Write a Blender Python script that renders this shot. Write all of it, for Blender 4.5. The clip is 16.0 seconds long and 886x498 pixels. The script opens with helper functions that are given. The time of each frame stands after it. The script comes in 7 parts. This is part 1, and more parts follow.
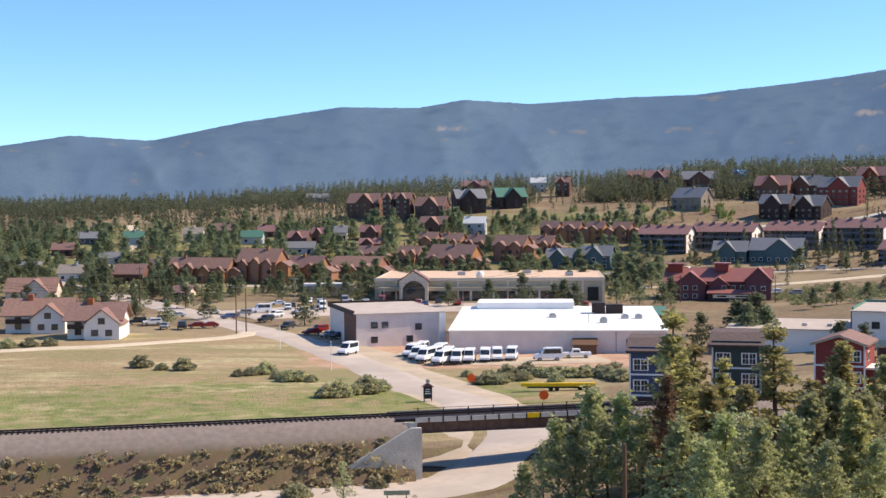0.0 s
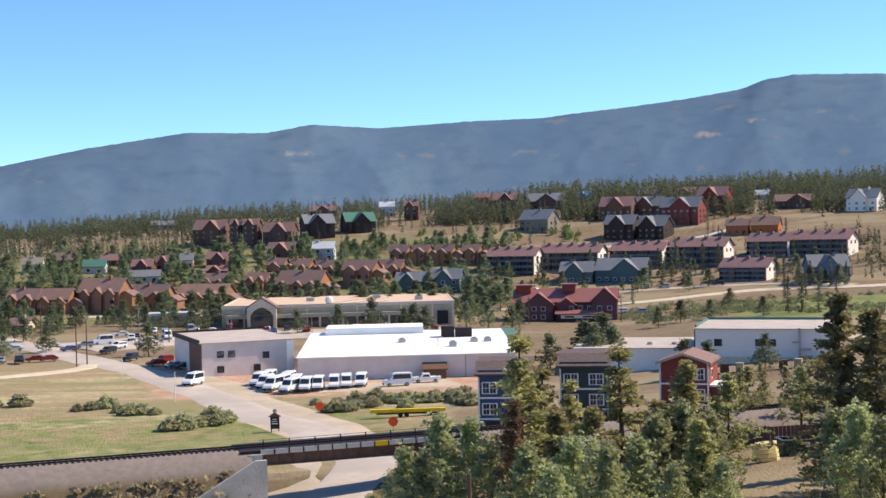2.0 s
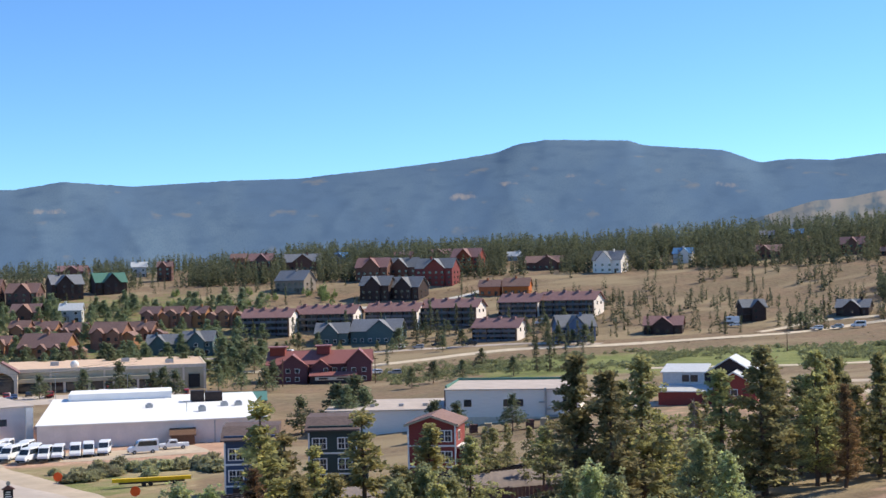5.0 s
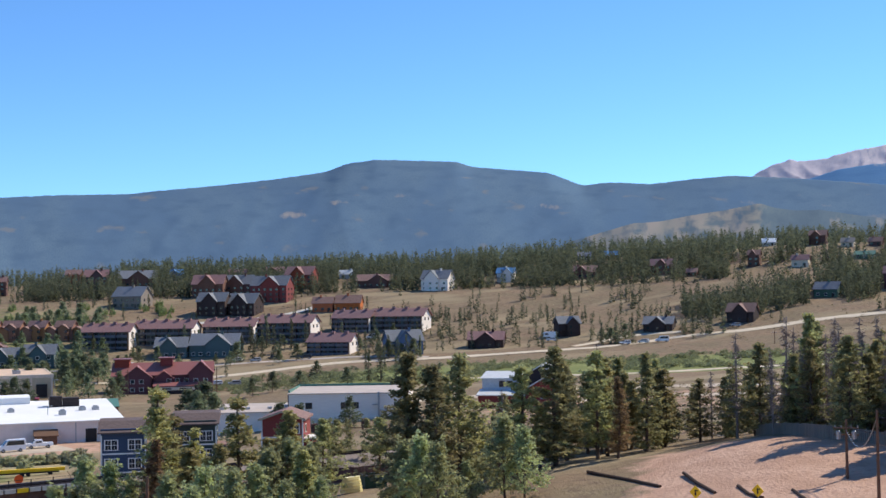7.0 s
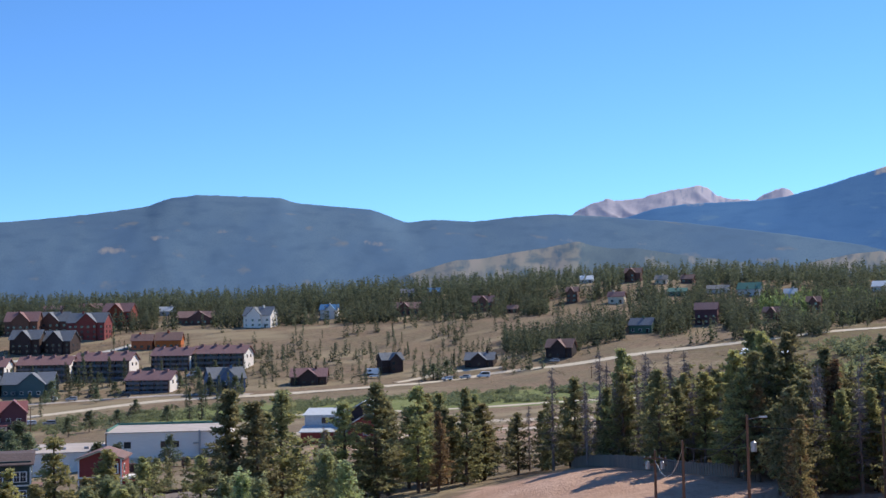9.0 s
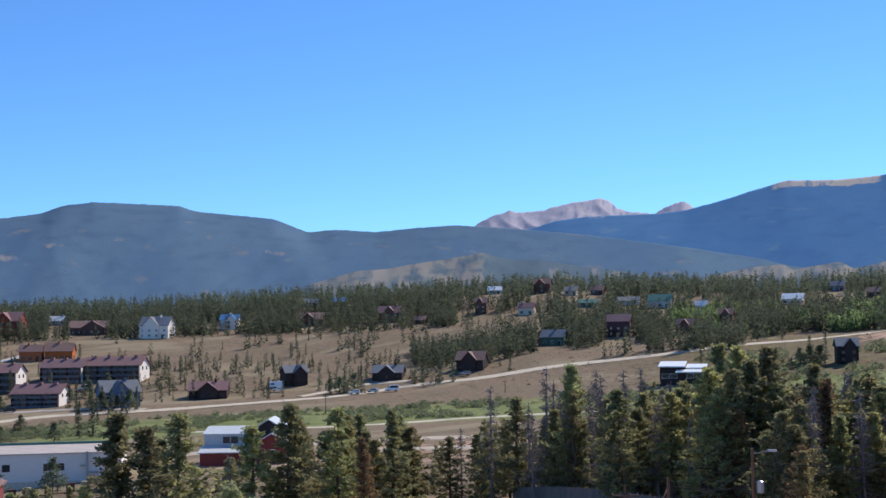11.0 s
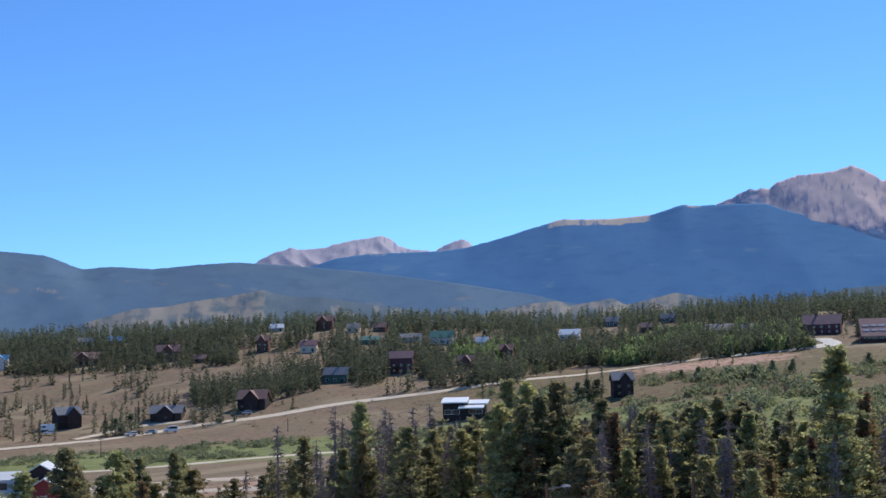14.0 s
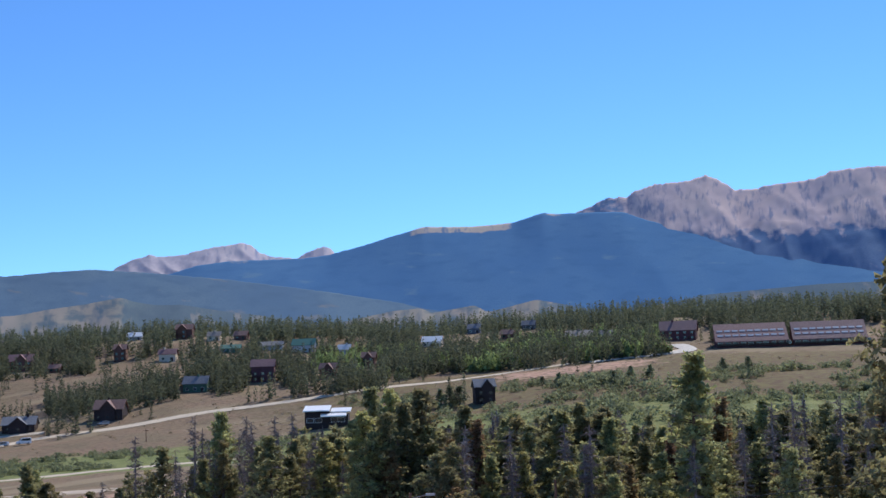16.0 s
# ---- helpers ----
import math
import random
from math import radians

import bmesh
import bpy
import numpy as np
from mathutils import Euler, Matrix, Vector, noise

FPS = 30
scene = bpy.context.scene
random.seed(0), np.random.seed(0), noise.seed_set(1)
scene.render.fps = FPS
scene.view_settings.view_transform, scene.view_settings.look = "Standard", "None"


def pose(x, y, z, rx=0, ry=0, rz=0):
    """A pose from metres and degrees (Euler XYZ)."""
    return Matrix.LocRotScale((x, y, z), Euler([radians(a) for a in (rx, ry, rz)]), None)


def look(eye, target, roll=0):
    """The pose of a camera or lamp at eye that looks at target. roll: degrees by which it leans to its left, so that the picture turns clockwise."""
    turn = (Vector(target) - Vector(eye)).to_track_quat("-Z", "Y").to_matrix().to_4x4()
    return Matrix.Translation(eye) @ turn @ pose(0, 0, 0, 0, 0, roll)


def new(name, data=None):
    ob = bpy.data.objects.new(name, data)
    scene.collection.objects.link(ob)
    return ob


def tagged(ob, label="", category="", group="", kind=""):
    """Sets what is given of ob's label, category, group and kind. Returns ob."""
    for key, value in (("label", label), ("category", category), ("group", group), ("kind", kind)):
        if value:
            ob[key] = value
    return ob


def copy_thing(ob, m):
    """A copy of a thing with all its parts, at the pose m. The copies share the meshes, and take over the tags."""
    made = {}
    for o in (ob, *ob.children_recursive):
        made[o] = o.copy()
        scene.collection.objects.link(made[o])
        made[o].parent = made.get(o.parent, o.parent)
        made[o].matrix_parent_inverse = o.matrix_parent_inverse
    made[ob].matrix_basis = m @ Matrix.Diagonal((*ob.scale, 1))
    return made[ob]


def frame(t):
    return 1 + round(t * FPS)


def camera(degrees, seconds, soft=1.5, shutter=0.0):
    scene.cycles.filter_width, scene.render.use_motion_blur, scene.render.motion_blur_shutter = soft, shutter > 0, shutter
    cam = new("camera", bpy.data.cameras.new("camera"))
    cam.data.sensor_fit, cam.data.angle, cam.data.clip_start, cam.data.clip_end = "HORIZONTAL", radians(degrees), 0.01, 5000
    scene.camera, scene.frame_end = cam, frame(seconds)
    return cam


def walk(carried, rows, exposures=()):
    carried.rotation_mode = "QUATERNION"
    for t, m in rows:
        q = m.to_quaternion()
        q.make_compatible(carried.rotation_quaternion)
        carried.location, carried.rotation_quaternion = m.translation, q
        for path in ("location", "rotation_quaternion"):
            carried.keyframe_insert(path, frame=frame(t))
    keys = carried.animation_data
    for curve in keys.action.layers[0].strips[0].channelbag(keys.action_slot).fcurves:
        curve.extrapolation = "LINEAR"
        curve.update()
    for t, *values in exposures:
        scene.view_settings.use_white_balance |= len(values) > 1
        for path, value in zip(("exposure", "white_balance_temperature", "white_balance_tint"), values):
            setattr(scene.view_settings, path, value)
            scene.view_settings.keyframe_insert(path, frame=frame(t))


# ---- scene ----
# ---- camera ----
ROWS = [
    (0.0, -0.0, 5.04, -0.18, 0.0, -2.0, 0.5),
    (0.5, 0.17, 3.76, -0.11, -2.622, -1.719, 1.196),
    (1.0, 0.31, 4.36, -0.11, -4.083, -1.401, 1.061),
    (1.5, 0.56, 5.83, -0.17, -5.524, -1.705, 1.113),
    (2.0, 0.83, 7.47, -0.14, -6.321, -1.078, 1.343),
    (2.5, 1.29, 9.39, -0.11, -7.824, -0.682, 1.456),
    (3.0, 1.56, 9.82, -0.09, -9.024, -0.543, 1.403),
    (5.5, 2.59, 7.85, 0.2, -18.272, 1.388, 1.346),
    (6.0, 1.8, 5.5, 0.08, -19.945, 0.734, 1.173),
    (6.25, -1.3, -1.5, -0.02, -21.1, 1.29, 1.05),
    (6.5, -4.4, -8.55, -0.1, -22.26, 1.848, 0.95),
    (6.75, -7.5, -15.6, -0.2, -23.1, 1.86, 0.95),
    (7.0, -10.6, -22.7, -0.28, -23.72, 1.864, 0.958),
    (7.5, -11.8, -25.4, -0.3, -24.767, 1.938, 0.981),
    (8.0, -11.8, -25.4, -0.3, -26.332, 2.294, 1.015),
    (8.5, -11.8, -25.4, -0.3, -29.342, 2.644, 1.05),
    (9.0, -11.5, -24.8, -0.3, -31.153, 3.278, 1.1),
    (11.5, -0.98, -1.36, -0.11, -35.846, 3.663, 1.051),
    (12.0, -1.11, -1.5, -0.12, -36.66, 3.756, 1.242),
    (12.5, -1.07, -1.31, -0.11, -39.314, 3.761, 0.936),
    (13.0, -1.19, -1.4, -0.13, -40.286, 4.126, 1.504),
    (13.5, -1.0, -1.11, -0.11, -42.208, 4.354, 1.231),
    (14.0, -0.99, -1.01, -0.13, -44.554, 5.063, 1.53),
    (14.5, -1.08, -1.04, -0.15, -46.098, 5.584, 1.565),
    (15.0, -0.74, -0.68, -0.09, -47.202, 4.995, 1.514),
    (15.5, -0.56, -0.49, -0.07, -48.48, 5.224, 1.5),
    (16.0, -0.53, -0.44, -0.06, -50.347, 5.197, 1.966),
]
cam = camera(2 * math.degrees(math.atan(784 / 2400)), 16.0)
walk(cam, [(t, pose(x, y, z, 90 + pitch, roll, yaw)) for t, x, y, z, yaw, pitch, roll in ROWS],
     exposures=[(0.0, 0.33, 7600, 12), (3.0, 0.29, 7300, 9), (6.0, 0.12, 6900, 8), (9.0, -0.06, 6450, 9), (16.0, -0.2, 6250, 11)])

# ---- light ----
SUN_AZ, SUN_EL = 80.0, 42.0
world = bpy.data.worlds.new("sky")
scene.world = world
world.use_nodes = True
wn = world.node_tree.nodes
sky = wn.new("ShaderNodeTexSky")
sky.sky_type, sky.sun_disc = "NISHITA", False
sky.sun_elevation, sky.sun_rotation = radians(SUN_EL), radians(SUN_AZ)
sky.altitude, sky.air_density, sky.dust_density, sky.ozone_density = 2600, 1.0, 0.0, 2.5
wn["Background"].inputs["Strength"].default_value = 0.147
tint = wn.new("ShaderNodeMix")
tint.data_type, tint.blend_type = "RGBA", "MULTIPLY"
tint.inputs[0].default_value, tint.inputs[7].default_value = 1.0, (0.58, 0.915, 1.27, 1)
world.node_tree.links.new(sky.outputs[0], tint.inputs[6])
world.node_tree.links.new(tint.outputs[2], wn["Background"].inputs["Color"])
sun = new("sun", bpy.data.lights.new("sun", "SUN"))
sun.data.energy, sun.data.angle, sun.data.color = 5.0, radians(0.53), (1.0, 0.93, 0.82)
sun_way = Vector((math.sin(radians(SUN_AZ)) * math.cos(radians(SUN_EL)), math.cos(radians(SUN_AZ)) * math.cos(radians(SUN_EL)), math.sin(radians(SUN_EL))))
sun.matrix_world = look(sun_way * 50, (0, 0, 0))


# ---- materials ----
def srgb(*c):
    return tuple(((v / 255 + 0.055) / 1.055) ** 2.4 if v > 10 else v / 3294 for v in c)


def blend(nt, fac, a, b):
    m = nt.nodes.new("ShaderNodeMix")
    m.data_type = "RGBA"
    for key, v in (("Factor", fac), ("A", a), ("B", b)):
        s = [i for i in m.inputs if i.name == key and (i.type == "RGBA" if key != "Factor" else i.type == "VALUE")][0]
        if isinstance(v, bpy.types.NodeSocket):
            nt.links.new(v, s)
        elif key == "Factor":
            s.default_value = v
        else:
            s.default_value = (*v, 1)
    return [o for o in m.outputs if o.type == "RGBA"][0]


def noisy(nt, scale, lo=0.35, hi=0.65, detail=4.0, stretch=None):
    """A noise in metres, cut to 0..1 between lo and hi."""
    tc = nt.nodes.new("ShaderNodeTexCoord")
    src = tc.outputs["Object"]
    if stretch:
        mp = nt.nodes.new("ShaderNodeMapping")
        mp.inputs["Scale"].default_value = stretch
        nt.links.new(src, mp.inputs[0])
        src = mp.outputs[0]
    n = nt.nodes.new("ShaderNodeTexNoise")
    n.inputs["Scale"].default_value, n.inputs["Detail"].default_value = scale, detail
    nt.links.new(src, n.inputs["Vector"])
    r = nt.nodes.new("ShaderNodeMapRange")
    r.inputs[1].default_value, r.inputs[2].default_value = lo, hi
    nt.links.new(n.outputs[0], r.inputs[0])
    return r.outputs[0]


def material(name, col, rough=0.8, vary=0.18, scale=1.5, bump=0.0, metal=0.0, per_object=0.0, stretch=None, spec=0.3):
    """Colour with two scales of wear, optional relief and a change from object to object."""
    m = bpy.data.materials.new(name)
    m.use_nodes = True
    nt = m.node_tree
    b = nt.nodes["Principled BSDF"]
    dark = tuple(c * (1 - vary) for c in col)
    light = tuple(min(1, c * (1 + vary * 0.7)) for c in col)
    out = blend(nt, noisy(nt, scale, stretch=stretch), dark, light)
    out = blend(nt, noisy(nt, scale * 6, 0.45, 0.8, stretch=stretch), out, tuple(c * (1 - vary * 0.8) for c in col))
    if per_object:
        oi = nt.nodes.new("ShaderNodeObjectInfo")
        hsv = nt.nodes.new("ShaderNodeHueSaturation")
        for sock, span in (("Value", per_object), ("Saturation", per_object), ("Hue", per_object * 0.09)):
            r = nt.nodes.new("ShaderNodeMapRange")
            mid = 0.5 if sock == "Hue" else 1.0
            r.inputs[3].default_value, r.inputs[4].default_value = mid - span, mid + span
            nt.links.new(oi.outputs["Random"], r.inputs[0])
            nt.links.new(r.outputs[0], hsv.inputs[sock])
        nt.links.new(out, hsv.inputs["Color"])
        out = hsv.outputs[0]
    nt.links.new(out, b.inputs["Base Color"])
    b.inputs["Roughness"].default_value, b.inputs["Metallic"].default_value = rough, metal
    b.inputs["Specular IOR Level"].default_value = spec
    if bump:
        bp = nt.nodes.new("ShaderNodeBump")
        bp.inputs["Strength"].default_value, bp.inputs["Distance"].default_value = bump, 0.1
        nt.links.new(noisy(nt, scale * 8, 0.2, 0.8), bp.inputs["Height"])
        nt.links.new(bp.outputs[0], b.inputs["Normal"])
    return m


def foliage(name, col, island=0.35):
    """Leaves or needles: each clump a little lighter, darker, yellower."""
    m = bpy.data.materials.new(name)
    m.use_nodes = True
    nt = m.node_tree
    b = nt.nodes["Principled BSDF"]
    geo = nt.nodes.new("ShaderNodeNewGeometry")
    oi = nt.nodes.new("ShaderNodeObjectInfo")
    out = blend(nt, geo.outputs["Random Per Island"], tuple(c * (1 - island) for c in col), (col[0] * (1 + island * 1.3), col[1] * (1 + island), col[2] * (1 + island * 0.5)))
    hsv = nt.nodes.new("ShaderNodeHueSaturation")
    for sock, lo, hi in (("Value", 0.75, 1.3), ("Hue", 0.475, 0.515)):
        r = nt.nodes.new("ShaderNodeMapRange")
        r.inputs[3].default_value, r.inputs[4].default_value = lo, hi
        nt.links.new(oi.outputs["Random"], r.inputs[0])
        nt.links.new(r.outputs[0], hsv.inputs[sock])
    nt.links.new(out, hsv.inputs["Color"])
    nt.links.new(hsv.outputs[0], b.inputs["Base Color"])
    b.inputs["Roughness"].default_value = 0.75
    b.inputs["Specular IOR Level"].default_value = 0.2
    glow = nt.nodes.new("ShaderNodeBsdfTranslucent")
    nt.links.new(hsv.outputs[0], glow.inputs["Color"])
    mix = nt.nodes.new("ShaderNodeMixShader")
    mix.inputs[0].default_value = 0.5
    nt.links.new(b.outputs[0], mix.inputs[1])
    nt.links.new(glow.outputs[0], mix.inputs[2])
    nt.links.new(mix.outputs[0], nt.nodes["Material Output"].inputs["Surface"])
    return m


WALLS = {
    "cedar": material("cedar siding", srgb(158, 112, 86), vary=0.25, stretch=(0.3, 0.3, 6), per_object=0.12),
    "rust": material("rust brown siding", srgb(112, 80, 72), vary=0.25, stretch=(0.3, 0.3, 6), per_object=0.15),
    "brick": material("brick red siding", srgb(140, 66, 56), vary=0.2, stretch=(0.3, 0.3, 6), per_object=0.1),
    "terracotta": material("terracotta stucco", srgb(186, 104, 66), vary=0.15, per_object=0.1),
    "dark": material("dark stained logs", srgb(66, 52, 50), vary=0.3, stretch=(0.3, 0.3, 5), per_object=0.15),
    "grey": material("grey siding", srgb(104, 106, 114), vary=0.15, stretch=(0.3, 0.3, 6), per_object=0.15),
    "stone": material("weathered grey board", srgb(140, 128, 118), vary=0.2, stretch=(4, 4, 0.3), per_object=0.1),
    "pale": material("pale grey siding", srgb(190, 190, 190), vary=0.12, per_object=0.1),
    "white": material("white painted siding", srgb(240, 228, 216), vary=0.06, stretch=(0.3, 0.3, 6)),
    "cream": material("cream stucco", srgb(220, 202, 180), vary=0.1),
    "teal": material("slate teal siding", srgb(80, 100, 102), vary=0.18, stretch=(0.3, 0.3, 6), per_object=0.08),
    "blue": material("blue grey siding", srgb(92, 112, 140), vary=0.15, stretch=(0.3, 0.3, 6)),
    "green": material("green painted siding", srgb(86, 110, 92), vary=0.15),
    "plum": material("plum brown siding", srgb(104, 70, 74), vary=0.2, stretch=(0.3, 0.3, 6), per_object=0.1),
    "navy": material("navy lap siding", srgb(66, 80, 104), vary=0.12, stretch=(0.3, 0.3, 8)),
    "olive": material("dark green lap siding", srgb(66, 76, 72), vary=0.12, stretch=(0.3, 0.3, 8)),
    "red": material("barn red siding", srgb(140, 66, 60), vary=0.14, stretch=(0.3, 0.3, 8)),
    "tan": material("tan stucco", srgb(186, 172, 146), vary=0.1, scale=0.4),
}
ROOFS = {
    "brown": material("brown shingles", srgb(140, 110, 102), vary=0.22, scale=2, per_object=0.12, bump=0.3),
    "plum": material("plum shingles", srgb(142, 108, 106), vary=0.2, scale=2, per_object=0.1, bump=0.3),
    "slate": material("grey shingles", srgb(124, 126, 130), vary=0.2, scale=2, per_object=0.15, bump=0.3),
    "green": material("green metal roof", srgb(86, 124, 108), vary=0.12, per_object=0.1, rough=0.5),
    "pale": material("pale metal roof", srgb(206, 206, 204), vary=0.1, rough=0.45),
    "white": material("white metal roof", srgb(240, 240, 238), vary=0.05, rough=0.45),
    "blue": material("blue metal roof", srgb(96, 140, 176), vary=0.1, rough=0.45),
    "red": material("red metal roof", srgb(152, 98, 92), vary=0.14, rough=0.5, stretch=(6, 0.4, 0.4)),
    "stone": material("weathered shingles", srgb(150, 140, 130), vary=0.2, bump=0.3),
}
SHINGLE_DARK = material("dark brown shingles", srgb(104, 88, 84), vary=0.2, scale=2, bump=0.3)
TRIM = material("white painted trim", srgb(232, 230, 224), rough=0.6, vary=0.05)
TRIM_DARK = material("dark brown trim", srgb(70, 54, 46), rough=0.7, vary=0.15)
GLASS = material("window glass", (0.03, 0.04, 0.05), rough=0.08, vary=0.3, spec=0.8)
CONCRETE = material("concrete", srgb(196, 190, 180), vary=0.16, scale=0.5, bump=0.2)
ASPHALT = material("sun-bleached asphalt", srgb(188, 174, 162), vary=0.14, scale=0.12)
DIRT = material("pale dirt", srgb(190, 172, 150), vary=0.16, scale=0.15, bump=0.4)
GRAVEL_ROAD = material("gravel road", srgb(206, 190, 166), vary=0.12, scale=0.3, bump=0.3)
BALLAST = material("rail ballast", srgb(146, 138, 134), vary=0.25, scale=1.2, bump=0.6)
STEEL_DARK = material("dark rusted steel", srgb(58, 48, 46), rough=0.6, metal=0.3, vary=0.3)
GIRDER = material("rust brown girder", srgb(120, 92, 80), rough=0.7, vary=0.25)
GALV = material("galvanised steel", srgb(170, 172, 174), rough=0.4, metal=0.7, vary=0.1)
POLE_WOOD = material("weathered pole wood", srgb(112, 84, 66), vary=0.25, stretch=(4, 4, 0.3), scale=3)
ORANGE = material("orange vinyl", srgb(244, 96, 40), rough=0.5, vary=0.06)
YELLOW = material("yellow paint", srgb(240, 196, 40), rough=0.5, vary=0.08)
TYRE = material("black rubber", (0.02, 0.02, 0.02), rough=0.9)
BLACK = material("black paint and dark openings", (0.02, 0.02, 0.022), rough=0.5)
BARK = material("grey brown bark", srgb(112, 92, 78), vary=0.35, scale=3, stretch=(3, 3, 0.5), bump=0.5)
DEAD_WOOD = material("dead grey branches", srgb(146, 130, 122), vary=0.25, scale=3)
NEEDLES = foliage("pine needles", (0.3, 0.3, 0.155))
# Lighter olive copy of the needles, with sunlight put into the colour.
NEEDLES_SUNLIT = foliage("olive pine needles lightened for sun", (0.36, 0.345, 0.165))
NEEDLES_FAR = foliage("far pine needles", (0.13, 0.15, 0.1))
NEEDLES_DRY = foliage("browning needles", (0.27, 0.19, 0.11))
LEAVES = foliage("aspen leaves", (0.38, 0.42, 0.235))
HILL_LEAVES = foliage("hill aspen leaves", (0.22, 0.29, 0.13))
WILLOW = foliage("willow leaves", (0.4, 0.41, 0.27))
SAGE = foliage("sage and dry brush", (0.33, 0.29, 0.2))


# ---- building blocks ----
def link(name, bm, mats, parent=None, label="", at=None):
    me = bpy.data.meshes.new(name)
    bm.to_mesh(me)
    bm.free()
    for m in mats if isinstance(mats, (list, tuple)) else (mats,):
        me.materials.append(m)
    ob = new(name, me)
    if parent:
        ob.parent = parent
    if at is not None:
        ob.matrix_basis = at
    if label:
        ob["label"] = label
    return ob


def part(name, bm, mat, parent, label=""):
    return link(name, bm, mat, parent, label)


def shared(name, me, parent, m, label=""):
    ob = new(name, me)
    ob.parent, ob.matrix_basis = parent, m
    if label:
        ob["label"] = label
    return ob


def mesh_of(name, bm, mats):
    me = bpy.data.meshes.new(name)
    bm.to_mesh(me)
    bm.free()
    for m in mats:
        me.materials.append(m)
    return me


def box(bm, x0, x1, y0, y1, z0, z1, mi=0):
    v = [bm.verts.new(p) for p in ((x0, y0, z0), (x1, y0, z0), (x1, y1, z0), (x0, y1, z0), (x0, y0, z1), (x1, y0, z1), (x1, y1, z1), (x0, y1, z1))]
    for f in ((0, 3, 2, 1), (4, 5, 6, 7), (0, 1, 5, 4), (1, 2, 6, 5), (2, 3, 7, 6), (3, 0, 4, 7)):
        bm.faces.new([v[i] for i in f]).material_index = mi
    return bm


def boxes(*dims):
    bm = bmesh.new()
    for d in dims:
        box(bm, *d)
    return bm


def prism(bm, pts, lo, hi, axis="y", mi=0):
    """A closed outline of (a, b) pushed from lo to hi along an axis."""
    def at(a, b, c):
        return (a, c, b) if axis == "y" else (c, a, b) if axis == "x" else (a, b, c)
    p = [bm.verts.new(at(a, b, lo)) for a, b in pts]
    q = [bm.verts.new(at(a, b, hi)) for a, b in pts]
    fs = [bm.faces.new(p), bm.faces.new(list(reversed(q)))]
    for i in range(len(pts)):
        j = (i + 1) % len(pts)
        fs.append(bm.faces.new((p[j], p[i], q[i], q[j])))
    for f in fs:
        f.material_index = mi
    bmesh.ops.recalc_face_normals(bm, faces=fs)
    return bm


def tube(bm, a, b, r0, r1=None, n=8, mi=0):
    a, b = Vector(a), Vector(b)
    r1 = r0 if r1 is None else r1
    q = (b - a).to_track_quat("Z", "Y")
    ring = []
    for p, r in ((a, r0), (b, r1)):
        ring.append([bm.verts.new(p + q @ Vector((r * math.cos(k * math.tau / n), r * math.sin(k * math.tau / n), 0))) for k in range(n)])
    for k in range(n):
        bm.faces.new((ring[0][k], ring[0][(k + 1) % n], ring[1][(k + 1) % n], ring[1][k])).material_index = mi
    bm.faces.new(list(reversed(ring[0]))).material_index = mi
    bm.faces.new(ring[1]).material_index = mi
    return bm


# ---- the lie of the land: heights under the eye, by bearing and distance ----
BEARING = (-30, -12, 0, 12, 22, 30, 40, 50, 60, 78)
RING = (0, 45, 105, 140, 180, 300, 400, 480, 560, 640, 760, 880, 1150)
SLOPES = np.array((
    (-28, -31, -31, -31, -31, -29, -26, -20, -13, -10),
    (-28, -31, -31, -31, -31, -30, -27, -18, -8, -4),
    (-28, -31, -31, -32, -32, -32, -28, -16, -2, 6),
    (-26, -28, -29, -32, -33, -33, -29, -18, 0, 12),
    (-24, -26, -27, -28, -29, -29, -25, -15, 2, 15),
    (-23, -22, -24, -27, -27, -27, -24, -15, 3, 21),
    (-21, -18, -21, -25, -25, -24, -19, -8, 8, 28),
    (-19, -18, -19, -23, -22, -18, -11, -4, 6, 24),
    (-18, -18, -19, -22, -20, -14, -4, 3, 14, 30),
    (-18, -17, -19, -22, -20, -15, -7, 1, 12, 29)), float)
LAND = np.hstack([np.full((10, 1), -5.0), np.full((10, 1), -12.5), SLOPES, SLOPES[:, -1:] - 4])


def ground(x, y):
    """Height of the land."""
    def cell(v, knots):
        k = np.asarray(knots, float)
        i = np.clip(np.searchsorted(k, v, side="right") - 1, 0, len(k) - 2)
        u = (v - k[i]) / (k[i + 1] - k[i])
        return i, u * u * (3 - 2 * u) * 0.6 + u * 0.4
    i, u = cell(np.clip(np.degrees(np.arctan2(x, y)), BEARING[0], BEARING[-1]), BEARING)
    j, w = cell(np.clip(np.hypot(x, y), 0, RING[-1]), RING)
    return (LAND[i, j] * (1 - u) + LAND[i + 1, j] * u) * (1 - w) + (LAND[i, j + 1] * (1 - u) + LAND[i + 1, j + 1] * u) * w


def spot(az, d, up=0.0):
    """The place on the land at a bearing and distance."""
    x, y = d * math.sin(radians(az)), d * math.cos(radians(az))
    return Vector((x, y, float(ground(x, y)) + up))


def facing(az, d, turn=0.0, up=0.0):
    """A pose on the land whose front (-Y) looks to the eye, turned by some degrees."""
    p = spot(az, d, up)
    return pose(p.x, p.y, p.z, 0, 0, -az + turn)


def smooth(v, lo, hi):
    u = np.clip((v - lo) / (hi - lo), 0, 1)
    return u * u * (3 - 2 * u)


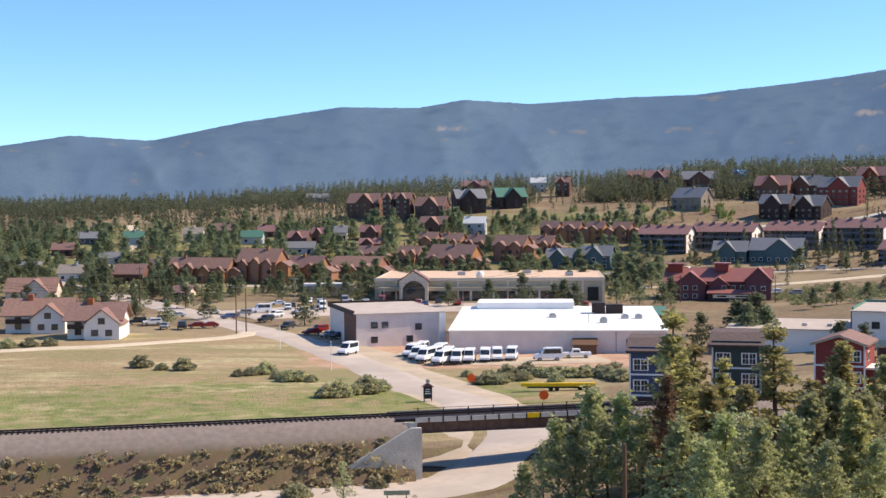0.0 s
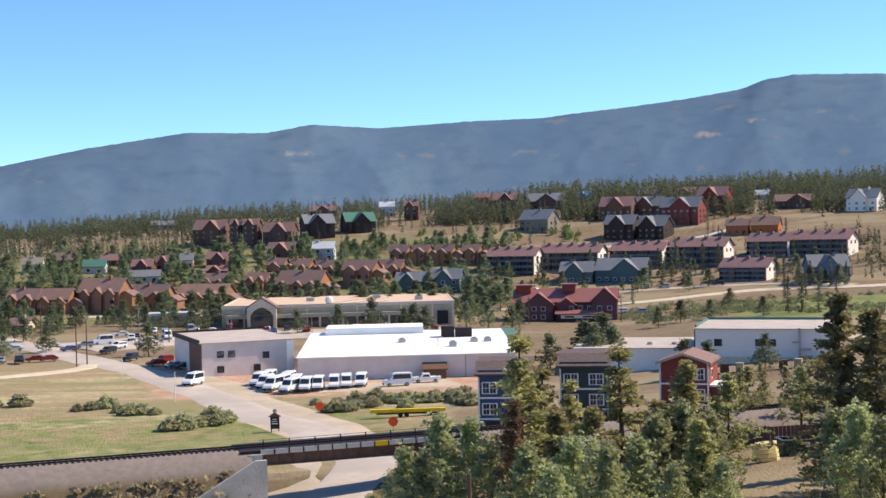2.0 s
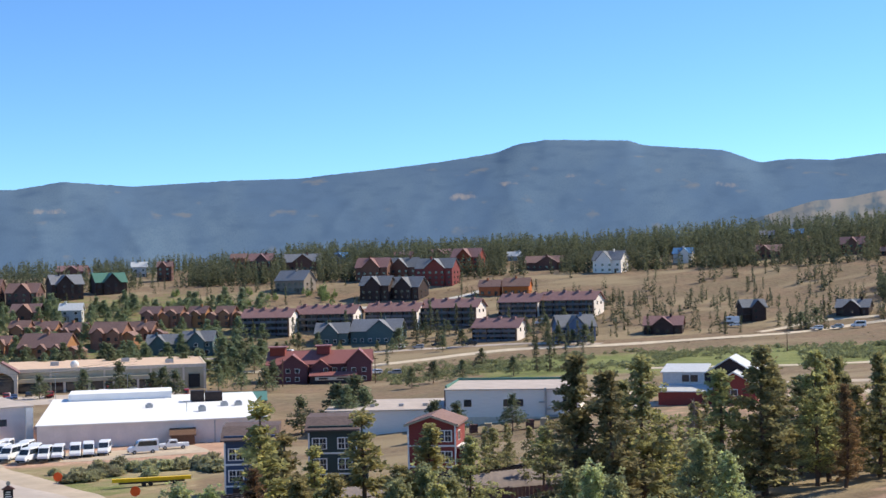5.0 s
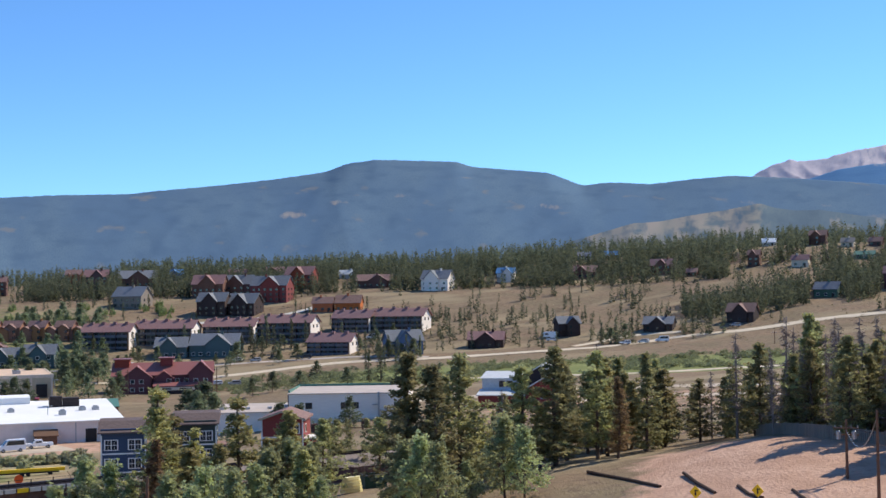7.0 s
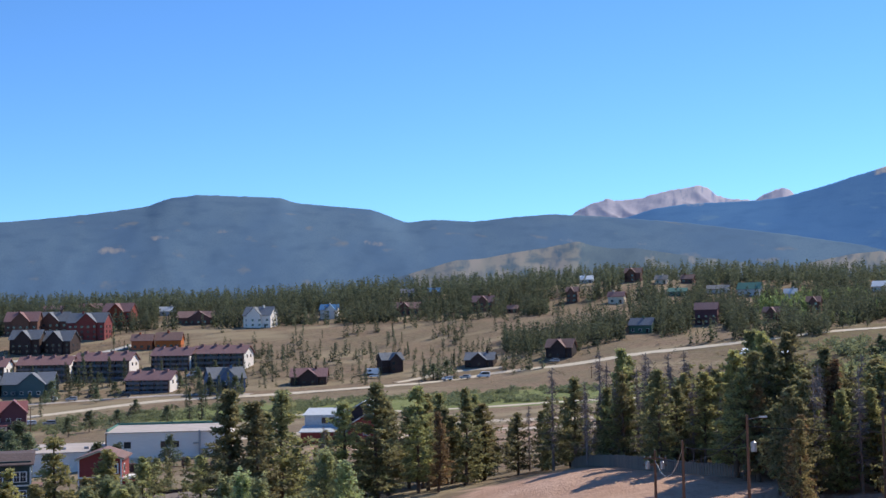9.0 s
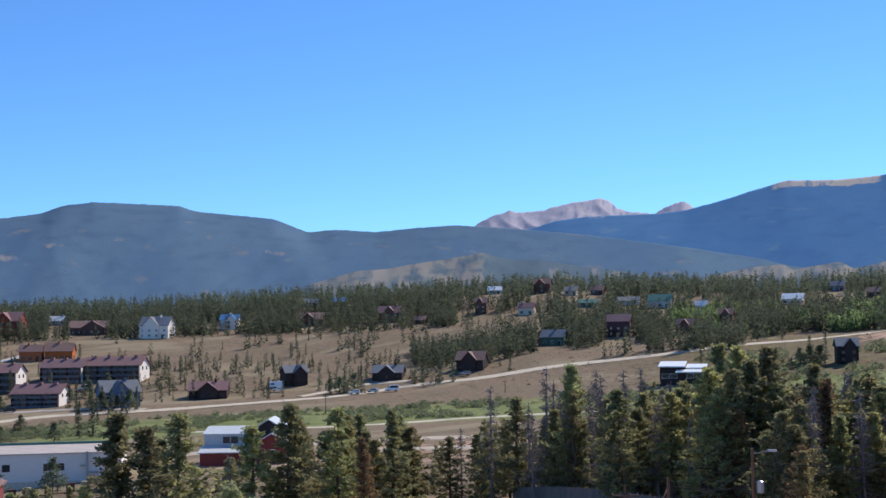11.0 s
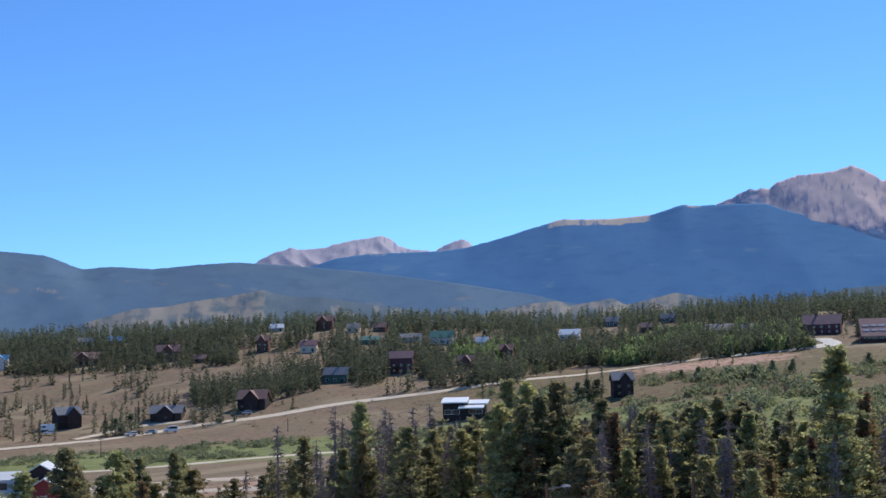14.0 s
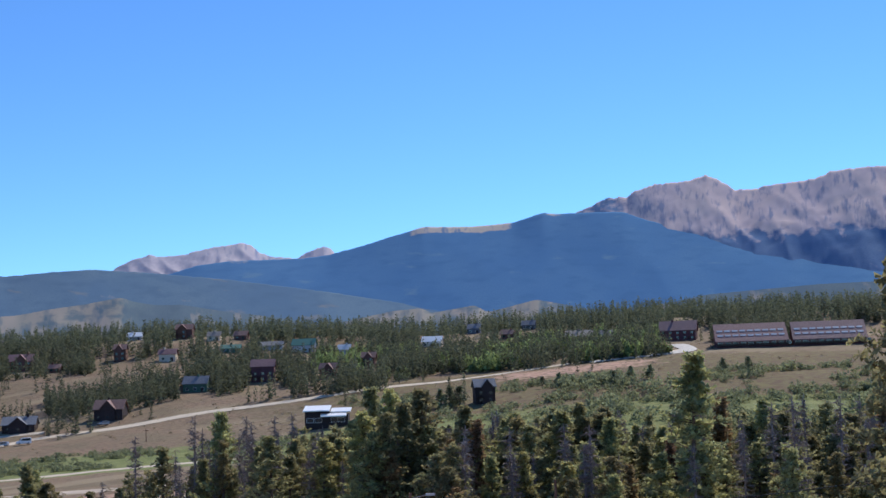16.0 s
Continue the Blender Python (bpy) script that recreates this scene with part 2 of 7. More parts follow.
def sheet(name, xs, ys, zs, mat, tags, attrs=()):
    """A grid of land: 2D arrays of places."""
    r, c = xs.shape
    co = np.stack([xs, ys, zs], -1).reshape(-1, 3)
    idx = np.arange(r * c).reshape(r, c)
    quads = np.stack([idx[:-1, :-1], idx[:-1, 1:], idx[1:, 1:], idx[1:, :-1]], -1).reshape(-1, 4)
    me = bpy.data.meshes.new(name)
    me.from_pydata(co.tolist(), [], quads.tolist())
    me.polygons.foreach_set("use_smooth", [True] * len(quads))
    for key, vals in attrs:
        me.attributes.new(key, "FLOAT", "POINT").data.foreach_set("value", vals.reshape(-1).astype(np.float32))
    me.materials.append(mat)
    return tagged(new(name, me), *tags)


def grain(x, y, size, seed=0.0):
    """Smooth noise, -1 to 1, for arrays."""
    f = np.vectorize(lambda a, b: noise.noise(Vector((a / size + seed, b / size, seed))))
    return f(x, y)


# land cover
LANDMAT = bpy.data.materials.new("dry mountain grassland")
LANDMAT.use_nodes = True
nt = LANDMAT.node_tree
bsdf = nt.nodes["Principled BSDF"]
dry = blend(nt, noisy(nt, 0.05), srgb(142, 120, 98), srgb(130, 116, 92))
dry = blend(nt, noisy(nt, 0.5, 0.45, 0.75), dry, srgb(110, 92, 78))
dry = blend(nt, noisy(nt, 0.016, 0.5, 0.62, stretch=(1, 2.5, 1)), dry, srgb(150, 134, 108))
lush = blend(nt, noisy(nt, 0.12), srgb(114, 122, 74), srgb(138, 140, 90))
lush = blend(nt, noisy(nt, 0.9, 0.5, 0.8), lush, srgb(86, 96, 58))
dirt = blend(nt, noisy(nt, 0.2), srgb(200, 164, 142), srgb(182, 146, 124))
dirt = blend(nt, noisy(nt, 1.4, 0.5, 0.8), dirt, srgb(162, 128, 110))
field = blend(nt, noisy(nt, 0.03, 0.4, 0.6, stretch=(1, 2.2, 1)), srgb(166, 142, 114), srgb(148, 138, 102))
field = blend(nt, noisy(nt, 0.045, 0.52, 0.66, stretch=(1, 3, 1)), field, srgb(182, 168, 132))
field = blend(nt, noisy(nt, 0.7, 0.45, 0.8), field, srgb(134, 122, 92))
brush = blend(nt, noisy(nt, 0.3), srgb(112, 92, 74), srgb(126, 116, 80))
for key, col in (("field", field), ("lush", lush), ("brush", brush), ("dirt", dirt)):
    at = nt.nodes.new("ShaderNodeAttribute")
    at.attribute_name = key
    mth = nt.nodes.new("ShaderNodeMath")
    mth.operation = "MULTIPLY_ADD"
    nt.links.new(noisy(nt, 0.25, 0.3, 0.7), mth.inputs[0])
    mth.inputs[1].default_value = 0.5
    nt.links.new(at.outputs["Fac"], mth.inputs[2])
    cut = nt.nodes.new("ShaderNodeMapRange")
    cut.inputs[1].default_value, cut.inputs[2].default_value = 0.6, 0.9
    nt.links.new(mth.outputs[0], cut.inputs[0])
    dry = blend(nt, cut.outputs[0], dry, col)
nt.links.new(dry, bsdf.inputs["Base Color"])
bsdf.inputs["Roughness"].default_value = 0.95
bsdf.inputs["Specular IOR Level"].default_value = 0.1
bp = nt.nodes.new("ShaderNodeBump")
bp.inputs["Strength"].default_value, bp.inputs["Distance"].default_value = 0.6, 0.25
nt.links.new(noisy(nt, 2.5, 0.2, 0.8), bp.inputs["Height"])
nt.links.new(bp.outputs[0], bsdf.inputs["Normal"])

az_fine = np.concatenate([np.arange(-180, -34, 4.0), np.arange(-34, 84, 0.5), np.arange(84, 181, 4.0)])
d_fine = np.concatenate([np.arange(0.5, 90, 6), np.arange(90, 420, 4), np.arange(420, 1000, 8), np.arange(1000, 1500, 50), np.array([1700, 2200, 3000, 4000, 4900])])
A, R = np.meshgrid(az_fine, d_fine)
X, Y = R * np.sin(np.radians(A)), R * np.cos(np.radians(A))
Z = ground(X, Y) + 0.35 * grain(X, Y, 14) * smooth(R, 90, 130) * (1 - 0.7 * (smooth(R, 180, 220) * (1 - smooth(R, 430, 500)))) 
lush_v = np.clip(smooth(A, 14, 22) * smooth(R, 395, 420) * (1 - smooth(R, 470, 520)) + (1 - smooth(A, -4, 2)) * (1 - smooth(R, 146, 151))
                 + 0.85 * smooth(A, 42, 50) * smooth(R, 360, 385) * (1 - smooth(R, 470, 530)) + 0.5 * (1 - smooth(A, 6, 12)) * smooth(R, 440, 480) * (1 - smooth(R, 700, 760)) + 0.55 * (1 - smooth(A, 2, 8)) * smooth(R, 180, 190) * (1 - smooth(R, 225, 275)), 0, 1)
dirt_v = np.clip(smooth(A, 31, 35) * (1 - smooth(A, 52, 58)) * (1 - smooth(R, 140, 152)) + 0.75 * smooth(A, -8, -4) * (1 - smooth(A, 7, 10)) * smooth(R, 255, 265) * (1 - smooth(R, 330, 350))
                 + 0.5 * smooth(A, 22, 27) * smooth(R, 240, 280) * (1 - smooth(R, 320, 345)) + 0.62 * smooth(A, 50, 54) * (1 - smooth(A, 58, 61)) * smooth(R, 590, 615) * (1 - smooth(R, 640, 670)), 0, 1)
brush_v = np.clip(0.8 * smooth(A, 36, 44) * smooth(R, 150, 165) * (1 - smooth(R, 345, 385)) + 0.9 * smooth(A, 44, 52) * smooth(R, 490, 540) * (1 - smooth(R, 640, 690)) + (1 - smooth(A, 4, 8)) * smooth(R, 140, 150) * (1 - smooth(R, 170, 180)) * 0.9 + 0.5 * smooth(A, 38, 45) * smooth(R, 480, 520) * (1 - smooth(R, 600, 640)), 0, 1)
field_v = (1 - smooth(A, 5, 8)) * smooth(R, 175, 182) * (1 - smooth(R, 322, 350))
land = sheet("ground", X, Y, Z, LANDMAT, ("dry mountain grassland with green damp strips", "ground", "", "structure"), (("field", field_v), ("lush", lush_v), ("dirt", dirt_v), ("brush", brush_v)))

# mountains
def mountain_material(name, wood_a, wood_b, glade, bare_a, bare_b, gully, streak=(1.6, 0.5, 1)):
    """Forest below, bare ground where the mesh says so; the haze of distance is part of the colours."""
    m = bpy.data.materials.new(name)
    m.use_nodes = True
    nt = m.node_tree
    bsdf = nt.nodes["Principled BSDF"]

    def hill_noise(scale, lo, hi, detail=5.0, stretch=(1, 1, 1)):
        """Noise over the mountainside, by bearing and height."""
        at = nt.nodes.new("ShaderNodeAttribute")
        at.attribute_name = "face"
        mp = nt.nodes.new("ShaderNodeMapping")
        mp.inputs["Scale"].default_value = stretch
        nt.links.new(at.outputs["Vector"], mp.inputs[0])
        n = nt.nodes.new("ShaderNodeTexNoise")
        n.inputs["Scale"].default_value, n.inputs["Detail"].default_value = scale, detail
        nt.links.new(mp.outputs[0], n.inputs["Vector"])
        r = nt.nodes.new("ShaderNodeMapRange")
        r.inputs[1].default_value, r.inputs[2].default_value = lo, hi
        nt.links.new(n.outputs[0], r.inputs[0])
        return r.outputs[0]

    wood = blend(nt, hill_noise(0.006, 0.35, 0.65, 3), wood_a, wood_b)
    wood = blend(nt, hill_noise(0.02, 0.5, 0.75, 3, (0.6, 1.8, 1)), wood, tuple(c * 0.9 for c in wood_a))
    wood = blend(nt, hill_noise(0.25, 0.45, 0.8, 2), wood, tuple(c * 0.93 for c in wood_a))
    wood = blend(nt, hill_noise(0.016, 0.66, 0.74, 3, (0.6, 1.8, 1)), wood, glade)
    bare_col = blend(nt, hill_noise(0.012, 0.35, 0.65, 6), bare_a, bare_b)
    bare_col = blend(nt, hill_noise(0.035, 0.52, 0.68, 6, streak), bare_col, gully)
    at = nt.nodes.new("ShaderNodeAttribute")
    at.attribute_name = "bare"
    mth = nt.nodes.new("ShaderNodeMath")
    mth.operation = "MULTIPLY_ADD"
    nt.links.new(hill_noise(0.03, 0.25, 0.75, 6), mth.inputs[0])
    mth.inputs[1].default_value = 0.6
    nt.links.new(at.outputs["Fac"], mth.inputs[2])
    cut = nt.nodes.new("ShaderNodeMapRange")
    cut.inputs[1].default_value, cut.inputs[2].default_value = 0.72, 0.98
    nt.links.new(mth.outputs[0], cut.inputs[0])
    nt.links.new(blend(nt, cut.outputs[0], wood, bare_col), bsdf.inputs["Base Color"])
    bsdf.inputs["Roughness"].default_value = 1.0
    bsdf.inputs["Specular IOR Level"].default_value = 0.0
    return m


# Haze is painted into the wood colours: blue here, bluer on the far range.
ROCK = mountain_material("hazed forested mountainside", srgb(87, 110, 133), srgb(98, 119, 136), srgb(112, 120, 128), srgb(140, 138, 138), srgb(150, 144, 140), srgb(112, 122, 134))
FAR_RANGE = mountain_material("distant forest blued by haze", srgb(82, 118, 156), srgb(90, 125, 159), srgb(98, 129, 156), srgb(176, 166, 156), srgb(164, 158, 158), srgb(110, 128, 152))
# Distant rock: its colours are paled and shifted to blue to stand for haze.
BARE_ROCK = mountain_material("bare pinkish rock paled by haze", srgb(92, 116, 150), srgb(104, 124, 152), srgb(120, 132, 150), srgb(200, 182, 178), srgb(184, 170, 174), srgb(138, 140, 158))
PEAK_ROCK = mountain_material("hazed bare summit rock", srgb(168, 164, 176), srgb(184, 176, 182), srgb(196, 190, 192), srgb(196, 186, 188), srgb(176, 170, 180), srgb(142, 146, 166))
# Pale grass is its own tone; the blue-grey of the woods is painted haze.
FOOTHILL = mountain_material("pale foothill grass and hazed woods", srgb(94, 110, 122), srgb(102, 116, 122), srgb(128, 130, 126), srgb(156, 147, 138), srgb(140, 138, 130), srgb(104, 116, 122), (0.5, 2.2, 1))

# crest heights by bearing
CREST = ((-40, 92), (-25, 115), (-18, 137), (-15.3, 162), (-12.1, 150), (-8.4, 194), (-4.3, 230), (-1, 227), (0.9, 246), (3.7, 234), (7.6, 246), (10.6, 249),
         (12, 258), (14.2, 269), (16.5, 283), (18.8, 301), (19.7, 321), (21, 330), (24.4, 322), (25, 309), (28.3, 290), (29.7, 257), (30.9, 263), (32.6, 256), (34.3, 265), (35.9, 270), (38.1, 261), (41.5, 240),
         (45.5, 205), (49.8, 160), (55.6, 122), (61.5, 112), (65, 112), (69, 115), (80, 120), (100, 120))


def mountain(name, crest, near, far, base, label, bare, rough, seed, mat, jag=3.0, spur=40.0, step=0.12):
    """A range whose crest stands at the far distance; spurs and gullies run down its face."""
    az = np.arange(crest[0][0], crest[-1][0], step)
    top = np.interp(az, [c[0] for c in crest], [c[1] for c in crest])
    top = np.convolve(np.pad(top, 1, mode="edge"), np.ones(3) / 3, "valid")
    broad = np.convolve(np.pad(top, 50, mode="edge"), np.ones(101) / 101, "valid")
    u = np.concatenate([np.linspace(0, 1, 52), [1.02, 1.06] if jag > 0.5 else []])
    A, U = np.meshgrid(az, u)
    d = near + (far - near) * np.minimum(U, 1) + np.maximum(0, U - 1) * 3000
    x, y = d * np.sin(np.radians(A)), d * np.cos(np.radians(A))
    lean = smooth(U, 0.45, 1.0)
    full = top[None] * lean + broad[None] * (1 - lean)
    z0 = (full - base) * np.minimum(U, 1)
    q = A * 10 + spur * 0.3 * grain(A * 10, z0 * 0.2, spur * 1.3, seed + 9)
    ridge = (0.45 - 1.5 * np.abs(grain(q + z0 * 0.10, z0 * 0.05, spur, seed))) + 0.28 * (0.45 - 1.5 * np.abs(grain(q - z0 * 0.13, z0 * 0.1, spur * 0.42, seed + 3))) + 0.1 * grain(q, z0 * 0.3, spur * 0.14, seed + 5)
    bulge = np.sin(np.clip(np.minimum(U, 1), 0, 1) * math.pi) ** 0.8
    z = base + (full - base) * np.minimum(U, 1) ** 0.9 + rough * ridge * bulge - np.maximum(0, U - 1) * 2500
    z += np.where(U >= 0.97, jag * (grain(A * 60, A * 0, 18, seed) + 0.6 * grain(A * 60, A * 0, 7, seed)), 0)
    ob = sheet(name, x, y, z, mat, (label, "mountain", "", "structure"), (("bare", bare(A, U, z)),))
    face = np.stack([A * 75, z * 1.0, U * 0 + seed * 50], -1).reshape(-1).astype(np.float32)
    ob.data.attributes.new("face", "FLOAT_VECTOR", "POINT").data.foreach_set("vector", face)
    return ob


def glades(spots):
    """Clearings: bearing, height, half width in degrees, half height."""
    return lambda A, U, z: sum(0.55 * np.exp(-((A - a) / w) ** 2 - ((z - h) / k) ** 2) for a, h, w, k in spots)


mountain("mountain", CREST, 1500, 3300, -60, "forested mountain with broad spurs, blue-green with painted haze", glades([(17.3, 150, 1.0, 14), (19.2, 178, 0.9, 10), (21.8, 196, 0.8, 9), (28.2, 165, 0.9, 16), (0.4, 140, 1.2, 14), (62.2, 100, 0.9, 5), (65.5, 104, 1.2, 6), (39.6, 158, 0.5, 8), (36.8, 170, 0.9, 9)]),
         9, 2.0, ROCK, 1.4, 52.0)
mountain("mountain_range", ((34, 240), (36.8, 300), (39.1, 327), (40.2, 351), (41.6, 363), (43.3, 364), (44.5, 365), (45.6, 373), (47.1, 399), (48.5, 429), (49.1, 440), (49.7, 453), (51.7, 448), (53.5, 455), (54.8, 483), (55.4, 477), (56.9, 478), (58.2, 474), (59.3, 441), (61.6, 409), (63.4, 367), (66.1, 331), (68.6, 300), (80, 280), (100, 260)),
         2700, 4200, -20, "distant forested range tinted blue for haze, with a pale summit meadow", lambda A, U, z: np.clip(0.85 * smooth(A, 48.4, 49.8) * (1 - smooth(A, 53.0, 54.2)) * smooth(U, 0.9, 0.95) + 0.6 * np.exp(-((A - 55.3) / 0.8) ** 2) * smooth(U, 0.95, 0.99) + 0.45 * np.exp(-((A - 41.5) / 1.6) ** 2) * smooth(U, 0.9, 0.97), 0, 0.9),
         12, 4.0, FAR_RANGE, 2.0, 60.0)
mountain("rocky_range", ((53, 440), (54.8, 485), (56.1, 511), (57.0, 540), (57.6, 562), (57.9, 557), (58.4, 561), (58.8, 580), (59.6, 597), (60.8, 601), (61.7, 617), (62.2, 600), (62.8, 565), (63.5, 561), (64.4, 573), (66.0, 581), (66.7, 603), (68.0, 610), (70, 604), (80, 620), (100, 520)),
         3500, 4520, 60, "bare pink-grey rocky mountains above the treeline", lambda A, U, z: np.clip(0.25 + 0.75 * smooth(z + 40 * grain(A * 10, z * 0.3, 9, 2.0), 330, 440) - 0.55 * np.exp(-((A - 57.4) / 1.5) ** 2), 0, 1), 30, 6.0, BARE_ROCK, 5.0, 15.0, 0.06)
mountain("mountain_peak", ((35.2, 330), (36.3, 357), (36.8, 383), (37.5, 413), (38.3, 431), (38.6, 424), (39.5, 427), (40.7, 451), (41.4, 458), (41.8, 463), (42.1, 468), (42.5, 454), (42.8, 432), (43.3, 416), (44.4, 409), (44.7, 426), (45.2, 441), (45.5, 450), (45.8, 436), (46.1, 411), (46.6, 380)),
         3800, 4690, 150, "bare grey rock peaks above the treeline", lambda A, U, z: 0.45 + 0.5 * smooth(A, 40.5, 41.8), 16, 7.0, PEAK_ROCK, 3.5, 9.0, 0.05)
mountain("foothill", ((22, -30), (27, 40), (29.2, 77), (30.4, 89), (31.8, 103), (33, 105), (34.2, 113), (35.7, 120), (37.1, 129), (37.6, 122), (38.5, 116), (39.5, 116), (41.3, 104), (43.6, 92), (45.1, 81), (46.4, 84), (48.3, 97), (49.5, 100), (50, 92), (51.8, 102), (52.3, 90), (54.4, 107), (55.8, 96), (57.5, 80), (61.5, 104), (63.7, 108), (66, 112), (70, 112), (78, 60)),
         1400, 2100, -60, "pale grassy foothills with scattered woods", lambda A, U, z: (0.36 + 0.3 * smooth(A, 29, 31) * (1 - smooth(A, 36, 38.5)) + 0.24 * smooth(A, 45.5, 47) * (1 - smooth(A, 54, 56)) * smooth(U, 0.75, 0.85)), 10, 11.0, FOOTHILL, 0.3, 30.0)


# ---- roads, rail and bridge ----
def ribbon(name, pts, width, mat, label, category="road", up=0.22, bumpy=0.0):
    """A strip of paving that follows the land, through bearings and distances."""
    p = [spot(a, d) for a, d in pts]
    line = []
    for i in range(len(p) - 1):
        a, b, c, e = p[max(i - 1, 0)], p[i], p[i + 1], p[min(i + 2, len(p) - 1)]
        n = max(2, int((c - b).length / 4))
        for k in range(n):
            u = k / n
            line.append(0.5 * ((2 * b) + (c - a) * u + (2 * a - 5 * b + 4 * c - e) * u * u + (3 * b - a - 3 * c + e) * u ** 3))
    line.append(p[-1])
    xs, ys = [], []
    cross = np.linspace(-0.5, 0.5, 7)
    for i, q in enumerate(line):
        w = line[min(i + 1, len(line) - 1)] - line[max(i - 1, 0)]
        side = Vector((w.y, -w.x, 0)).normalized()
        k = width * (1 + bumpy * noise.noise(Vector((i * 0.23, width, 0))))
        xs.append([q.x + side.x * k * c for c in cross])
        ys.append([q.y + side.y * k * c for c in cross])
    xs, ys = np.array(xs), np.array(ys)
    return sheet(name, xs, ys, ground(xs, ys) + up - 0.25 * (np.abs(cross) > 0.49)[None], mat, (label, category, "", "structure"))


ribbon("road", [(-14, 150), (-5, 149), (0.5, 152), (2.6, 173), (2.8, 190), (0.5, 217), (-1.4, 235), (-3, 261), (-4.4, 285), (-6, 314), (-7.6, 338), (-8.8, 357), (-10.5, 395), (-13, 450), (-16, 520)],
       10.5, ASPHALT, "sun-bleached main street running under the railway", bumpy=0.15)
ribbon("shoulder", [(1.2, 160), (2.6, 178), (1.6, 208), (-0.4, 231), (-2.1, 256), (-3.2, 280), (-4.6, 306)], 17, DIRT, "pale dirt verge beside the main street", up=0.12, bumpy=0.3)
ribbon("frontage_road", [(-26, 300), (-17.5, 306), (-13.2, 309), (-8.9, 322), (-8, 335)], 5.5, GRAVEL_ROAD, "pale frontage road along the meadow")
ribbon("hill_road", [(8, 500), (14, 510), (18.8, 524), (22.9, 524), (29.1, 542), (33.5, 572), (37, 580), (40.6, 598), (44.6, 607), (47.7, 620), (50.1, 628), (52.5, 650), (55.8, 668), (58.8, 672), (60.6, 690)],
       6.5, GRAVEL_ROAD, "pale gravel road climbing across the hillside", bumpy=0.25, up=0.3)
ribbon("lower_road", [(22, 330), (27, 340), (32.9, 347), (40.2, 335), (47.4, 339), (54, 335), (62, 355), (72, 365)], 8, DIRT, "pale dirt road on the valley floor", bumpy=0.3)
ribbon("track", [(24, 425), (30.1, 409), (36.6, 417), (42, 425)], 4.5, GRAVEL_ROAD, "narrow gravel track through the willows", bumpy=0.3)
ribbon("yard_track", [(24, 300), (29, 306), (32.4, 316), (35.5, 311), (40, 300)], 9, DIRT, "dirt yard track beside the red barn", bumpy=0.4)
ribbon("parking_lot", [(-9, 385), (-5.1, 400), (-1, 412), (3, 414), (6.5, 420)], 34, ASPHALT, "bleached asphalt supermarket car park", "parking lot")
ribbon("van_lot", [(-2.4, 282), (0.5, 274), (3, 272), (6.5, 276)], 15, DIRT, "pale dirt van lot in front of the warehouse", "parking lot", up=0.3)
ribbon("condo_street", [(-9, 497), (-4, 500), (2, 507), (5, 520)], 6, ASPHALT, "narrow street below the cedar townhouses")
ribbon("apartment_street", [(6, 545), (10, 548), (14, 552), (19, 545), (23, 530)], 6, ASPHALT, "asphalt street in front of the apartment blocks")
ribbon("hill_street", [(11, 680), (14, 676), (17, 690), (19, 720)], 5, CONCRETE, "pale street beside the hillside houses")
ribbon("cul_de_sac", [(56.5, 662), (59, 668), (60.2, 676), (60.6, 690), (60.2, 712)], 9, CONCRETE, "pale concrete turning place", up=0.45)
ribbon("hill_lane", [(-12.6, 500), (-13.4, 540), (-13.7, 590), (-12.4, 650), (-12.9, 720)], 6, GRAVEL_ROAD, "pale lane climbing between the cottages", bumpy=0.2)
ribbon("driveway", [(29.3, 560), (31.5, 585), (34, 588)], 4, GRAVEL_ROAD, "pale gravel driveway")

RAIL_A, RAIL_B, RAIL_Z = Vector((-120, 134, 0)), Vector((70, 178, 0)), -24.7
rail_way = (RAIL_B - RAIL_A).normalized()
rail_m = Matrix.Translation((RAIL_A.x, RAIL_A.y, 0)) @ pose(0, 0, 0, 0, 0, math.degrees(math.atan2(rail_way.y, rail_way.x)))
GAP0, GAP1, RAIL_L = 119.5, 140.0, (RAIL_B - RAIL_A).length


def embankment(s0, s1, name):
    """A bank of ballast over brush-grown earth; its local x runs along the rails."""
    xs = np.arange(s0, s1 + 0.1, 2.0)
    prof = [(-9.8, -7.4), (-8.2, -5.7), (-6.8, -4.2), (-5.4, -2.4), (-4.6, -1.5), (-3.8, -0.9), (-2.4, -0.08), (2.4, -0.08), (4, -1), (8, -4.2), (13, -8)]
    S, P = np.meshgrid(xs, [q[0] for q in prof], indexing="ij")
    Zp = np.meshgrid(xs, [q[1] for q in prof], indexing="ij")[1]
    slope = np.clip((-Zp - 1.0) / 3, 0, 1)
    Zp = Zp + 0.5 * slope * grain(S, P * 1.5, 5, 1.0)
    bottom = P.copy()
    ob = sheet(name, S, bottom, Zp + RAIL_Z, BANK, ("railway bank of grey ballast over brushy earth", "embankment", "", "structure"), (("stone", 1 - smooth(-Zp, 1.3, 2.3)),))
    ob.matrix_world = rail_m
    return ob


BANK = bpy.data.materials.new("ballast and brush")
BANK.use_nodes = True
nt = BANK.node_tree
bsdf = nt.nodes["Principled BSDF"]
stones = blend(nt, noisy(nt, 1.5, 0.3, 0.7), srgb(124, 112, 106), srgb(142, 128, 120))
earth = blend(nt, noisy(nt, 0.25, 0.35, 0.65), srgb(104, 82, 70), srgb(112, 94, 70))
earth = blend(nt, noisy(nt, 0.9, 0.5, 0.7), earth, srgb(90, 92, 60))
at = nt.nodes.new("ShaderNodeAttribute")
at.attribute_name = "stone"
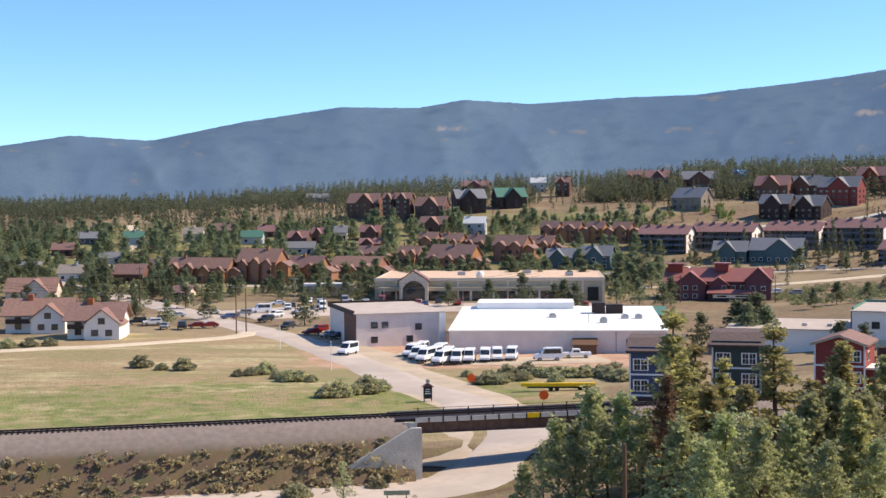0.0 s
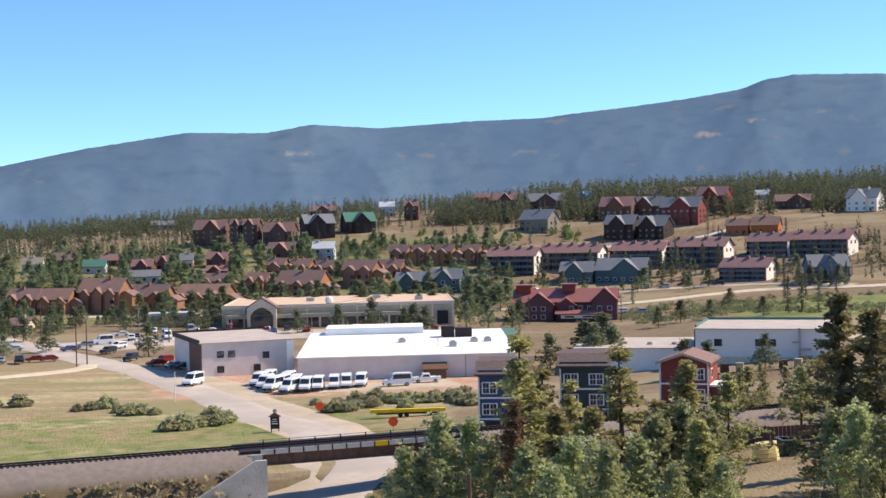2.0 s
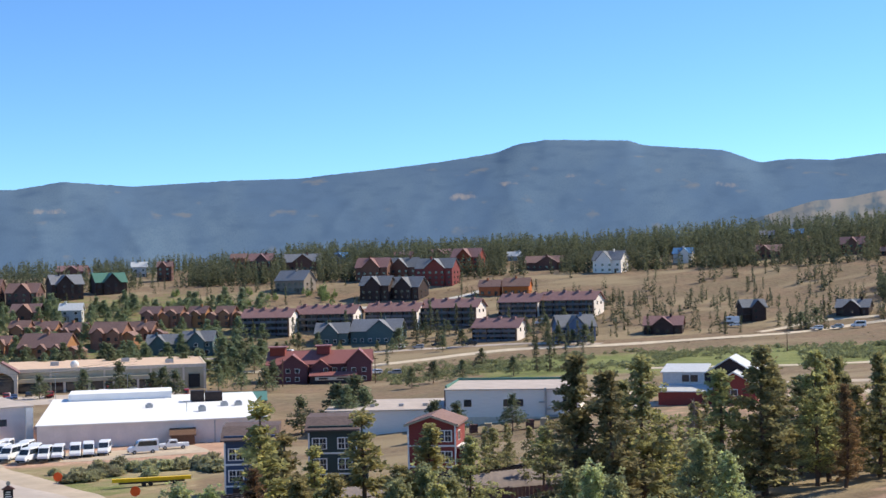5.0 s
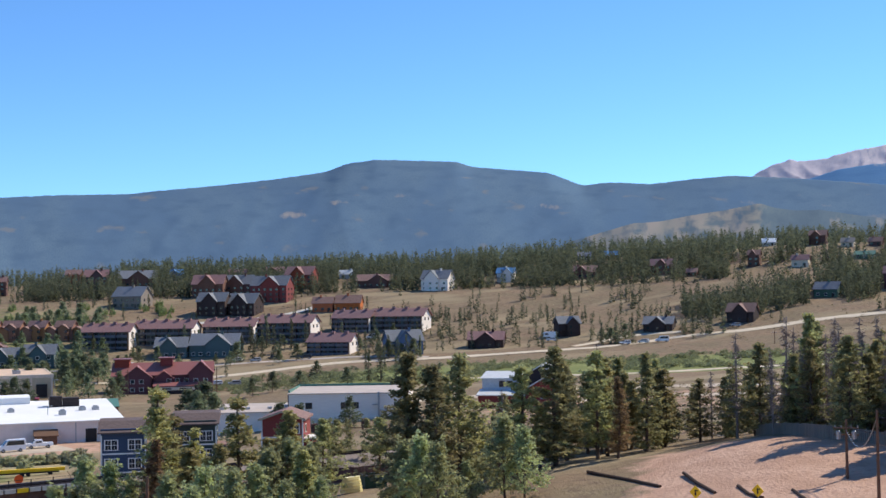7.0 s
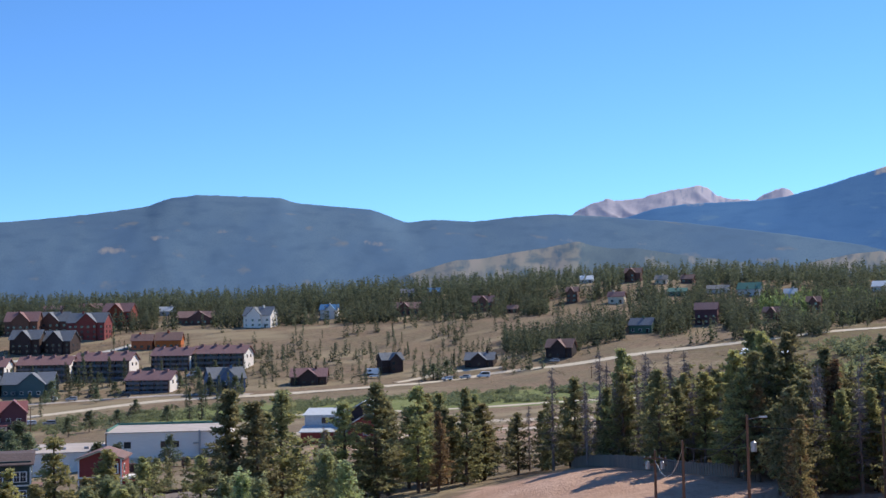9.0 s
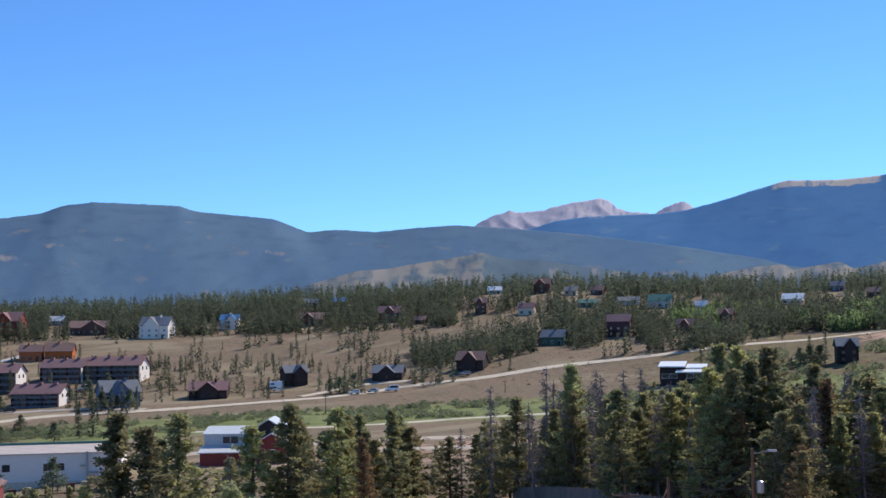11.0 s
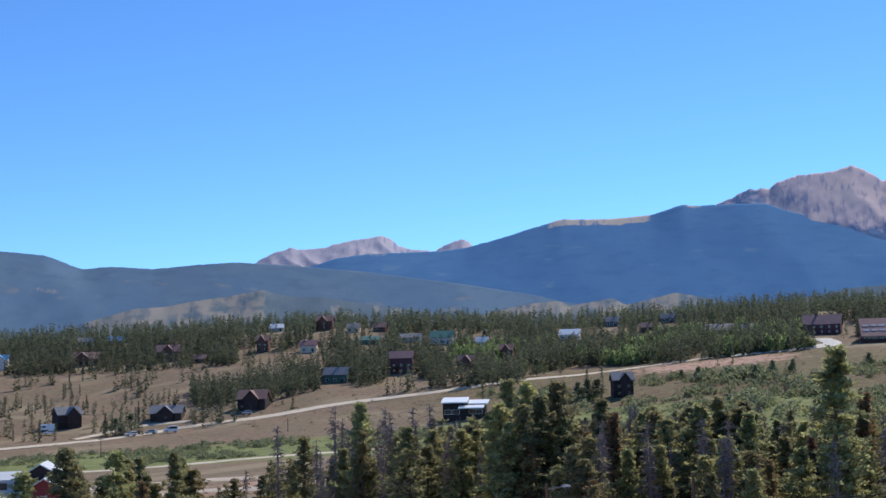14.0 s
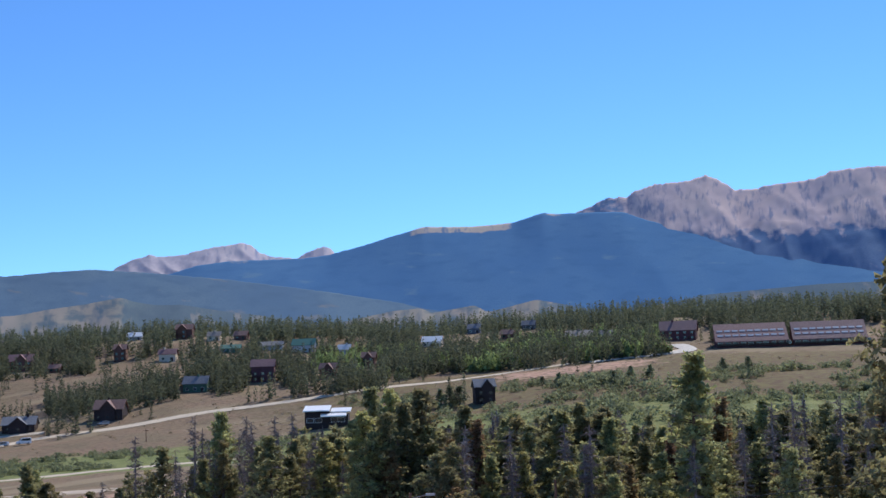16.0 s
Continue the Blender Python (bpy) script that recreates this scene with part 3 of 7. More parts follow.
nt.links.new(blend(nt, at.outputs["Fac"], earth, stones), bsdf.inputs["Base Color"])
bsdf.inputs["Roughness"].default_value = 0.95
bp = nt.nodes.new("ShaderNodeBump")
bp.inputs["Strength"].default_value, bp.inputs["Distance"].default_value = 0.5, 0.08
nt.links.new(noisy(nt, 9.0, 0.2, 0.8), bp.inputs["Height"])
nt.links.new(bp.outputs[0], bsdf.inputs["Normal"])
embankment(0, GAP0, "embankment")
embankment(GAP1, RAIL_L, "embankment")


def bridge():
    b = tagged(new("railway_bridge"), "rust-brown steel girder railway bridge on white concrete abutments", "bridge")
    b.matrix_world = rail_m @ Matrix.Translation((0, 0, RAIL_Z))
    L0, L1 = GAP0 - 0.6, GAP1 + 0.6
    part("girder", boxes((L0, L1, -2.5, -2.15, -1.75, -0.35), (L0, L1, -2.75, -1.95, -0.43, -0.33), (L0, L1, -2.75, -1.95, -1.8, -1.72)), GIRDER, b, "rust-brown plate girder facing the meadow")
    part("girder", boxes((L0, L1, 2.15, 2.5, -1.75, -0.35)), GIRDER, b)
    part("deck", boxes((L0 - 2, L1 + 2, -2.9, 2.9, -0.33, -0.02)), STEEL_DARK, b, "dark timber deck")
    stiff = mesh_of("stiffener", boxes((-0.08, 0.08, -0.18, 0, -1.7, -0.45)), [GIRDER])
    for i in range(14):
        shared("stiffener", stiff, b, pose(L0 + 0.8 + i * 1.58, -2.5, 0))
    panel = mesh_of("kerb_panel", boxes((-0.72, 0.72, -0.1, 0.05, -0.5, 0.05)), [CONCRETE])
    panel_y = mesh_of("kerb_panel", boxes((-0.72, 0.72, -0.1, 0.05, -0.5, 0.05)), [YELLOW])
    for i in range(13):
        shared("kerb_panel", panel_y if i == 8 else panel, b, pose(L0 + 0.9 + i * 1.65, -2.95, 0), "yellow marker panel" if i == 8 else "")
    post = mesh_of("rail_post", boxes((-0.05, 0.05, -0.05, 0.05, 0, 1.15)), [STEEL_DARK])
    for i in range(8):
        shared("rail_post", post, b, pose(L0 + 0.5 + i * 2.95, -2.8, 0))
    bm = bmesh.new()
    for z in (0.6, 1.1):
        tube(bm, (L0, -2.8, z), (L1, -2.8, z), 0.025, n=5)
    part("hand_cable", bm, STEEL_DARK, b)
    for s, k in ((L0, -1), (L1, 1)):
        lo = min(s + k * 1.2, s - k * 0.3)
        bm = boxes((lo, lo + 1.5, -3.3, 3.3, -7.5, -0.4))
        prism(bm, [(s, -7.5), (s, -0.4), (s + k * 1.2, -0.4), (s + k * 8.5, -4.4), (s + k * 8.5, -7.5)], -7.2, -6.7)
        part("abutment", bm, CONCRETE, b, "white concrete abutment with a sloping wing wall")
        part("pier_edge", boxes((s - k * 0.45 - 0.14, s - k * 0.45 + 0.14, -3.2, -2.8, -7.2, -1.8)), GIRDER, b)
    return b


bridge()
track = tagged(new("railway_track"), "dark steel rails on timber sleepers along the bank", "railway", "", "structure")
track.matrix_world = rail_m @ Matrix.Translation((0, 0, RAIL_Z))
for yy in (-0.72, 0.72):
    part("rail", boxes((0, RAIL_L, yy - 0.05, yy + 0.05, 0.0, 0.17)), STEEL_DARK, track)
sleeper = mesh_of("sleeper", boxes((-0.11, 0.11, -1.3, 1.3, -0.12, 0.02)), [STEEL_DARK])
for i in range(280):
    shared("sleeper", sleeper, track, pose(2 + i * 0.6, 0, 0))
bm = bmesh.new()
for s in np.arange(172, RAIL_L, 0.6):
    box(bm, s - 0.11, s + 0.11, -1.3, 1.3, -0.12, 0.02)
tagged(part("sleepers_beyond", bm, STEEL_DARK, track), kind="stuff")


# ---- houses ----
def window(key, parent, m):
    """A framed window: plate of trim with its panes."""
    frame_me, pane_me, spots = WIN[key]
    f = shared("window", frame_me, parent, m)
    for x, z in spots:
        shared("pane", pane_me, f, pose(x, -0.06, z))


def window_kit(w, h, trim, spots, pw, ph):
    t = 0.11
    return (mesh_of("window", boxes((-w / 2 - t, w / 2 + t, -0.06, 0.03, -t, h + t)), [trim]), mesh_of("pane", boxes((-pw / 2, pw / 2, -0.012, 0.02, 0, ph)), [GLASS]), spots)


WIN = {"light": window_kit(1.3, 1.2, TRIM, ((0, 0),), 1.3, 1.2), "dark": window_kit(1.3, 1.2, TRIM_DARK, ((0, 0),), 1.3, 1.2), "wide": window_kit(2.4, 1.5, TRIM, ((0, 0),), 2.4, 1.5), "slider": window_kit(2.6, 1.9, TRIM_DARK, ((-0.66, 0), (0.66, 0)), 1.2, 1.9),
       "pair": window_kit(2.0, 1.5, TRIM, ((-0.72, 0), (-0.28, 0.78), (-0.72, 0.78), (-0.28, 0), (0.28, 0), (0.72, 0), (0.28, 0.78), (0.72, 0.78)), 0.4, 0.7)}
DOOR = mesh_of("door", boxes((-0.5, 0.5, -0.08, 0.02, 0, 2.05)), [TRIM_DARK])


def gable_walls(bm, w, dep, eave, rise, mi=0, base=-2.5):
    """Walls with gable ends at left and right; the front stands at y = 0."""
    prism(bm, [(0, base), (dep, base), (dep, eave), (dep / 2, eave + rise), (0, eave)], -w / 2, w / 2, "x", mi)


def gable_roof(bm, w, dep, eave, rise, over=0.6, thick=0.28, x0=0.0, y0=0.0):
    s = rise / (dep / 2)
    low, top = eave - over * s, eave + rise
    prism(bm, [(-over + y0, low + 0.03), (dep / 2 + y0, top + 0.03), (dep + over + y0, low + 0.03), (dep + over + y0, low + thick), (dep / 2 + y0, top + thick), (-over + y0, low + thick)], x0 - w / 2 - over, x0 + w / 2 + over, "x")


def front_gable(bm_wall, bm_roof, x, w, out, eave, rise, back, base=-2.5):
    """A wing whose gable looks forward."""
    prism(bm_wall, [(x - w / 2, base), (x + w / 2, base), (x + w / 2, eave), (x, eave + rise), (x - w / 2, eave)], -out, back, "y")
    s = rise / (w / 2)
    a, b, low = x - w / 2 - 0.5, x + w / 2 + 0.5, eave - 0.5 * s
    prism(bm_roof, [(a, low + 0.05), (x, eave + rise + 0.05), (b, low + 0.05), (b, low + 0.32), (x, eave + rise + 0.32), (a, low + 0.32)], -out - 0.5, back, "y")


def wing(hs, wall, roof, *dims):
    wb, rb = bmesh.new(), bmesh.new()
    front_gable(wb, rb, *dims)
    part("wing_wall", wb, WALLS[wall], hs)
    part("wing_roof", rb, ROOFS[roof], hs)


house_count = [0]
HOUSES = []


def house(az, d, w, h, wall, roof, turn=0.0, style="plain", label="", group=""):
    """A house of about that width and height over all, facing the eye but for the turn."""
    house_count[0] += 1
    rnd = random.Random(house_count[0])
    hs = tagged(new("house"), label, "house", group)
    hs.matrix_world = facing(az, d, -turn)
    HOUSES.append((az, d, w))
    w = max(5.5, w * (0.86 if turn else 0.95))
    dep = min(13.0, max(7.0, w * 0.75))
    rise = min(h * 0.46, dep * 0.38)
    eave = max(2.6, h - rise)
    wb, rb = bmesh.new(), bmesh.new()
    gable_walls(wb, w, dep, eave, rise)
    gable_roof(rb, w, dep, eave, rise)
    wings = []
    if style == "cedar":
        n = max(1, round(w / 6))
        h = h * 0.9
        wing(hs, wall, roof, w * 0.5 + 1.8, 5.2, -1.5, eave - 1.6, 1.5, dep * 0.8)
        for i in range(n):
            x = -w / 2 + (i + 0.5) * w / n + rnd.uniform(-0.5, 0.5)
            wing(hs, wall, roof, x, min(4.8, w / n * 0.6), 1.6, eave - rnd.uniform(0.1, 1.2), 1.6, dep * 0.45)
            wings.append(x)
    elif style == "front":
        wing(hs, wall, roof, rnd.uniform(-0.12, 0.12) * w, w * 0.52, 1.2, eave, rise * 0.95, dep * 0.5)
        wings.append(0.0)
    part("wall", wb, WALLS[wall], hs)
    part("roof", rb, ROOFS[roof], hs)
    storeys = max(1, int((eave - 0.3) / 2.6))
    kind = "light" if wall in ("teal", "blue", "white", "pale", "grey", "green") else "dark"
    front = -1.65 if style == "cedar" else -1.25 if style == "front" else -0.02
    for s in range(storeys):
        n = max(2, int(w / 3.3))
        for i in range(n):
            x = -w / 2 + (i + 0.5) * w / n
            inside = any(abs(x - q) < (min(4.8, w / max(1, round(w / 6)) * 0.6) / 2 if style == "cedar" else w * 0.26) for q in wings)
            near = any(abs(x - q) < (3.2 if style == "cedar" else w * 0.26 + 0.8) for q in wings)
            if near and not inside:
                continue
            window(kind, hs, pose(x, front if inside else -0.02, 0.95 + s * 2.7))
        for i in range(2):
            if dep > 8 or i == 0:
                window(kind, hs, pose(w / 2 + 0.02, dep * (0.3 + 0.4 * i), 0.95 + s * 2.7, 0, 0, 90))
    if storeys > 1 and style != "cedar" and rnd.random() < 0.6:
        bm = boxes((-w * 0.48, -w * 0.05, -2.0, -0.02, 2.55, 2.72))
        for x in (-w * 0.47, -w * 0.06):
            box(bm, x - 0.09, x + 0.09, -1.95, -1.77, -2.5, 2.55)
        for z in (3.1, 3.55):
            box(bm, -w * 0.48, -w * 0.05, -2.0, -1.94, z, z + 0.07)
        part("deck", bm, TRIM_DARK, hs, "dark timber balcony deck")
    shared("door", DOOR, hs, pose(w * 0.3, front if any(abs(w * 0.3 - q) < 1.8 for q in wings) else -0.03, 0.0))
    if rnd.random() < 0.7:
        x = rnd.uniform(-0.3, 0.3) * w
        part("chimney", boxes((x - 0.45, x + 0.45, dep * 0.42, dep * 0.42 + 0.9, eave, eave + rise + 0.9), (x - 0.55, x + 0.55, dep * 0.42 - 0.1, dep * 0.42 + 1.0, eave + rise + 0.9, eave + rise + 1.1)), WALLS[wall], hs)
    return hs


CEDAR = "cedar townhouse with brown shingle roofs and gabled bays"
RUST = "rust-brown timber house with dark shingle roof"
house(-16.9, 565, 9.9, 2.5, "grey", "slate", 0, "plain", "grey board house with a shallow roof")
house(-13.7, 583, 10.9, 4.7, "pale", "slate", 10, "plain", "pale grey house with a light roof")
house(-11.9, 544, 6.4, 5.7, "grey", "brown", 20, "plain", "grey board house with a shallow roof")
house(-10.8, 515, 13.0, 8.5, "cedar", "brown", 25, "cedar", CEDAR, group="cedar townhouses")
house(-9.6, 510, 13.9, 8.8, "cedar", "brown", 25, "cedar", CEDAR, group="cedar townhouses")
house(-7.8, 509, 18.1, 12.3, "cedar", "brown", 25, "cedar", CEDAR, group="cedar townhouses")
house(-5.9, 518, 16.1, 8.9, "cedar", "brown", 25, "cedar", CEDAR, group="cedar townhouses")
house(-3.8, 526, 22.7, 8.0, "cedar", "brown", 25, "cedar", CEDAR, group="cedar townhouses")
house(-3.2, 581, 14.2, 6.5, "cedar", "brown", 25, "cedar", CEDAR, group="cedar townhouses")
house(-1.5, 574, 10.8, 7.6, "cedar", "brown", 25, "cedar", CEDAR, group="cedar townhouses")
house(0.2, 548, 21.9, 10.6, "cedar", "brown", 25, "cedar", CEDAR, group="cedar townhouses")
house(-0.7, 604, 9.4, 7.5, "cedar", "brown", 25, "cedar", CEDAR, group="cedar townhouses")
house(0.2, 605, 13.1, 6.6, "cedar", "brown", 25, "cedar", CEDAR, group="cedar townhouses")
house(1.4, 602, 11.5, 6.5, "cedar", "brown", 25, "cedar", CEDAR, group="cedar townhouses")
house(2.7, 580, 16.1, 11.0, "cedar", "brown", 25, "cedar", CEDAR, group="cedar townhouses")
house(4.0, 599, 13.0, 7.0, "cedar", "brown", 25, "cedar", CEDAR, group="cedar townhouses")
house(-6.1, 608, 9.9, 8.1, "rust", "plum", 15, "front", RUST)
house(-5.2, 625, 8.2, 6.5, "rust", "plum", 15, "front", RUST)
house(-4.3, 628, 3.1, 6.6, "cream", "slate", 5, "plain", "small cream stucco building")
house(-3.1, 628, 10.5, 6.6, "rust", "plum", 15, "front", RUST)
house(-3.1, 606, 10.9, 4.6, "rust", "plum", 15, "front", RUST)
house(-6.0, 598, 14.6, 5.3, "pale", "slate", 5, "plain", "pale grey house with a light roof")
house(-3.4, 708, 18.8, 13.1, "rust", "brown", 20, "front", RUST)
house(-2.3, 702, 6.9, 13.6, "rust", "brown", 20, "front", RUST)
house(-1.7, 698, 9.1, 14.0, "rust", "brown", 20, "front", RUST)
house(-0.6, 692, 17.5, 12.5, "rust", "brown", 20, "front", RUST)
house(-0.5, 655, 15.2, 7.6, "rust", "brown", 20, "front", RUST)
house(1.2, 716, 18.4, 12.7, "dark", "slate", -15, "front", "dark-stained log house with a gabled roof")
house(2.9, 733, 18.8, 10.9, "dark", "green", -15, "front", "dark-stained log house with a gabled roof")
house(1.3, 642, 11.3, 8.5, "pale", "pale", 10, "plain", "pale grey house with a light roof")
house(4.0, 836, 9.2, 9.1, "pale", "pale", 0, "plain", "pale grey house with a light roof")
house(5.0, 805, 9.5, 11.3, "rust", "brown", 10, "front", RUST)
house(1.3, 866, 20.5, 7.0, "rust", "plum", 10, "front", RUST)
house(-5.2, 838, 18.1, 5.4, "grey", "slate", 10, "plain", "grey board house with a shallow roof")
house(-10.9, 438, 6.1, 4.0, "cream", "brown", 20, "plain", "small cream stucco building")
house(8.0, 845, 10.7, 10.2, "cedar", "brown", 10, "cedar", CEDAR, group="cedar townhouses")
house(8.9, 818, 16.1, 12.2, "rust", "plum", 10, "front", RUST)
house(10.6, 827, 26.0, 10.0, "rust", "slate", 5, "front", RUST)
house(12.2, 860, 10.9, 6.9, "blue", "blue", 10, "front", "blue-grey gabled house below the road")
house(13.5, 750, 20.5, 12.7, "rust", "plum", 15, "front", RUST)
house(14.7, 758, 21.1, 11.6, "rust", "slate", 15, "front", RUST)
house(16.1, 724, 23.7, 14.3, "brick", "slate", 20, "front", "brick red three-storey house with grey roof")
house(16.4, 860, 18.7, 6.6, "rust", "plum", 10, "front", RUST)
house(17.4, 791, 19.4, 13.4, "brick", "plum", 20, "front", "brick red three-storey house with grey roof")
house(14.8, 860, 13.4, 5.9, "cream", "plum", 10, "plain", "small cream stucco building")
house(10.1, 719, 19.7, 11.3, "stone", "slate", 30, "plain", "weathered grey board house with steep roof")
house(13.6, 692, 17.8, 12.2, "dark", "slate", 20, "front", "dark-stained log house with a gabled roof")
house(14.8, 691, 19.8, 11.4, "dark", "slate", 25, "front", "dark-stained log house with a gabled roof")
house(4.9, 565, 14.3, 7.9, "teal", "slate", 10, "front", "slate teal two-storey house with grey roof")
house(6.3, 561, 14.9, 9.5, "teal", "slate", 15, "front", "slate teal two-storey house with grey roof")
house(11.8, 581, 15.9, 8.9, "teal", "slate", 10, "front", "slate teal two-storey house with grey roof")
house(13.6, 579, 24.6, 10.0, "teal", "slate", 15, "front", "slate teal two-storey house with grey roof")
house(19.5, 833, 11.1, 5.4, "pale", "pale", 10, "plain", "pale grey house with a light roof")
house(20.7, 784, 25.5, 7.8, "rust", "brown", 10, "front", RUST)
house(23.3, 748, 18.7, 11.7, "white", "slate", 20, "front", "white painted house with steep grey roof")
house(26.4, 790, 12.0, 8.6, "white", "blue", 10, "front", "white painted house with steep grey roof")
house(29.8, 794, 17.0, 7.6, "rust", "brown", 10, "front", RUST)
house(33.1, 794, 15.2, 9.3, "rust", "plum", 10, "front", RUST)
house(37.0, 801, 7.8, 9.7, "rust", "brown", 10, "front", RUST)
house(22.0, 538, 17.0, 10.4, "blue", "slate", -15, "front", "blue-grey gabled house below the road")
house(25.5, 562, 17.7, 7.1, "dark", "plum", 5, "front", "dark-stained log house with a gabled roof")
house(29.2, 592, 11.7, 8.8, "dark", "slate", -20, "front", "dark-stained log house with a gabled roof")
house(33.0, 593, 15.2, 6.5, "dark", "slate", 10, "front", "dark-stained log house with a gabled roof")
house(36.5, 598, 14.2, 8.6, "dark", "brown", 15, "front", "dark-stained log house with a gabled roof")
house(18.4, 690, 12.3, 7.8, "terracotta", "brown", 10, "plain", "terracotta stucco condominium with brown roof")
house(19.5, 689, 15.4, 8.4, "terracotta", "brown", 10, "plain", "terracotta stucco condominium with brown roof")
house(42.8, 687, 13.2, 11.2, "plum", "plum", 5, "plain", "plum brown house with matching roof")
house(45.5, 691, 9.8, 7.2, "rust", "brown", 15, "front", RUST)
house(47.2, 726, 8.5, 8.2, "rust", "brown", 10, "front", RUST)
house(49.9, 822, 13.5, 6.4, "white", "white", 10, "plain", "low white house with a bright white roof")
house(40.0, 666, 13.4, 7.5, "green", "slate", 15, "plain", "green painted house among the pines")
house(39.6, 865, 12.0, 9.1, "rust", "brown", 10, "front", RUST)
house(41.5, 811, 12.9, 4.4, "green", "green", 5, "plain", "green painted house among the pines")
house(44.5, 811, 15.3, 7.8, "pale", "green", 10, "plain", "pale grey house with a light roof")
house(56.1, 788, 17.5, 7.3, "stone", "stone", 5, "plain", "weathered grey board house with steep roof")
house(54.0, 865, 9.5, 5.9, "grey", "slate", 10, "plain", "grey board house with a shallow roof")
house(60.2, 737, 22.2, 10.5, "plum", "plum", 5, "plain", "plum brown house with matching roof")
house(52.1, 528, 9.0, 9.4, "dark", "slate", -10, "front", "dark-stained log house with a gabled roof")
for az, d, w, h, wall, roof, turn, text in ((-15.6, 604, 10, 5.5, "rust", "brown", 15, "small rust-brown house with a brown roof"), (-12.8, 632, 10, 6, "pale", "green", 12, "pale house with a green metal roof"), (-14.6, 640, 9, 5.5, "grey", "slate", 8, "grey board house with a shallow roof"),
                                            (-10.4, 640, 10, 6.5, "cream", "stone", 14, "cream cottage with weathered shingles"), (-9.2, 655, 12, 7, "rust", "brown", 20, "rust-brown timber house with dark shingle roof"), (-8.0, 625, 11, 6, "pale", "green", 12, "pale house with a green metal roof"),
                                            (-15.2, 520, 12, 6, "pale", "stone", 16, "pale cottage with weathered shingles"), (-13.0, 508, 13, 7, "rust", "brown", 22, "rust-brown timber house with dark shingle roof"), (-7.4, 655, 9, 5.5, "rust", "plum", 12, "small rust-brown house with a plum roof")):
    house(az, d, w, h, wall, roof, turn, "plain", text)
for az, d, w, h, wall, roof, turn, text in ((37.6, 878, 10, 5, "pale", "white", 8, "low house with a bright white roof among pines"), (40.8, 852, 9, 5.5, "cream", "stone", 12, "cream cottage with weathered shingles"), (41.9, 854, 9, 5.5, "rust", "brown", 15, "small rust-brown house with a brown roof"),
                                            (38.9, 790, 11, 7, "cream", "plum", 10, "cream house with a plum roof among pines"), (31.0, 868, 10, 5, "teal", "blue", 5, "low slate teal house on the wooded ridge"), (29.8, 868, 10, 5, "teal", "slate", 8, "low slate teal house on the wooded ridge"),
                                            (34.4, 778, 7, 4.5, "rust", "brown", 12, "small rust-brown house with a brown roof"), (43.2, 818, 15, 5, "pale", "slate", 6, "long pale house with a grey roof"), (53.1, 832, 9, 5.5, "rust", "brown", 10, "small rust-brown house with a brown roof"),
                                            (51.7, 872, 9, 6, "grey", "slate", 10, "grey board house with a shallow roof"), (46.2, 800, 8, 6, "pale", "pale", 10, "pale grey house with a light roof"), (57.3, 785, 10, 6, "stone", "stone", 8, "weathered board house among pines")):
    house(az, d, w, h, wall, roof, turn, "plain", text)
house(4.4, 622, 9.5, 9.0, "cedar", "brown", 25, "cedar", CEDAR, group="cedar townhouses")
house(5.3, 622, 9.5, 9.0, "cedar", "brown", 25, "cedar", CEDAR, group="cedar townhouses")
house(6.3, 622, 9.5, 9.0, "cedar", "brown", 25, "cedar", CEDAR, group="cedar townhouses")
house(7.4, 622, 9.5, 9.0, "cedar", "brown", 25, "cedar", CEDAR, group="cedar townhouses")


# ---- large buildings ----
def thing(name, label, category, m, group=""):
    ob = tagged(new(name), label, category, group)
    ob.matrix_world = m
    return ob


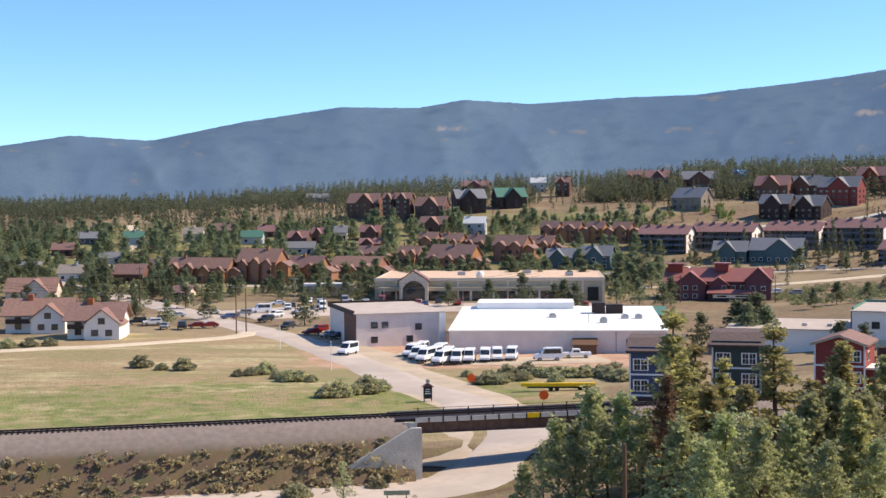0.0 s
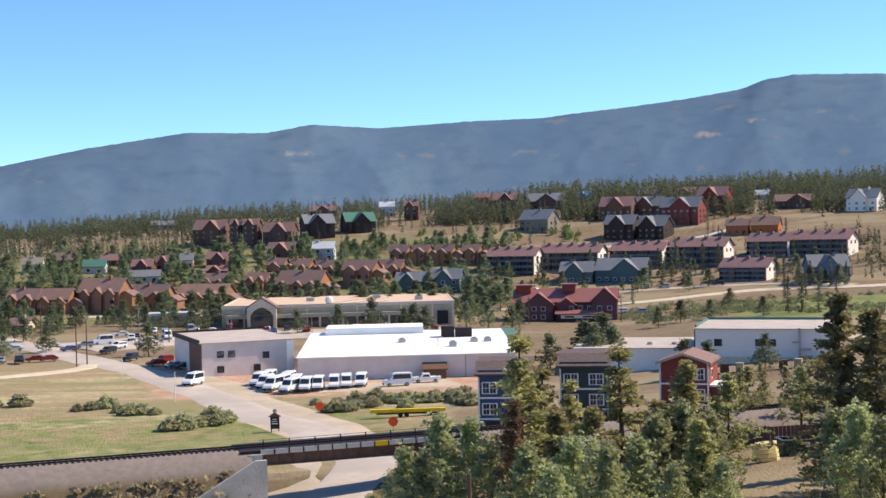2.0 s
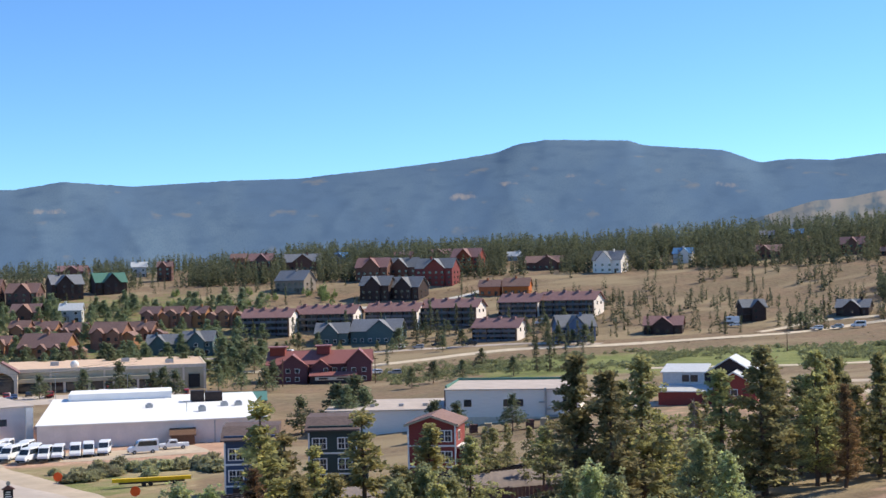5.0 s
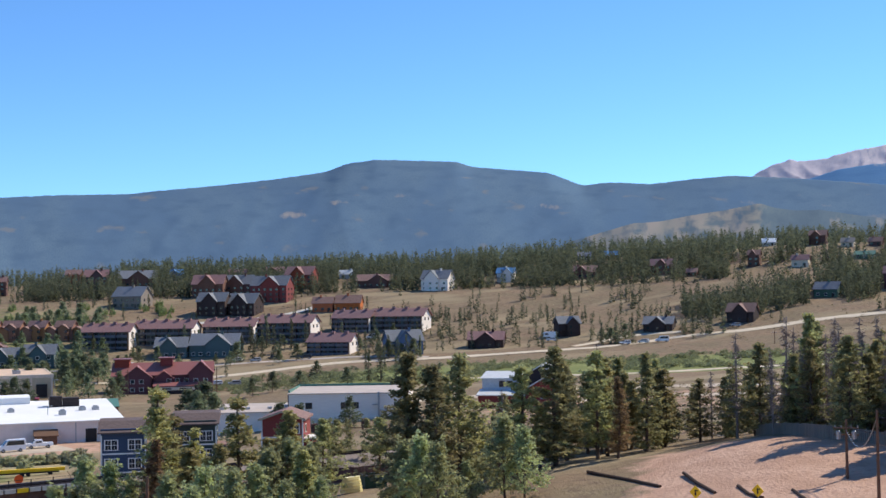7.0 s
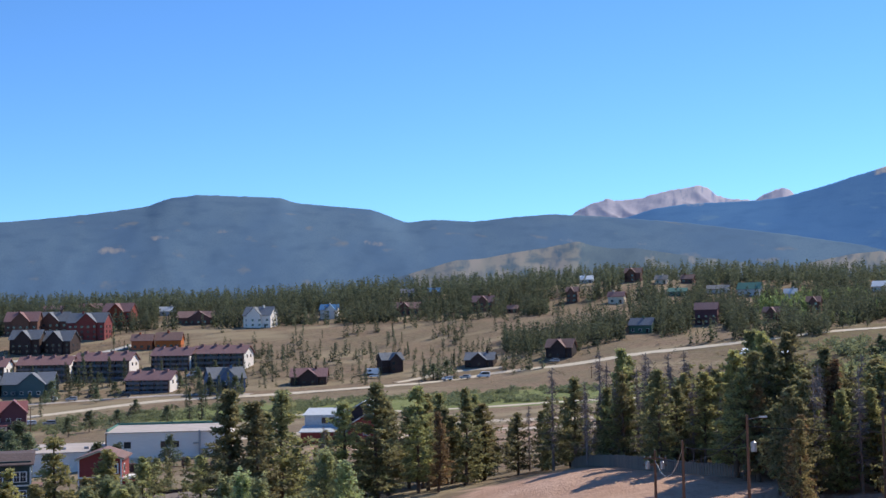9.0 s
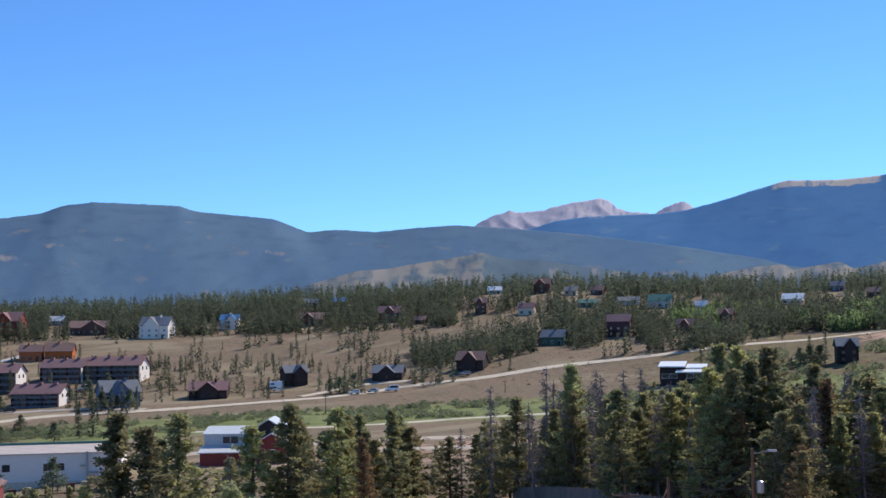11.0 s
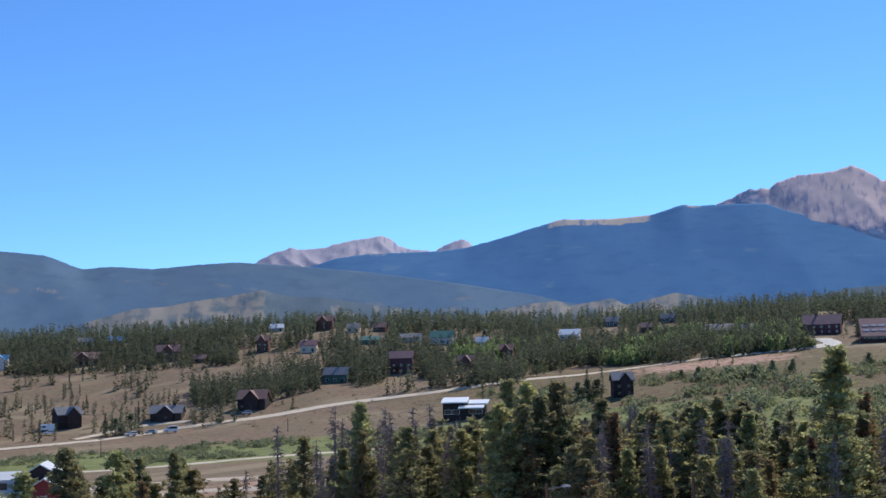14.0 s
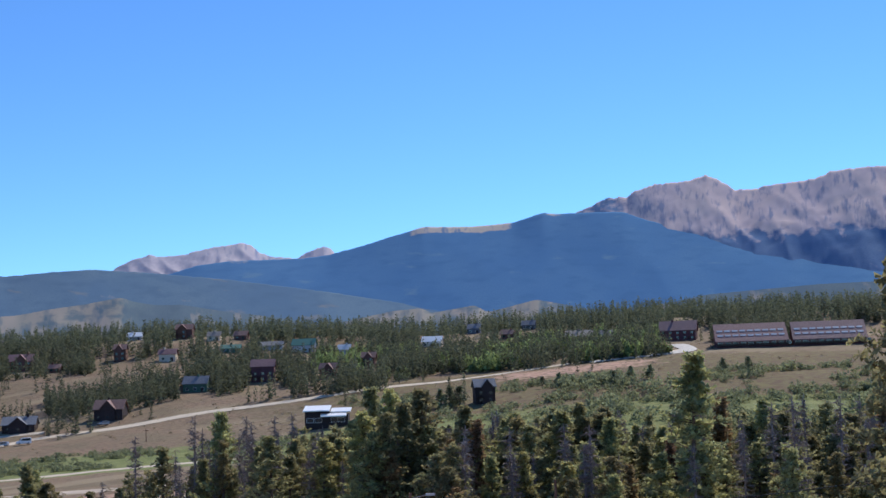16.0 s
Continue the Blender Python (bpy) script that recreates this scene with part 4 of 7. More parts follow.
def apartment(az, d, w, h, turn, n_units):
    a = thing("apartment_block", "long three-storey apartment block, plum shingle roof, white end gable", "apartment block", facing(az, d, -turn), "apartment blocks on the hillside")
    dep, rise = 13.0, 3.3
    eave = h - rise
    bm = bmesh.new()
    gable_walls(bm, w, dep, eave, rise)
    # The front's dark wall colour stands for the shade behind the balconies.
    part("wall", bm, WALLS["teal"], a, "front wall in grey-green darkened for shade")
    bm = bmesh.new()
    prism(bm, [(-0.3, -2.5), (dep + 0.1, -2.5), (dep + 0.1, eave + 0.1), (dep / 2, eave + rise), (-0.3, eave + 0.1)], w / 2 + 0.01, w / 2 + 0.3, "x")
    part("end_wall", bm, WALLS["white"], a, "cream white end gable")
    bm = bmesh.new()
    gable_roof(bm, w + 0.6, dep, eave, rise, over=0.9)
    part("roof", bm, ROOFS["plum"], a)
    st = h / 3.7
    for s in range(3):
        z = s * eave / 3
        bm = boxes((-w / 2, w / 2, -1.7, -0.02, z - 0.14, z + 0.06), (-w / 2, w / 2, -1.72, -1.64, z + 0.06, z + 0.95))
        part("balcony", bm, WALLS["grey"], a, "grey board balcony front")
        for i in range(n_units * 2):
            x = -w / 2 + (i + 0.5) * w / (n_units * 2)
            window("slider" if i % 2 else "dark", a, pose(x, -0.03, z + (0.15 if i % 2 else 0.9)))
    wing = mesh_of("partition", boxes((-0.12, 0.12, -1.75, -0.02, -2.0, eave - 0.2)), [WALLS["dark"]])
    for i in range(n_units + 1):
        shared("partition", wing, a, pose(-w / 2 + i * w / n_units, 0, 0))
    for i in range(n_units):
        x = -w / 2 + (i + 0.5) * w / n_units
        part("roof_vent", boxes((x - 0.7, x + 0.7, dep * 0.4, dep * 0.55, eave + rise * 0.7, eave + rise + 0.9)), ROOFS["plum"], a)
    for i in range(2):
        window("dark", a, pose(w / 2 + 0.32, dep * (0.3 + 0.4 * i), eave * 0.7, 0, 0, 90))
    return a


apartment(9.1, 603, 21.4, 11.0, 20, 4)
apartment(11.5, 606, 27.0, 11.6, 20, 5)
apartment(14.3, 608, 23.2, 11.0, 20, 4)
apartment(16.7, 606, 25.1, 11.6, 20, 4)
apartment(19.6, 618, 17.7, 10.0, 20, 3)
apartment(21.6, 614, 25.1, 10.6, 20, 4)
apartment(18.6, 563, 18.6, 9.0, 20, 3)


def supermarket():
    s = thing("supermarket", "long tan stucco supermarket with flat gravel roof and gabled entrance", "supermarket", facing(1.9, 441, -2))
    w, dep, h = 74.0, 52.0, 7.2
    part("wall", boxes((-w / 2, w / 2, 0, dep, -2.5, h - 0.4)), WALLS["tan"], s)
    part("roof", boxes((-w / 2 + 0.3, w / 2 - 0.3, 0.3, dep - 0.3, h - 0.36, h - 0.15)), FLAT_TAN, s, "sunlit tan gravel roof")
    part("parapet", boxes((-w / 2 - 0.1, w / 2 + 0.1, -0.25, 0.25, h - 0.9, h + 0.15), (-w / 2 - 0.1, -w / 2 + 0.3, 0.25, dep, h - 0.9, h), (w / 2 - 0.3, w / 2 + 0.1, 0.25, dep, h - 0.9, h)), WALLS["cream"], s)
    part("canopy", boxes((-w / 2 + 1, w / 2 - 12, -2.4, -0.05, 3.3, 4.4)), WALLS["tan"], s, "tan arcade fascia")
    pil = mesh_of("pillar", boxes((-0.35, 0.35, -2.4, -1.7, -2.5, 3.3)), [WALLS["cream"]])
    for i in range(9):
        shared("pillar", pil, s, pose(-w / 2 + 2 + i * 7.3, 0, 0))
    part("storefront", boxes((-w / 2 + 2, w / 2 - 14, -0.06, 0.0, 0.2, 3.0)), GLASS, s, "dark shop windows")
    bay = mesh_of("wall_rib", boxes((-0.3, 0.3, -0.3, 0.0, -2.5, h - 0.9)), [WALLS["cream"]])
    for x in (-30, -10, 6, 20, 30, 36.5):
        shared("wall_rib", bay, s, pose(x, 0, 0))
    e = part("entrance", prism(bmesh.new(), [(-4.6, -2.5), (-3.6, -2.5), (-3.6, 4.2), (-2.6, 5.6), (-1.2, 6.5), (0, 6.8), (1.2, 6.5), (2.6, 5.6), (3.6, 4.2), (3.6, -2.5), (4.6, -2.5), (4.6, 6.6), (0, 9.6), (-4.6, 6.6)], -4.2, -2.6), WALLS["cream"], s, "cream gabled entrance with an arch")
    e.location.x = -24.0
    part("entrance_roof", prism(prism(bmesh.new(), [(-5.1, 6.4), (0, 9.7), (0, 10.1), (-5.1, 6.8)], -4.5, 2.0), [(5.1, 6.4), (0, 9.7), (0, 10.1), (5.1, 6.8)], -4.5, 2.0), ROOFS["plum"], s).location.x = -24.0
    part("entrance_glass", boxes((-3.5, 3.5, -2.5, -2.42, -2.0, 5.6)), GLASS, s).location.x = -24.0
    # Flat black panel stands for the unlit inside of the loading door.
    part("loading_door", boxes((31.5, 35.0, -0.35, -0.3, 0, 4.2)), BLACK, s, "black panel for the dark inside of the loading door")
    for x, y in ((-10, 20), (12, 30), (26, 14)):
        part("roof_unit", boxes((x - 1.3, x + 1.3, y, y + 2, h - 0.15, h + 1.0)), GALV, s)
    bm = bmesh.new()
    bmesh.ops.create_uvsphere(bm, u_segments=12, v_segments=8, radius=1.3)
    ball = part("roof_dome", bm, TRIM, s, "white round vent ball")
    ball.location = (-3, 3, h + 1.0)


FLAT_GREY = material("grey roof gravel", srgb(190, 176, 166), vary=0.12, scale=0.3)
FLAT_TAN = material("tan roof gravel", srgb(214, 184, 158), vary=0.1, scale=0.3)
MEMBRANE = material("white roof membrane", srgb(240, 238, 234), vary=0.05, scale=0.1, rough=0.6)
BLOCK = material("white painted block", srgb(228, 214, 203), vary=0.08, scale=0.4)
supermarket()


def lodge():
    s = thing("lodge", "brown timber lodge with red metal roofs and many gables", "lodge", facing(11.3, 453, -4))
    wb, rb = bmesh.new(), bmesh.new()
    w, dep, eave, rise = 33.0, 14.0, 6.4, 3.6
    gable_walls(wb, w, dep, eave, rise)
    gable_roof(rb, w, dep, eave, rise, over=0.9)
    for x, ww, out, e, r in ((-8.5, 9.5, 2.4, 5.6, 3.6), (0.5, 6.0, 1.6, 5.2, 2.2), (13.0, 8.0, 2.4, 6.8, 3.8)):
        front_gable(wb, rb, x, ww, out, e, r, dep * 0.5)
    part("wall", wb, WALLS["plum"], s, "brown plum board walls")
    part("roof", rb, ROOFS["red"], s)
    part("lower_roof", prism(bmesh.new(), [(-6.2, 2.5), (-2.3, 3.5), (-2.3, 3.75), (-6.2, 2.75)], -3.0, 12.5, "x"), ROOFS["red"], s, "red porch roof")
    part("porch", boxes((-2.6, 12.2, -5.9, -2.5, -2.0, 2.4)), WALLS["dark"], s)
    part("cupola", boxes((-16.4, -11.5, 4, 10, 8.2, 11.4)), WALLS["brick"], s)
    part("cupola", boxes((-1.0, 3.2, 4, 10, 9.2, 11.6)), WALLS["brick"], s)
    part("cupola_roof", boxes((-17, -10.9, 3.4, 10.6, 11.4, 11.75)), ROOFS["red"], s)
    part("cupola_roof", boxes((-1.6, 3.8, 3.4, 10.6, 11.6, 11.95)), ROOFS["red"], s)
    part("sign_board", boxes((-1, 11, -6.05, -5.92, 1.2, 2.3)), WALLS["cream"], s, "pale sign board with dark bars of writing")
    for x in (0.2, 6.0):
        part("sign_bar", boxes((x, x + 3.0, -6.1, -6.06, 1.5, 2.0)), TRIM_DARK, s)
    for z in (0.9, 3.6):
        for x in (-13.5, -10, -7, 2.2, 5, 8, 11.3, 14.6):
            y = -2.45 if abs(x + 8.5) < 4.7 or abs(x - 13) < 4 else -1.65 if abs(x - 0.5) < 3 else -0.03
            if z > 1 or x < -3 or x > 13:
                window("light", s, pose(x, y, z))
    for y in (4, 9):
        window("light", s, pose(w / 2 + 0.02, y, 3.6, 0, 0, 90))


lodge()


def warehouse(name_label, az, d, turn, w, dep, h0, h1, wall, roof, parapet=None):
    """A low industrial hall whose roof climbs a little to the back."""
    s = thing("warehouse", name_label, "warehouse", facing(az, d, -turn))
    bm = prism(bmesh.new(), [(0, -2.5), (dep, -2.5), (dep, h1), (0, h0)], -w / 2, w / 2, "x")
    part("wall", bm, wall, s)
    t = 0.22
    part("roof", prism(bmesh.new(), [(-0.35, h0 + 0.02), (dep + 0.3, h1 + 0.05), (dep + 0.3, h1 + t), (-0.35, h0 + t)], -w / 2 - 0.3, w / 2 + 0.3, "x"), roof, s)
    if parapet:
        part("parapet", boxes((-w / 2 - 0.35, w / 2 + 0.35, dep - 0.1, dep + 0.35, h1 - 0.6, h1 + 0.7), (-w / 2 - 0.36, -w / 2, 2, dep - 0.1, h0 - 0.3, h1 + 0.5)), parapet, s)
    return s


whm = warehouse("low white warehouse with a broad white membrane roof", 4.7, 287, 0, 45, 46, 4.6, 6.0, BLOCK, MEMBRANE)
# No opening is cut: a black panel paints the doorway's dark inside.
part("doorway", boxes((14.2, 16.6, -0.08, -0.02, 0, 3.0)), BLACK, whm, "black panel for the dark inside of the doorway")
part("wall_joint", boxes((12.0, 12.25, -0.1, 0.0, -2, 4.5)), GALV, whm)
part("raised_roof", boxes((-19, 4, 40, 52, 5.6, 7.6)), MEMBRANE, whm, "raised white roof strip at the back")
for x, y in ((-1, 22), (10, 12), (15, 20), (18, 20)):
    part("roof_unit", boxes((x - 0.8, x + 0.8, y, y + 1.3, 4.9, 6.2), (x - 0.5, x + 0.5, y + 0.2, y + 1.0, 6.2, 6.5)), GALV, whm)
part("cooling_unit", boxes((8, 11, 30, 33, 5.3, 8.2), (11.2, 15, 30, 33, 5.3, 7.8)), STEEL_DARK, whm, "dark rooftop cooling tower")
part("lean_to", prism(boxes((3.4, 8.0, -3.0, -0.1, -1, 2.0)), [(-3.3, 1.9), (-0.05, 3.0), (-0.05, 3.2), (-3.3, 2.1)], 3.1, 8.3, "x"), POLE_WOOD, whm, "brown timber lean-to shed")

whl = warehouse("pale grey workshop with a brick end and dark roof edge", -1.8, 303, -14, 20, 30, 7.2, 7.4, BLOCK, FLAT_GREY, STEEL_DARK)
part("brick_end", boxes((-10.25, -10.02, 0, 12, -2, 7.2)), WALLS["rust"], whl, "brown brick end wall")
part("corner_pilaster", boxes((8.6, 10.1, -0.5, -0.02, -2, 7.0)), TRIM, whl, "white corner pilaster")
for x, z in ((-6, 4.2), (-3.6, 4.2), (4, 3.6), (-6, 1.0), (2, 1.0)):
    window("dark", whl, pose(x, -0.03, z))

wh3 = warehouse("low flat-roofed white building", 14.6, 286, 3, 30, 22, 4.4, 4.6, WALLS["white"], FLAT_GREY)
# Black panel in place of the dark doorway recess.
part("doorway", boxes((9.0, 11.0, -0.08, -0.02, 0, 2.4)), BLACK, wh3)
for x in (-11, -6, 0, 5):
    part("roof_unit", boxes((x - 0.5, x + 0.5, 6, 7, 4.4, 5.2)), GALV, wh3)
wh2 = warehouse("white block building with brown end wall and green roof edge", 19.2, 282, 6, 27, 20, 6.2, 6.5, WALLS["white"], FLAT_GREY, ROOFS["green"])
part("brick_end", boxes((-13.75, -13.52, 0, 20, -2, 6.3)), WALLS["rust"], wh2, "brown end wall")
part("pipe", boxes((6.6, 7.0, -0.5, -0.05, 0.5, 6.6)), GALV, wh2, "galvanised wall pipe")
for z0, z1, x0, x1 in ((0.8, 1.2, 7.0, 9.2), (3.6, 3.9, 5.4, 6.6), (2.2, 2.6, 7.0, 9.0)):
    part("pipe", boxes((x0, x1, -0.5, -0.1, z0, z1)), GALV, wh2)
for x in (-9, -1, 1.5, 11):
    window("dark", wh2, pose(x, -0.03, 3.0))
part("skirt", boxes((-13.5, 13.5, -0.15, -0.02, -1, 0.8)), WALLS["cream"], wh2)
shed = warehouse("brown gabled shed with a green metal roof", 8.0, 345, 0, 14, 10, 3.4, 4.8, WALLS["rust"], ROOFS["green"])
canopy = thing("petrol_station", "pale flat canopy on posts beside the main street", "petrol station", facing(-4.7, 452))
part("canopy", boxes((-9, 6, 0, 8, 3.6, 4.5)), WALLS["pale"], canopy)
for x in (-8, -2, 5):
    part("post", boxes((x - 0.2, x + 0.2, 1, 1.4, -2, 3.6)), TRIM, canopy)
part("shop", boxes((-8, 7, 9, 16, -2, 3.4)), WALLS["pale"], canopy)


def infill(az, d, turn, wall, label, gable):
    """A narrow two- to three-storey house with white trim, as they stand by the tracks."""
    s = thing("infill_house", label, "house", facing(az, d, -turn), "narrow houses beside the tracks")
    w, dep, h = 7.0, 9.0, 8.6
    if gable:
        rb, wb = bmesh.new(), bmesh.new()
        prism(wb, [(-w / 2, -4), (w / 2, -4), (w / 2, h - 1), (0, h + 0.2), (-w / 2, h - 1)], 0, dep)
        for k in (-1, 1):
            prism(rb, [(k * (w / 2 + 0.5), h - 1.15), (0, h + 0.25), (0, h + 0.5), (k * (w / 2 + 0.5), h - 0.85)], -0.6, dep + 0.4)
        part("roof", rb, ROOFS["brown"], s, "brown gable roof")
        part("fascia", prism(prism(bmesh.new(), [(-w / 2 - 0.5, h - 1.2), (0, h + 0.2), (0, h + 0.42), (-w / 2 - 0.5, h - 0.95)], -0.68, -0.61), [(w / 2 + 0.5, h - 1.2), (0, h + 0.2), (0, h + 0.42), (w / 2 + 0.5, h - 0.95)], -0.68, -0.61), WALLS["tan"], s, "pale gable fascia")
    else:
        wb = boxes((-w / 2, w / 2, 0, dep, -4, h))
        part("roof", prism(bmesh.new(), [(-0.8, h - 0.5), (3.5, h + 1.0), (dep + 0.4, h + 1.0), (dep + 0.4, h + 0.05), (-0.8, h - 0.7)], -w / 2 - 0.5, w / 2 + 0.5, "x"), SHINGLE_DARK, s)
    part("wall", wb, WALLS[wall], s)
    part("belt_trim", boxes((-w / 2 - 0.03, w / 2 + 0.03, -0.06, -0.005, 4.5, 4.75), (-w / 2 - 0.03, w / 2 + 0.03, -0.06, -0.005, 1.5, 1.75)), TRIM, s, "white belt trim")
    part("corner_trim", boxes((-w / 2 - 0.05, -w / 2 + 0.18, -0.07, -0.005, -4, h - 1)), TRIM, s)
    part("corner_trim", boxes((w / 2 - 0.18, w / 2 + 0.05, -0.07, -0.005, -4, h - 1)), TRIM, s)
    for z in (2.3, 5.3):
        for x in ((-1.9, 1.8) if not gable else (1.9,)):
            window("pair", s, pose(x, -0.05, z))
        window("light", s, pose(w / 2 + 0.03, 3, z, 0, 0, 90))
    part("garage_door", boxes((-2.4, 2.2, -0.06, -0.005, -1.2, 1.3)), TRIM_DARK, s, "brown garage door")
    part("porch", boxes((w / 2, w / 2 + 1.4, 1.0, 6, -4, 4.2)), WALLS[wall], s)
    part("porch_roof", boxes((w / 2, w / 2 + 1.8, 0.6, 6.4, 4.2, 4.45)), TRIM if gable else ROOFS["brown"], s)


infill(8.6, 200, 4, "navy", "navy blue narrow house with white trim", False)
infill(11.9, 207, 4, "olive", "dark green narrow house with white trim", False)
infill(15.9, 205, 10, "red", "barn red narrow house with pale gable roof", True)


def chalet(az, d, turn, w, label):
    s = thing("chalet", label, "chalet", facing(az, d, -turn), "white chalets by the meadow")
    wb, rb = bmesh.new(), bmesh.new()
    gable_walls(wb, w, 11, 4.6, 3.2)
    gable_roof(rb, w, 11, 4.6, 3.2, over=1.0)
    front_gable(wb, rb, w * 0.2, 8.0, 3.0, 3.6, 3.2, 6)
    part("wall", wb, WALLS["white"], s)
    part("roof", rb, ROOFS["brown"], s)
    for x, y, z in ((w * 0.2 - 1.6, -3.03, 1.0), (w * 0.2 + 1.6, -3.03, 1.0), (w * 0.2, -3.03, 3.7), (-w * 0.3, -0.03, 1.0), (-w * 0.3, -0.03, 3.0)):
        window("dark", s, pose(x, y, z))
    part("balcony", boxes((-w * 0.48, -w * 0.1, -1.5, -0.03, 2.4, 2.6), (-w * 0.48, -w * 0.1, -1.5, -1.4, 2.6, 3.5)), TRIM_DARK, s)
    part("chimney", boxes((-w * 0.2, -w * 0.2 + 1.4, 4.5, 5.6, 6, 9.0)), WALLS["terracotta"], s)


chalet(-16.5, 346, 10, 15, "white chalet with brown shingle gables")
chalet(-14.3, 326, 12, 12, "white chalet with a brown roof and tan chimney")
house(-16.8, 432, 17, 8.0, "cream", "brown", 12, "front", "cream stucco house with hipped brown roof")


def barn():
    s = thing("barn", "red and dark gabled barn with white metal roofs", "barn", facing(27.0, 298, -8))
    wb, rb = bmesh.new(), bmesh.new()
    prism(wb, [(-0.5, -2), (10, -2), (10, 6.0), (4.75, 9.2), (-0.5, 6.0)], 4, 16)
    part("wall", wb, WALLS["dark"], s, "dark board gable wall")
    for k, e in ((-1, -1.1), (1, 10.6)):
        prism(rb, [(e, 5.7), (4.75, 9.25), (4.75, 9.5), (e, 5.95)], 3.4, 16.5)
    wb = bmesh.new()
    prism(wb, [(2.0, -2), (10.6, -2), (10.6, 4.2), (6.3, 6.6), (2.0, 4.2)], -3, 3.9)
    part("front_wall", wb, WALLS["red"], s, "barn red front gable")
    for k, e in ((-1, 1.4), (1, 11.2)):
        prism(rb, [(e, 3.85), (6.3, 6.65), (6.3, 6.95), (e, 4.15)], -3.7, 3.9)
    part("roof", rb, ROOFS["pale"], s)
    part("low_wall", boxes((-9.5, 1.9, -2, 5, -2, 2.6)), WALLS["red"], s)
    part("low_roof", prism(bmesh.new(), [(-2.6, 2.6), (4, 3.6), (4, 3.8), (-2.6, 2.8)], -9.9, 1.9, "x"), ROOFS["pale"], s)
    part("upper_block", boxes((-9.5, -0.6, 4.0, 12, -2, 6.2)), WALLS["pale"], s, "pale blue upper block")
    part("upper_roof", prism(bmesh.new(), [(3.5, 6.2), (12.4, 7.4), (12.4, 7.6), (3.5, 6.4)], -9.9, -0.2, "x"), ROOFS["pale"], s)
    for x in (-4.6, -2.8):
        window("dark", s, pose(x, 3.96, 4.4))
    window("light", s, pose(6.3, -3.05, 2.0))


barn()


def flat_house():
    s = thing("flat_roofed_house", "dark modern house with stepped white flat roofs", "house", facing(45.4, 505, -5))
    part("wall", boxes((-8, 8, 0, 9, -2.5, 5.0), (-8, 1, 1, 9, 5.0, 6.4)), WALLS["dark"], s)
    for x0, x1, y0, y1, z in ((-8.6, 1.2, -0.8, 9.4, 6.2), (1.3, 8.8, 1.9, 9.4, 5.6), (-2, 7.5, -3.4, 1.8, 4.2)):
        part("roof", prism(bmesh.new(), [(y0, z), (y1, z + (y1 - y0) * 0.16), (y1, z + (y1 - y0) * 0.16 + 0.4), (y0, z + 0.4)], x0, x1, "x"), ROOFS["white"], s)
    for x in (-6, -3, 3, 5.5):
        window("wide", s, pose(x, -0.03, 2.2))


flat_house()


def solar_block(az, d, turn):
    s = thing("solar_apartments", "long low dark apartment block with rows of roof panels", "apartment block", facing(az, d, -turn), "solar blocks on the terrace")
    w, dep = 34.5, 16.0
    part("wall", prism(bmesh.new(), [(0, -4), (dep, -4), (dep, 3.4), (dep * 0.75, 11.4), (0, 3.6)], -w / 2, w / 2, "x"), WALLS["plum"], s)
    part("balcony", boxes((-w / 2, w / 2, -1.4, -0.02, 0.9, 1.9)), TRIM_DARK, s)
    part("roof", prism(bmesh.new(), [(-1.8, 3.2), (dep * 0.75, 12.2), (dep + 0.5, 4.0), (dep + 0.5, 3.6), (dep * 0.75, 11.8), (-1.8, 2.8)], -w / 2 - 0.6, w / 2 + 0.6, "x"), ROOFS["plum"], s)
    k = (12.2 - 3.2) / (dep * 0.75 + 1.8)
    panel = mesh_of("solar_panel", boxes((-1.4, 1.4, -0.75, 0.75, 0.05, 0.2)), [PANEL])
    for row in range(2):
        for i in range(9):
            y = 2.6 + row * 3.6
            shared("solar_panel", panel, s, pose(-w / 2 + 2.2 + i * 3.75, y, 3.2 + (y + 1.8) * k, math.degrees(math.atan(k))))
    for i in range(10):
        window("wide", s, pose(-w / 2 + 2 + i * 3.7, -0.03, 1.2))
    for i in range(5):
        x = -w / 2 + 2 + i * 8.2
        part("post", boxes((x - 0.12, x + 0.12, -1.4, -1.15, -3, 2.8)), TRIM_DARK, s)


PANEL = material("grey solar panel", srgb(176, 178, 186), rough=0.25, vary=0.15)
solar_block(63.2, 690, -6)
solar_block(66.3, 692, -6)


# ---- trees ----
TOWN_GREEN = foliage("dusty garden leaves", (0.18, 0.22, 0.14))

def tuft(bm, c, r, rnd, n, mi, flat=0.6, thick=(0.32, 0.55)):
    """A spray of needles or leaves: a few thin blades joined at one point, so that it counts as one clump."""
    hub = bm.verts.new(c)
    for _ in range(n):
        a, e = rnd.uniform(0, math.tau), rnd.uniform(-0.7, 0.9)
        w = Vector((math.cos(a) * math.cos(e), math.sin(a) * math.cos(e), math.sin(e) * flat))
        side = w.cross(Vector((rnd.uniform(-1, 1), rnd.uniform(-1, 1), rnd.uniform(-1, 1)))).normalized()
        tip = Vector(c) + w * r * rnd.uniform(0.7, 1.3)
        k = r * rnd.uniform(*thick)
        bm.faces.new((hub, bm.verts.new(tip + side * k), bm.verts.new(tip - side * k))).material_index = mi


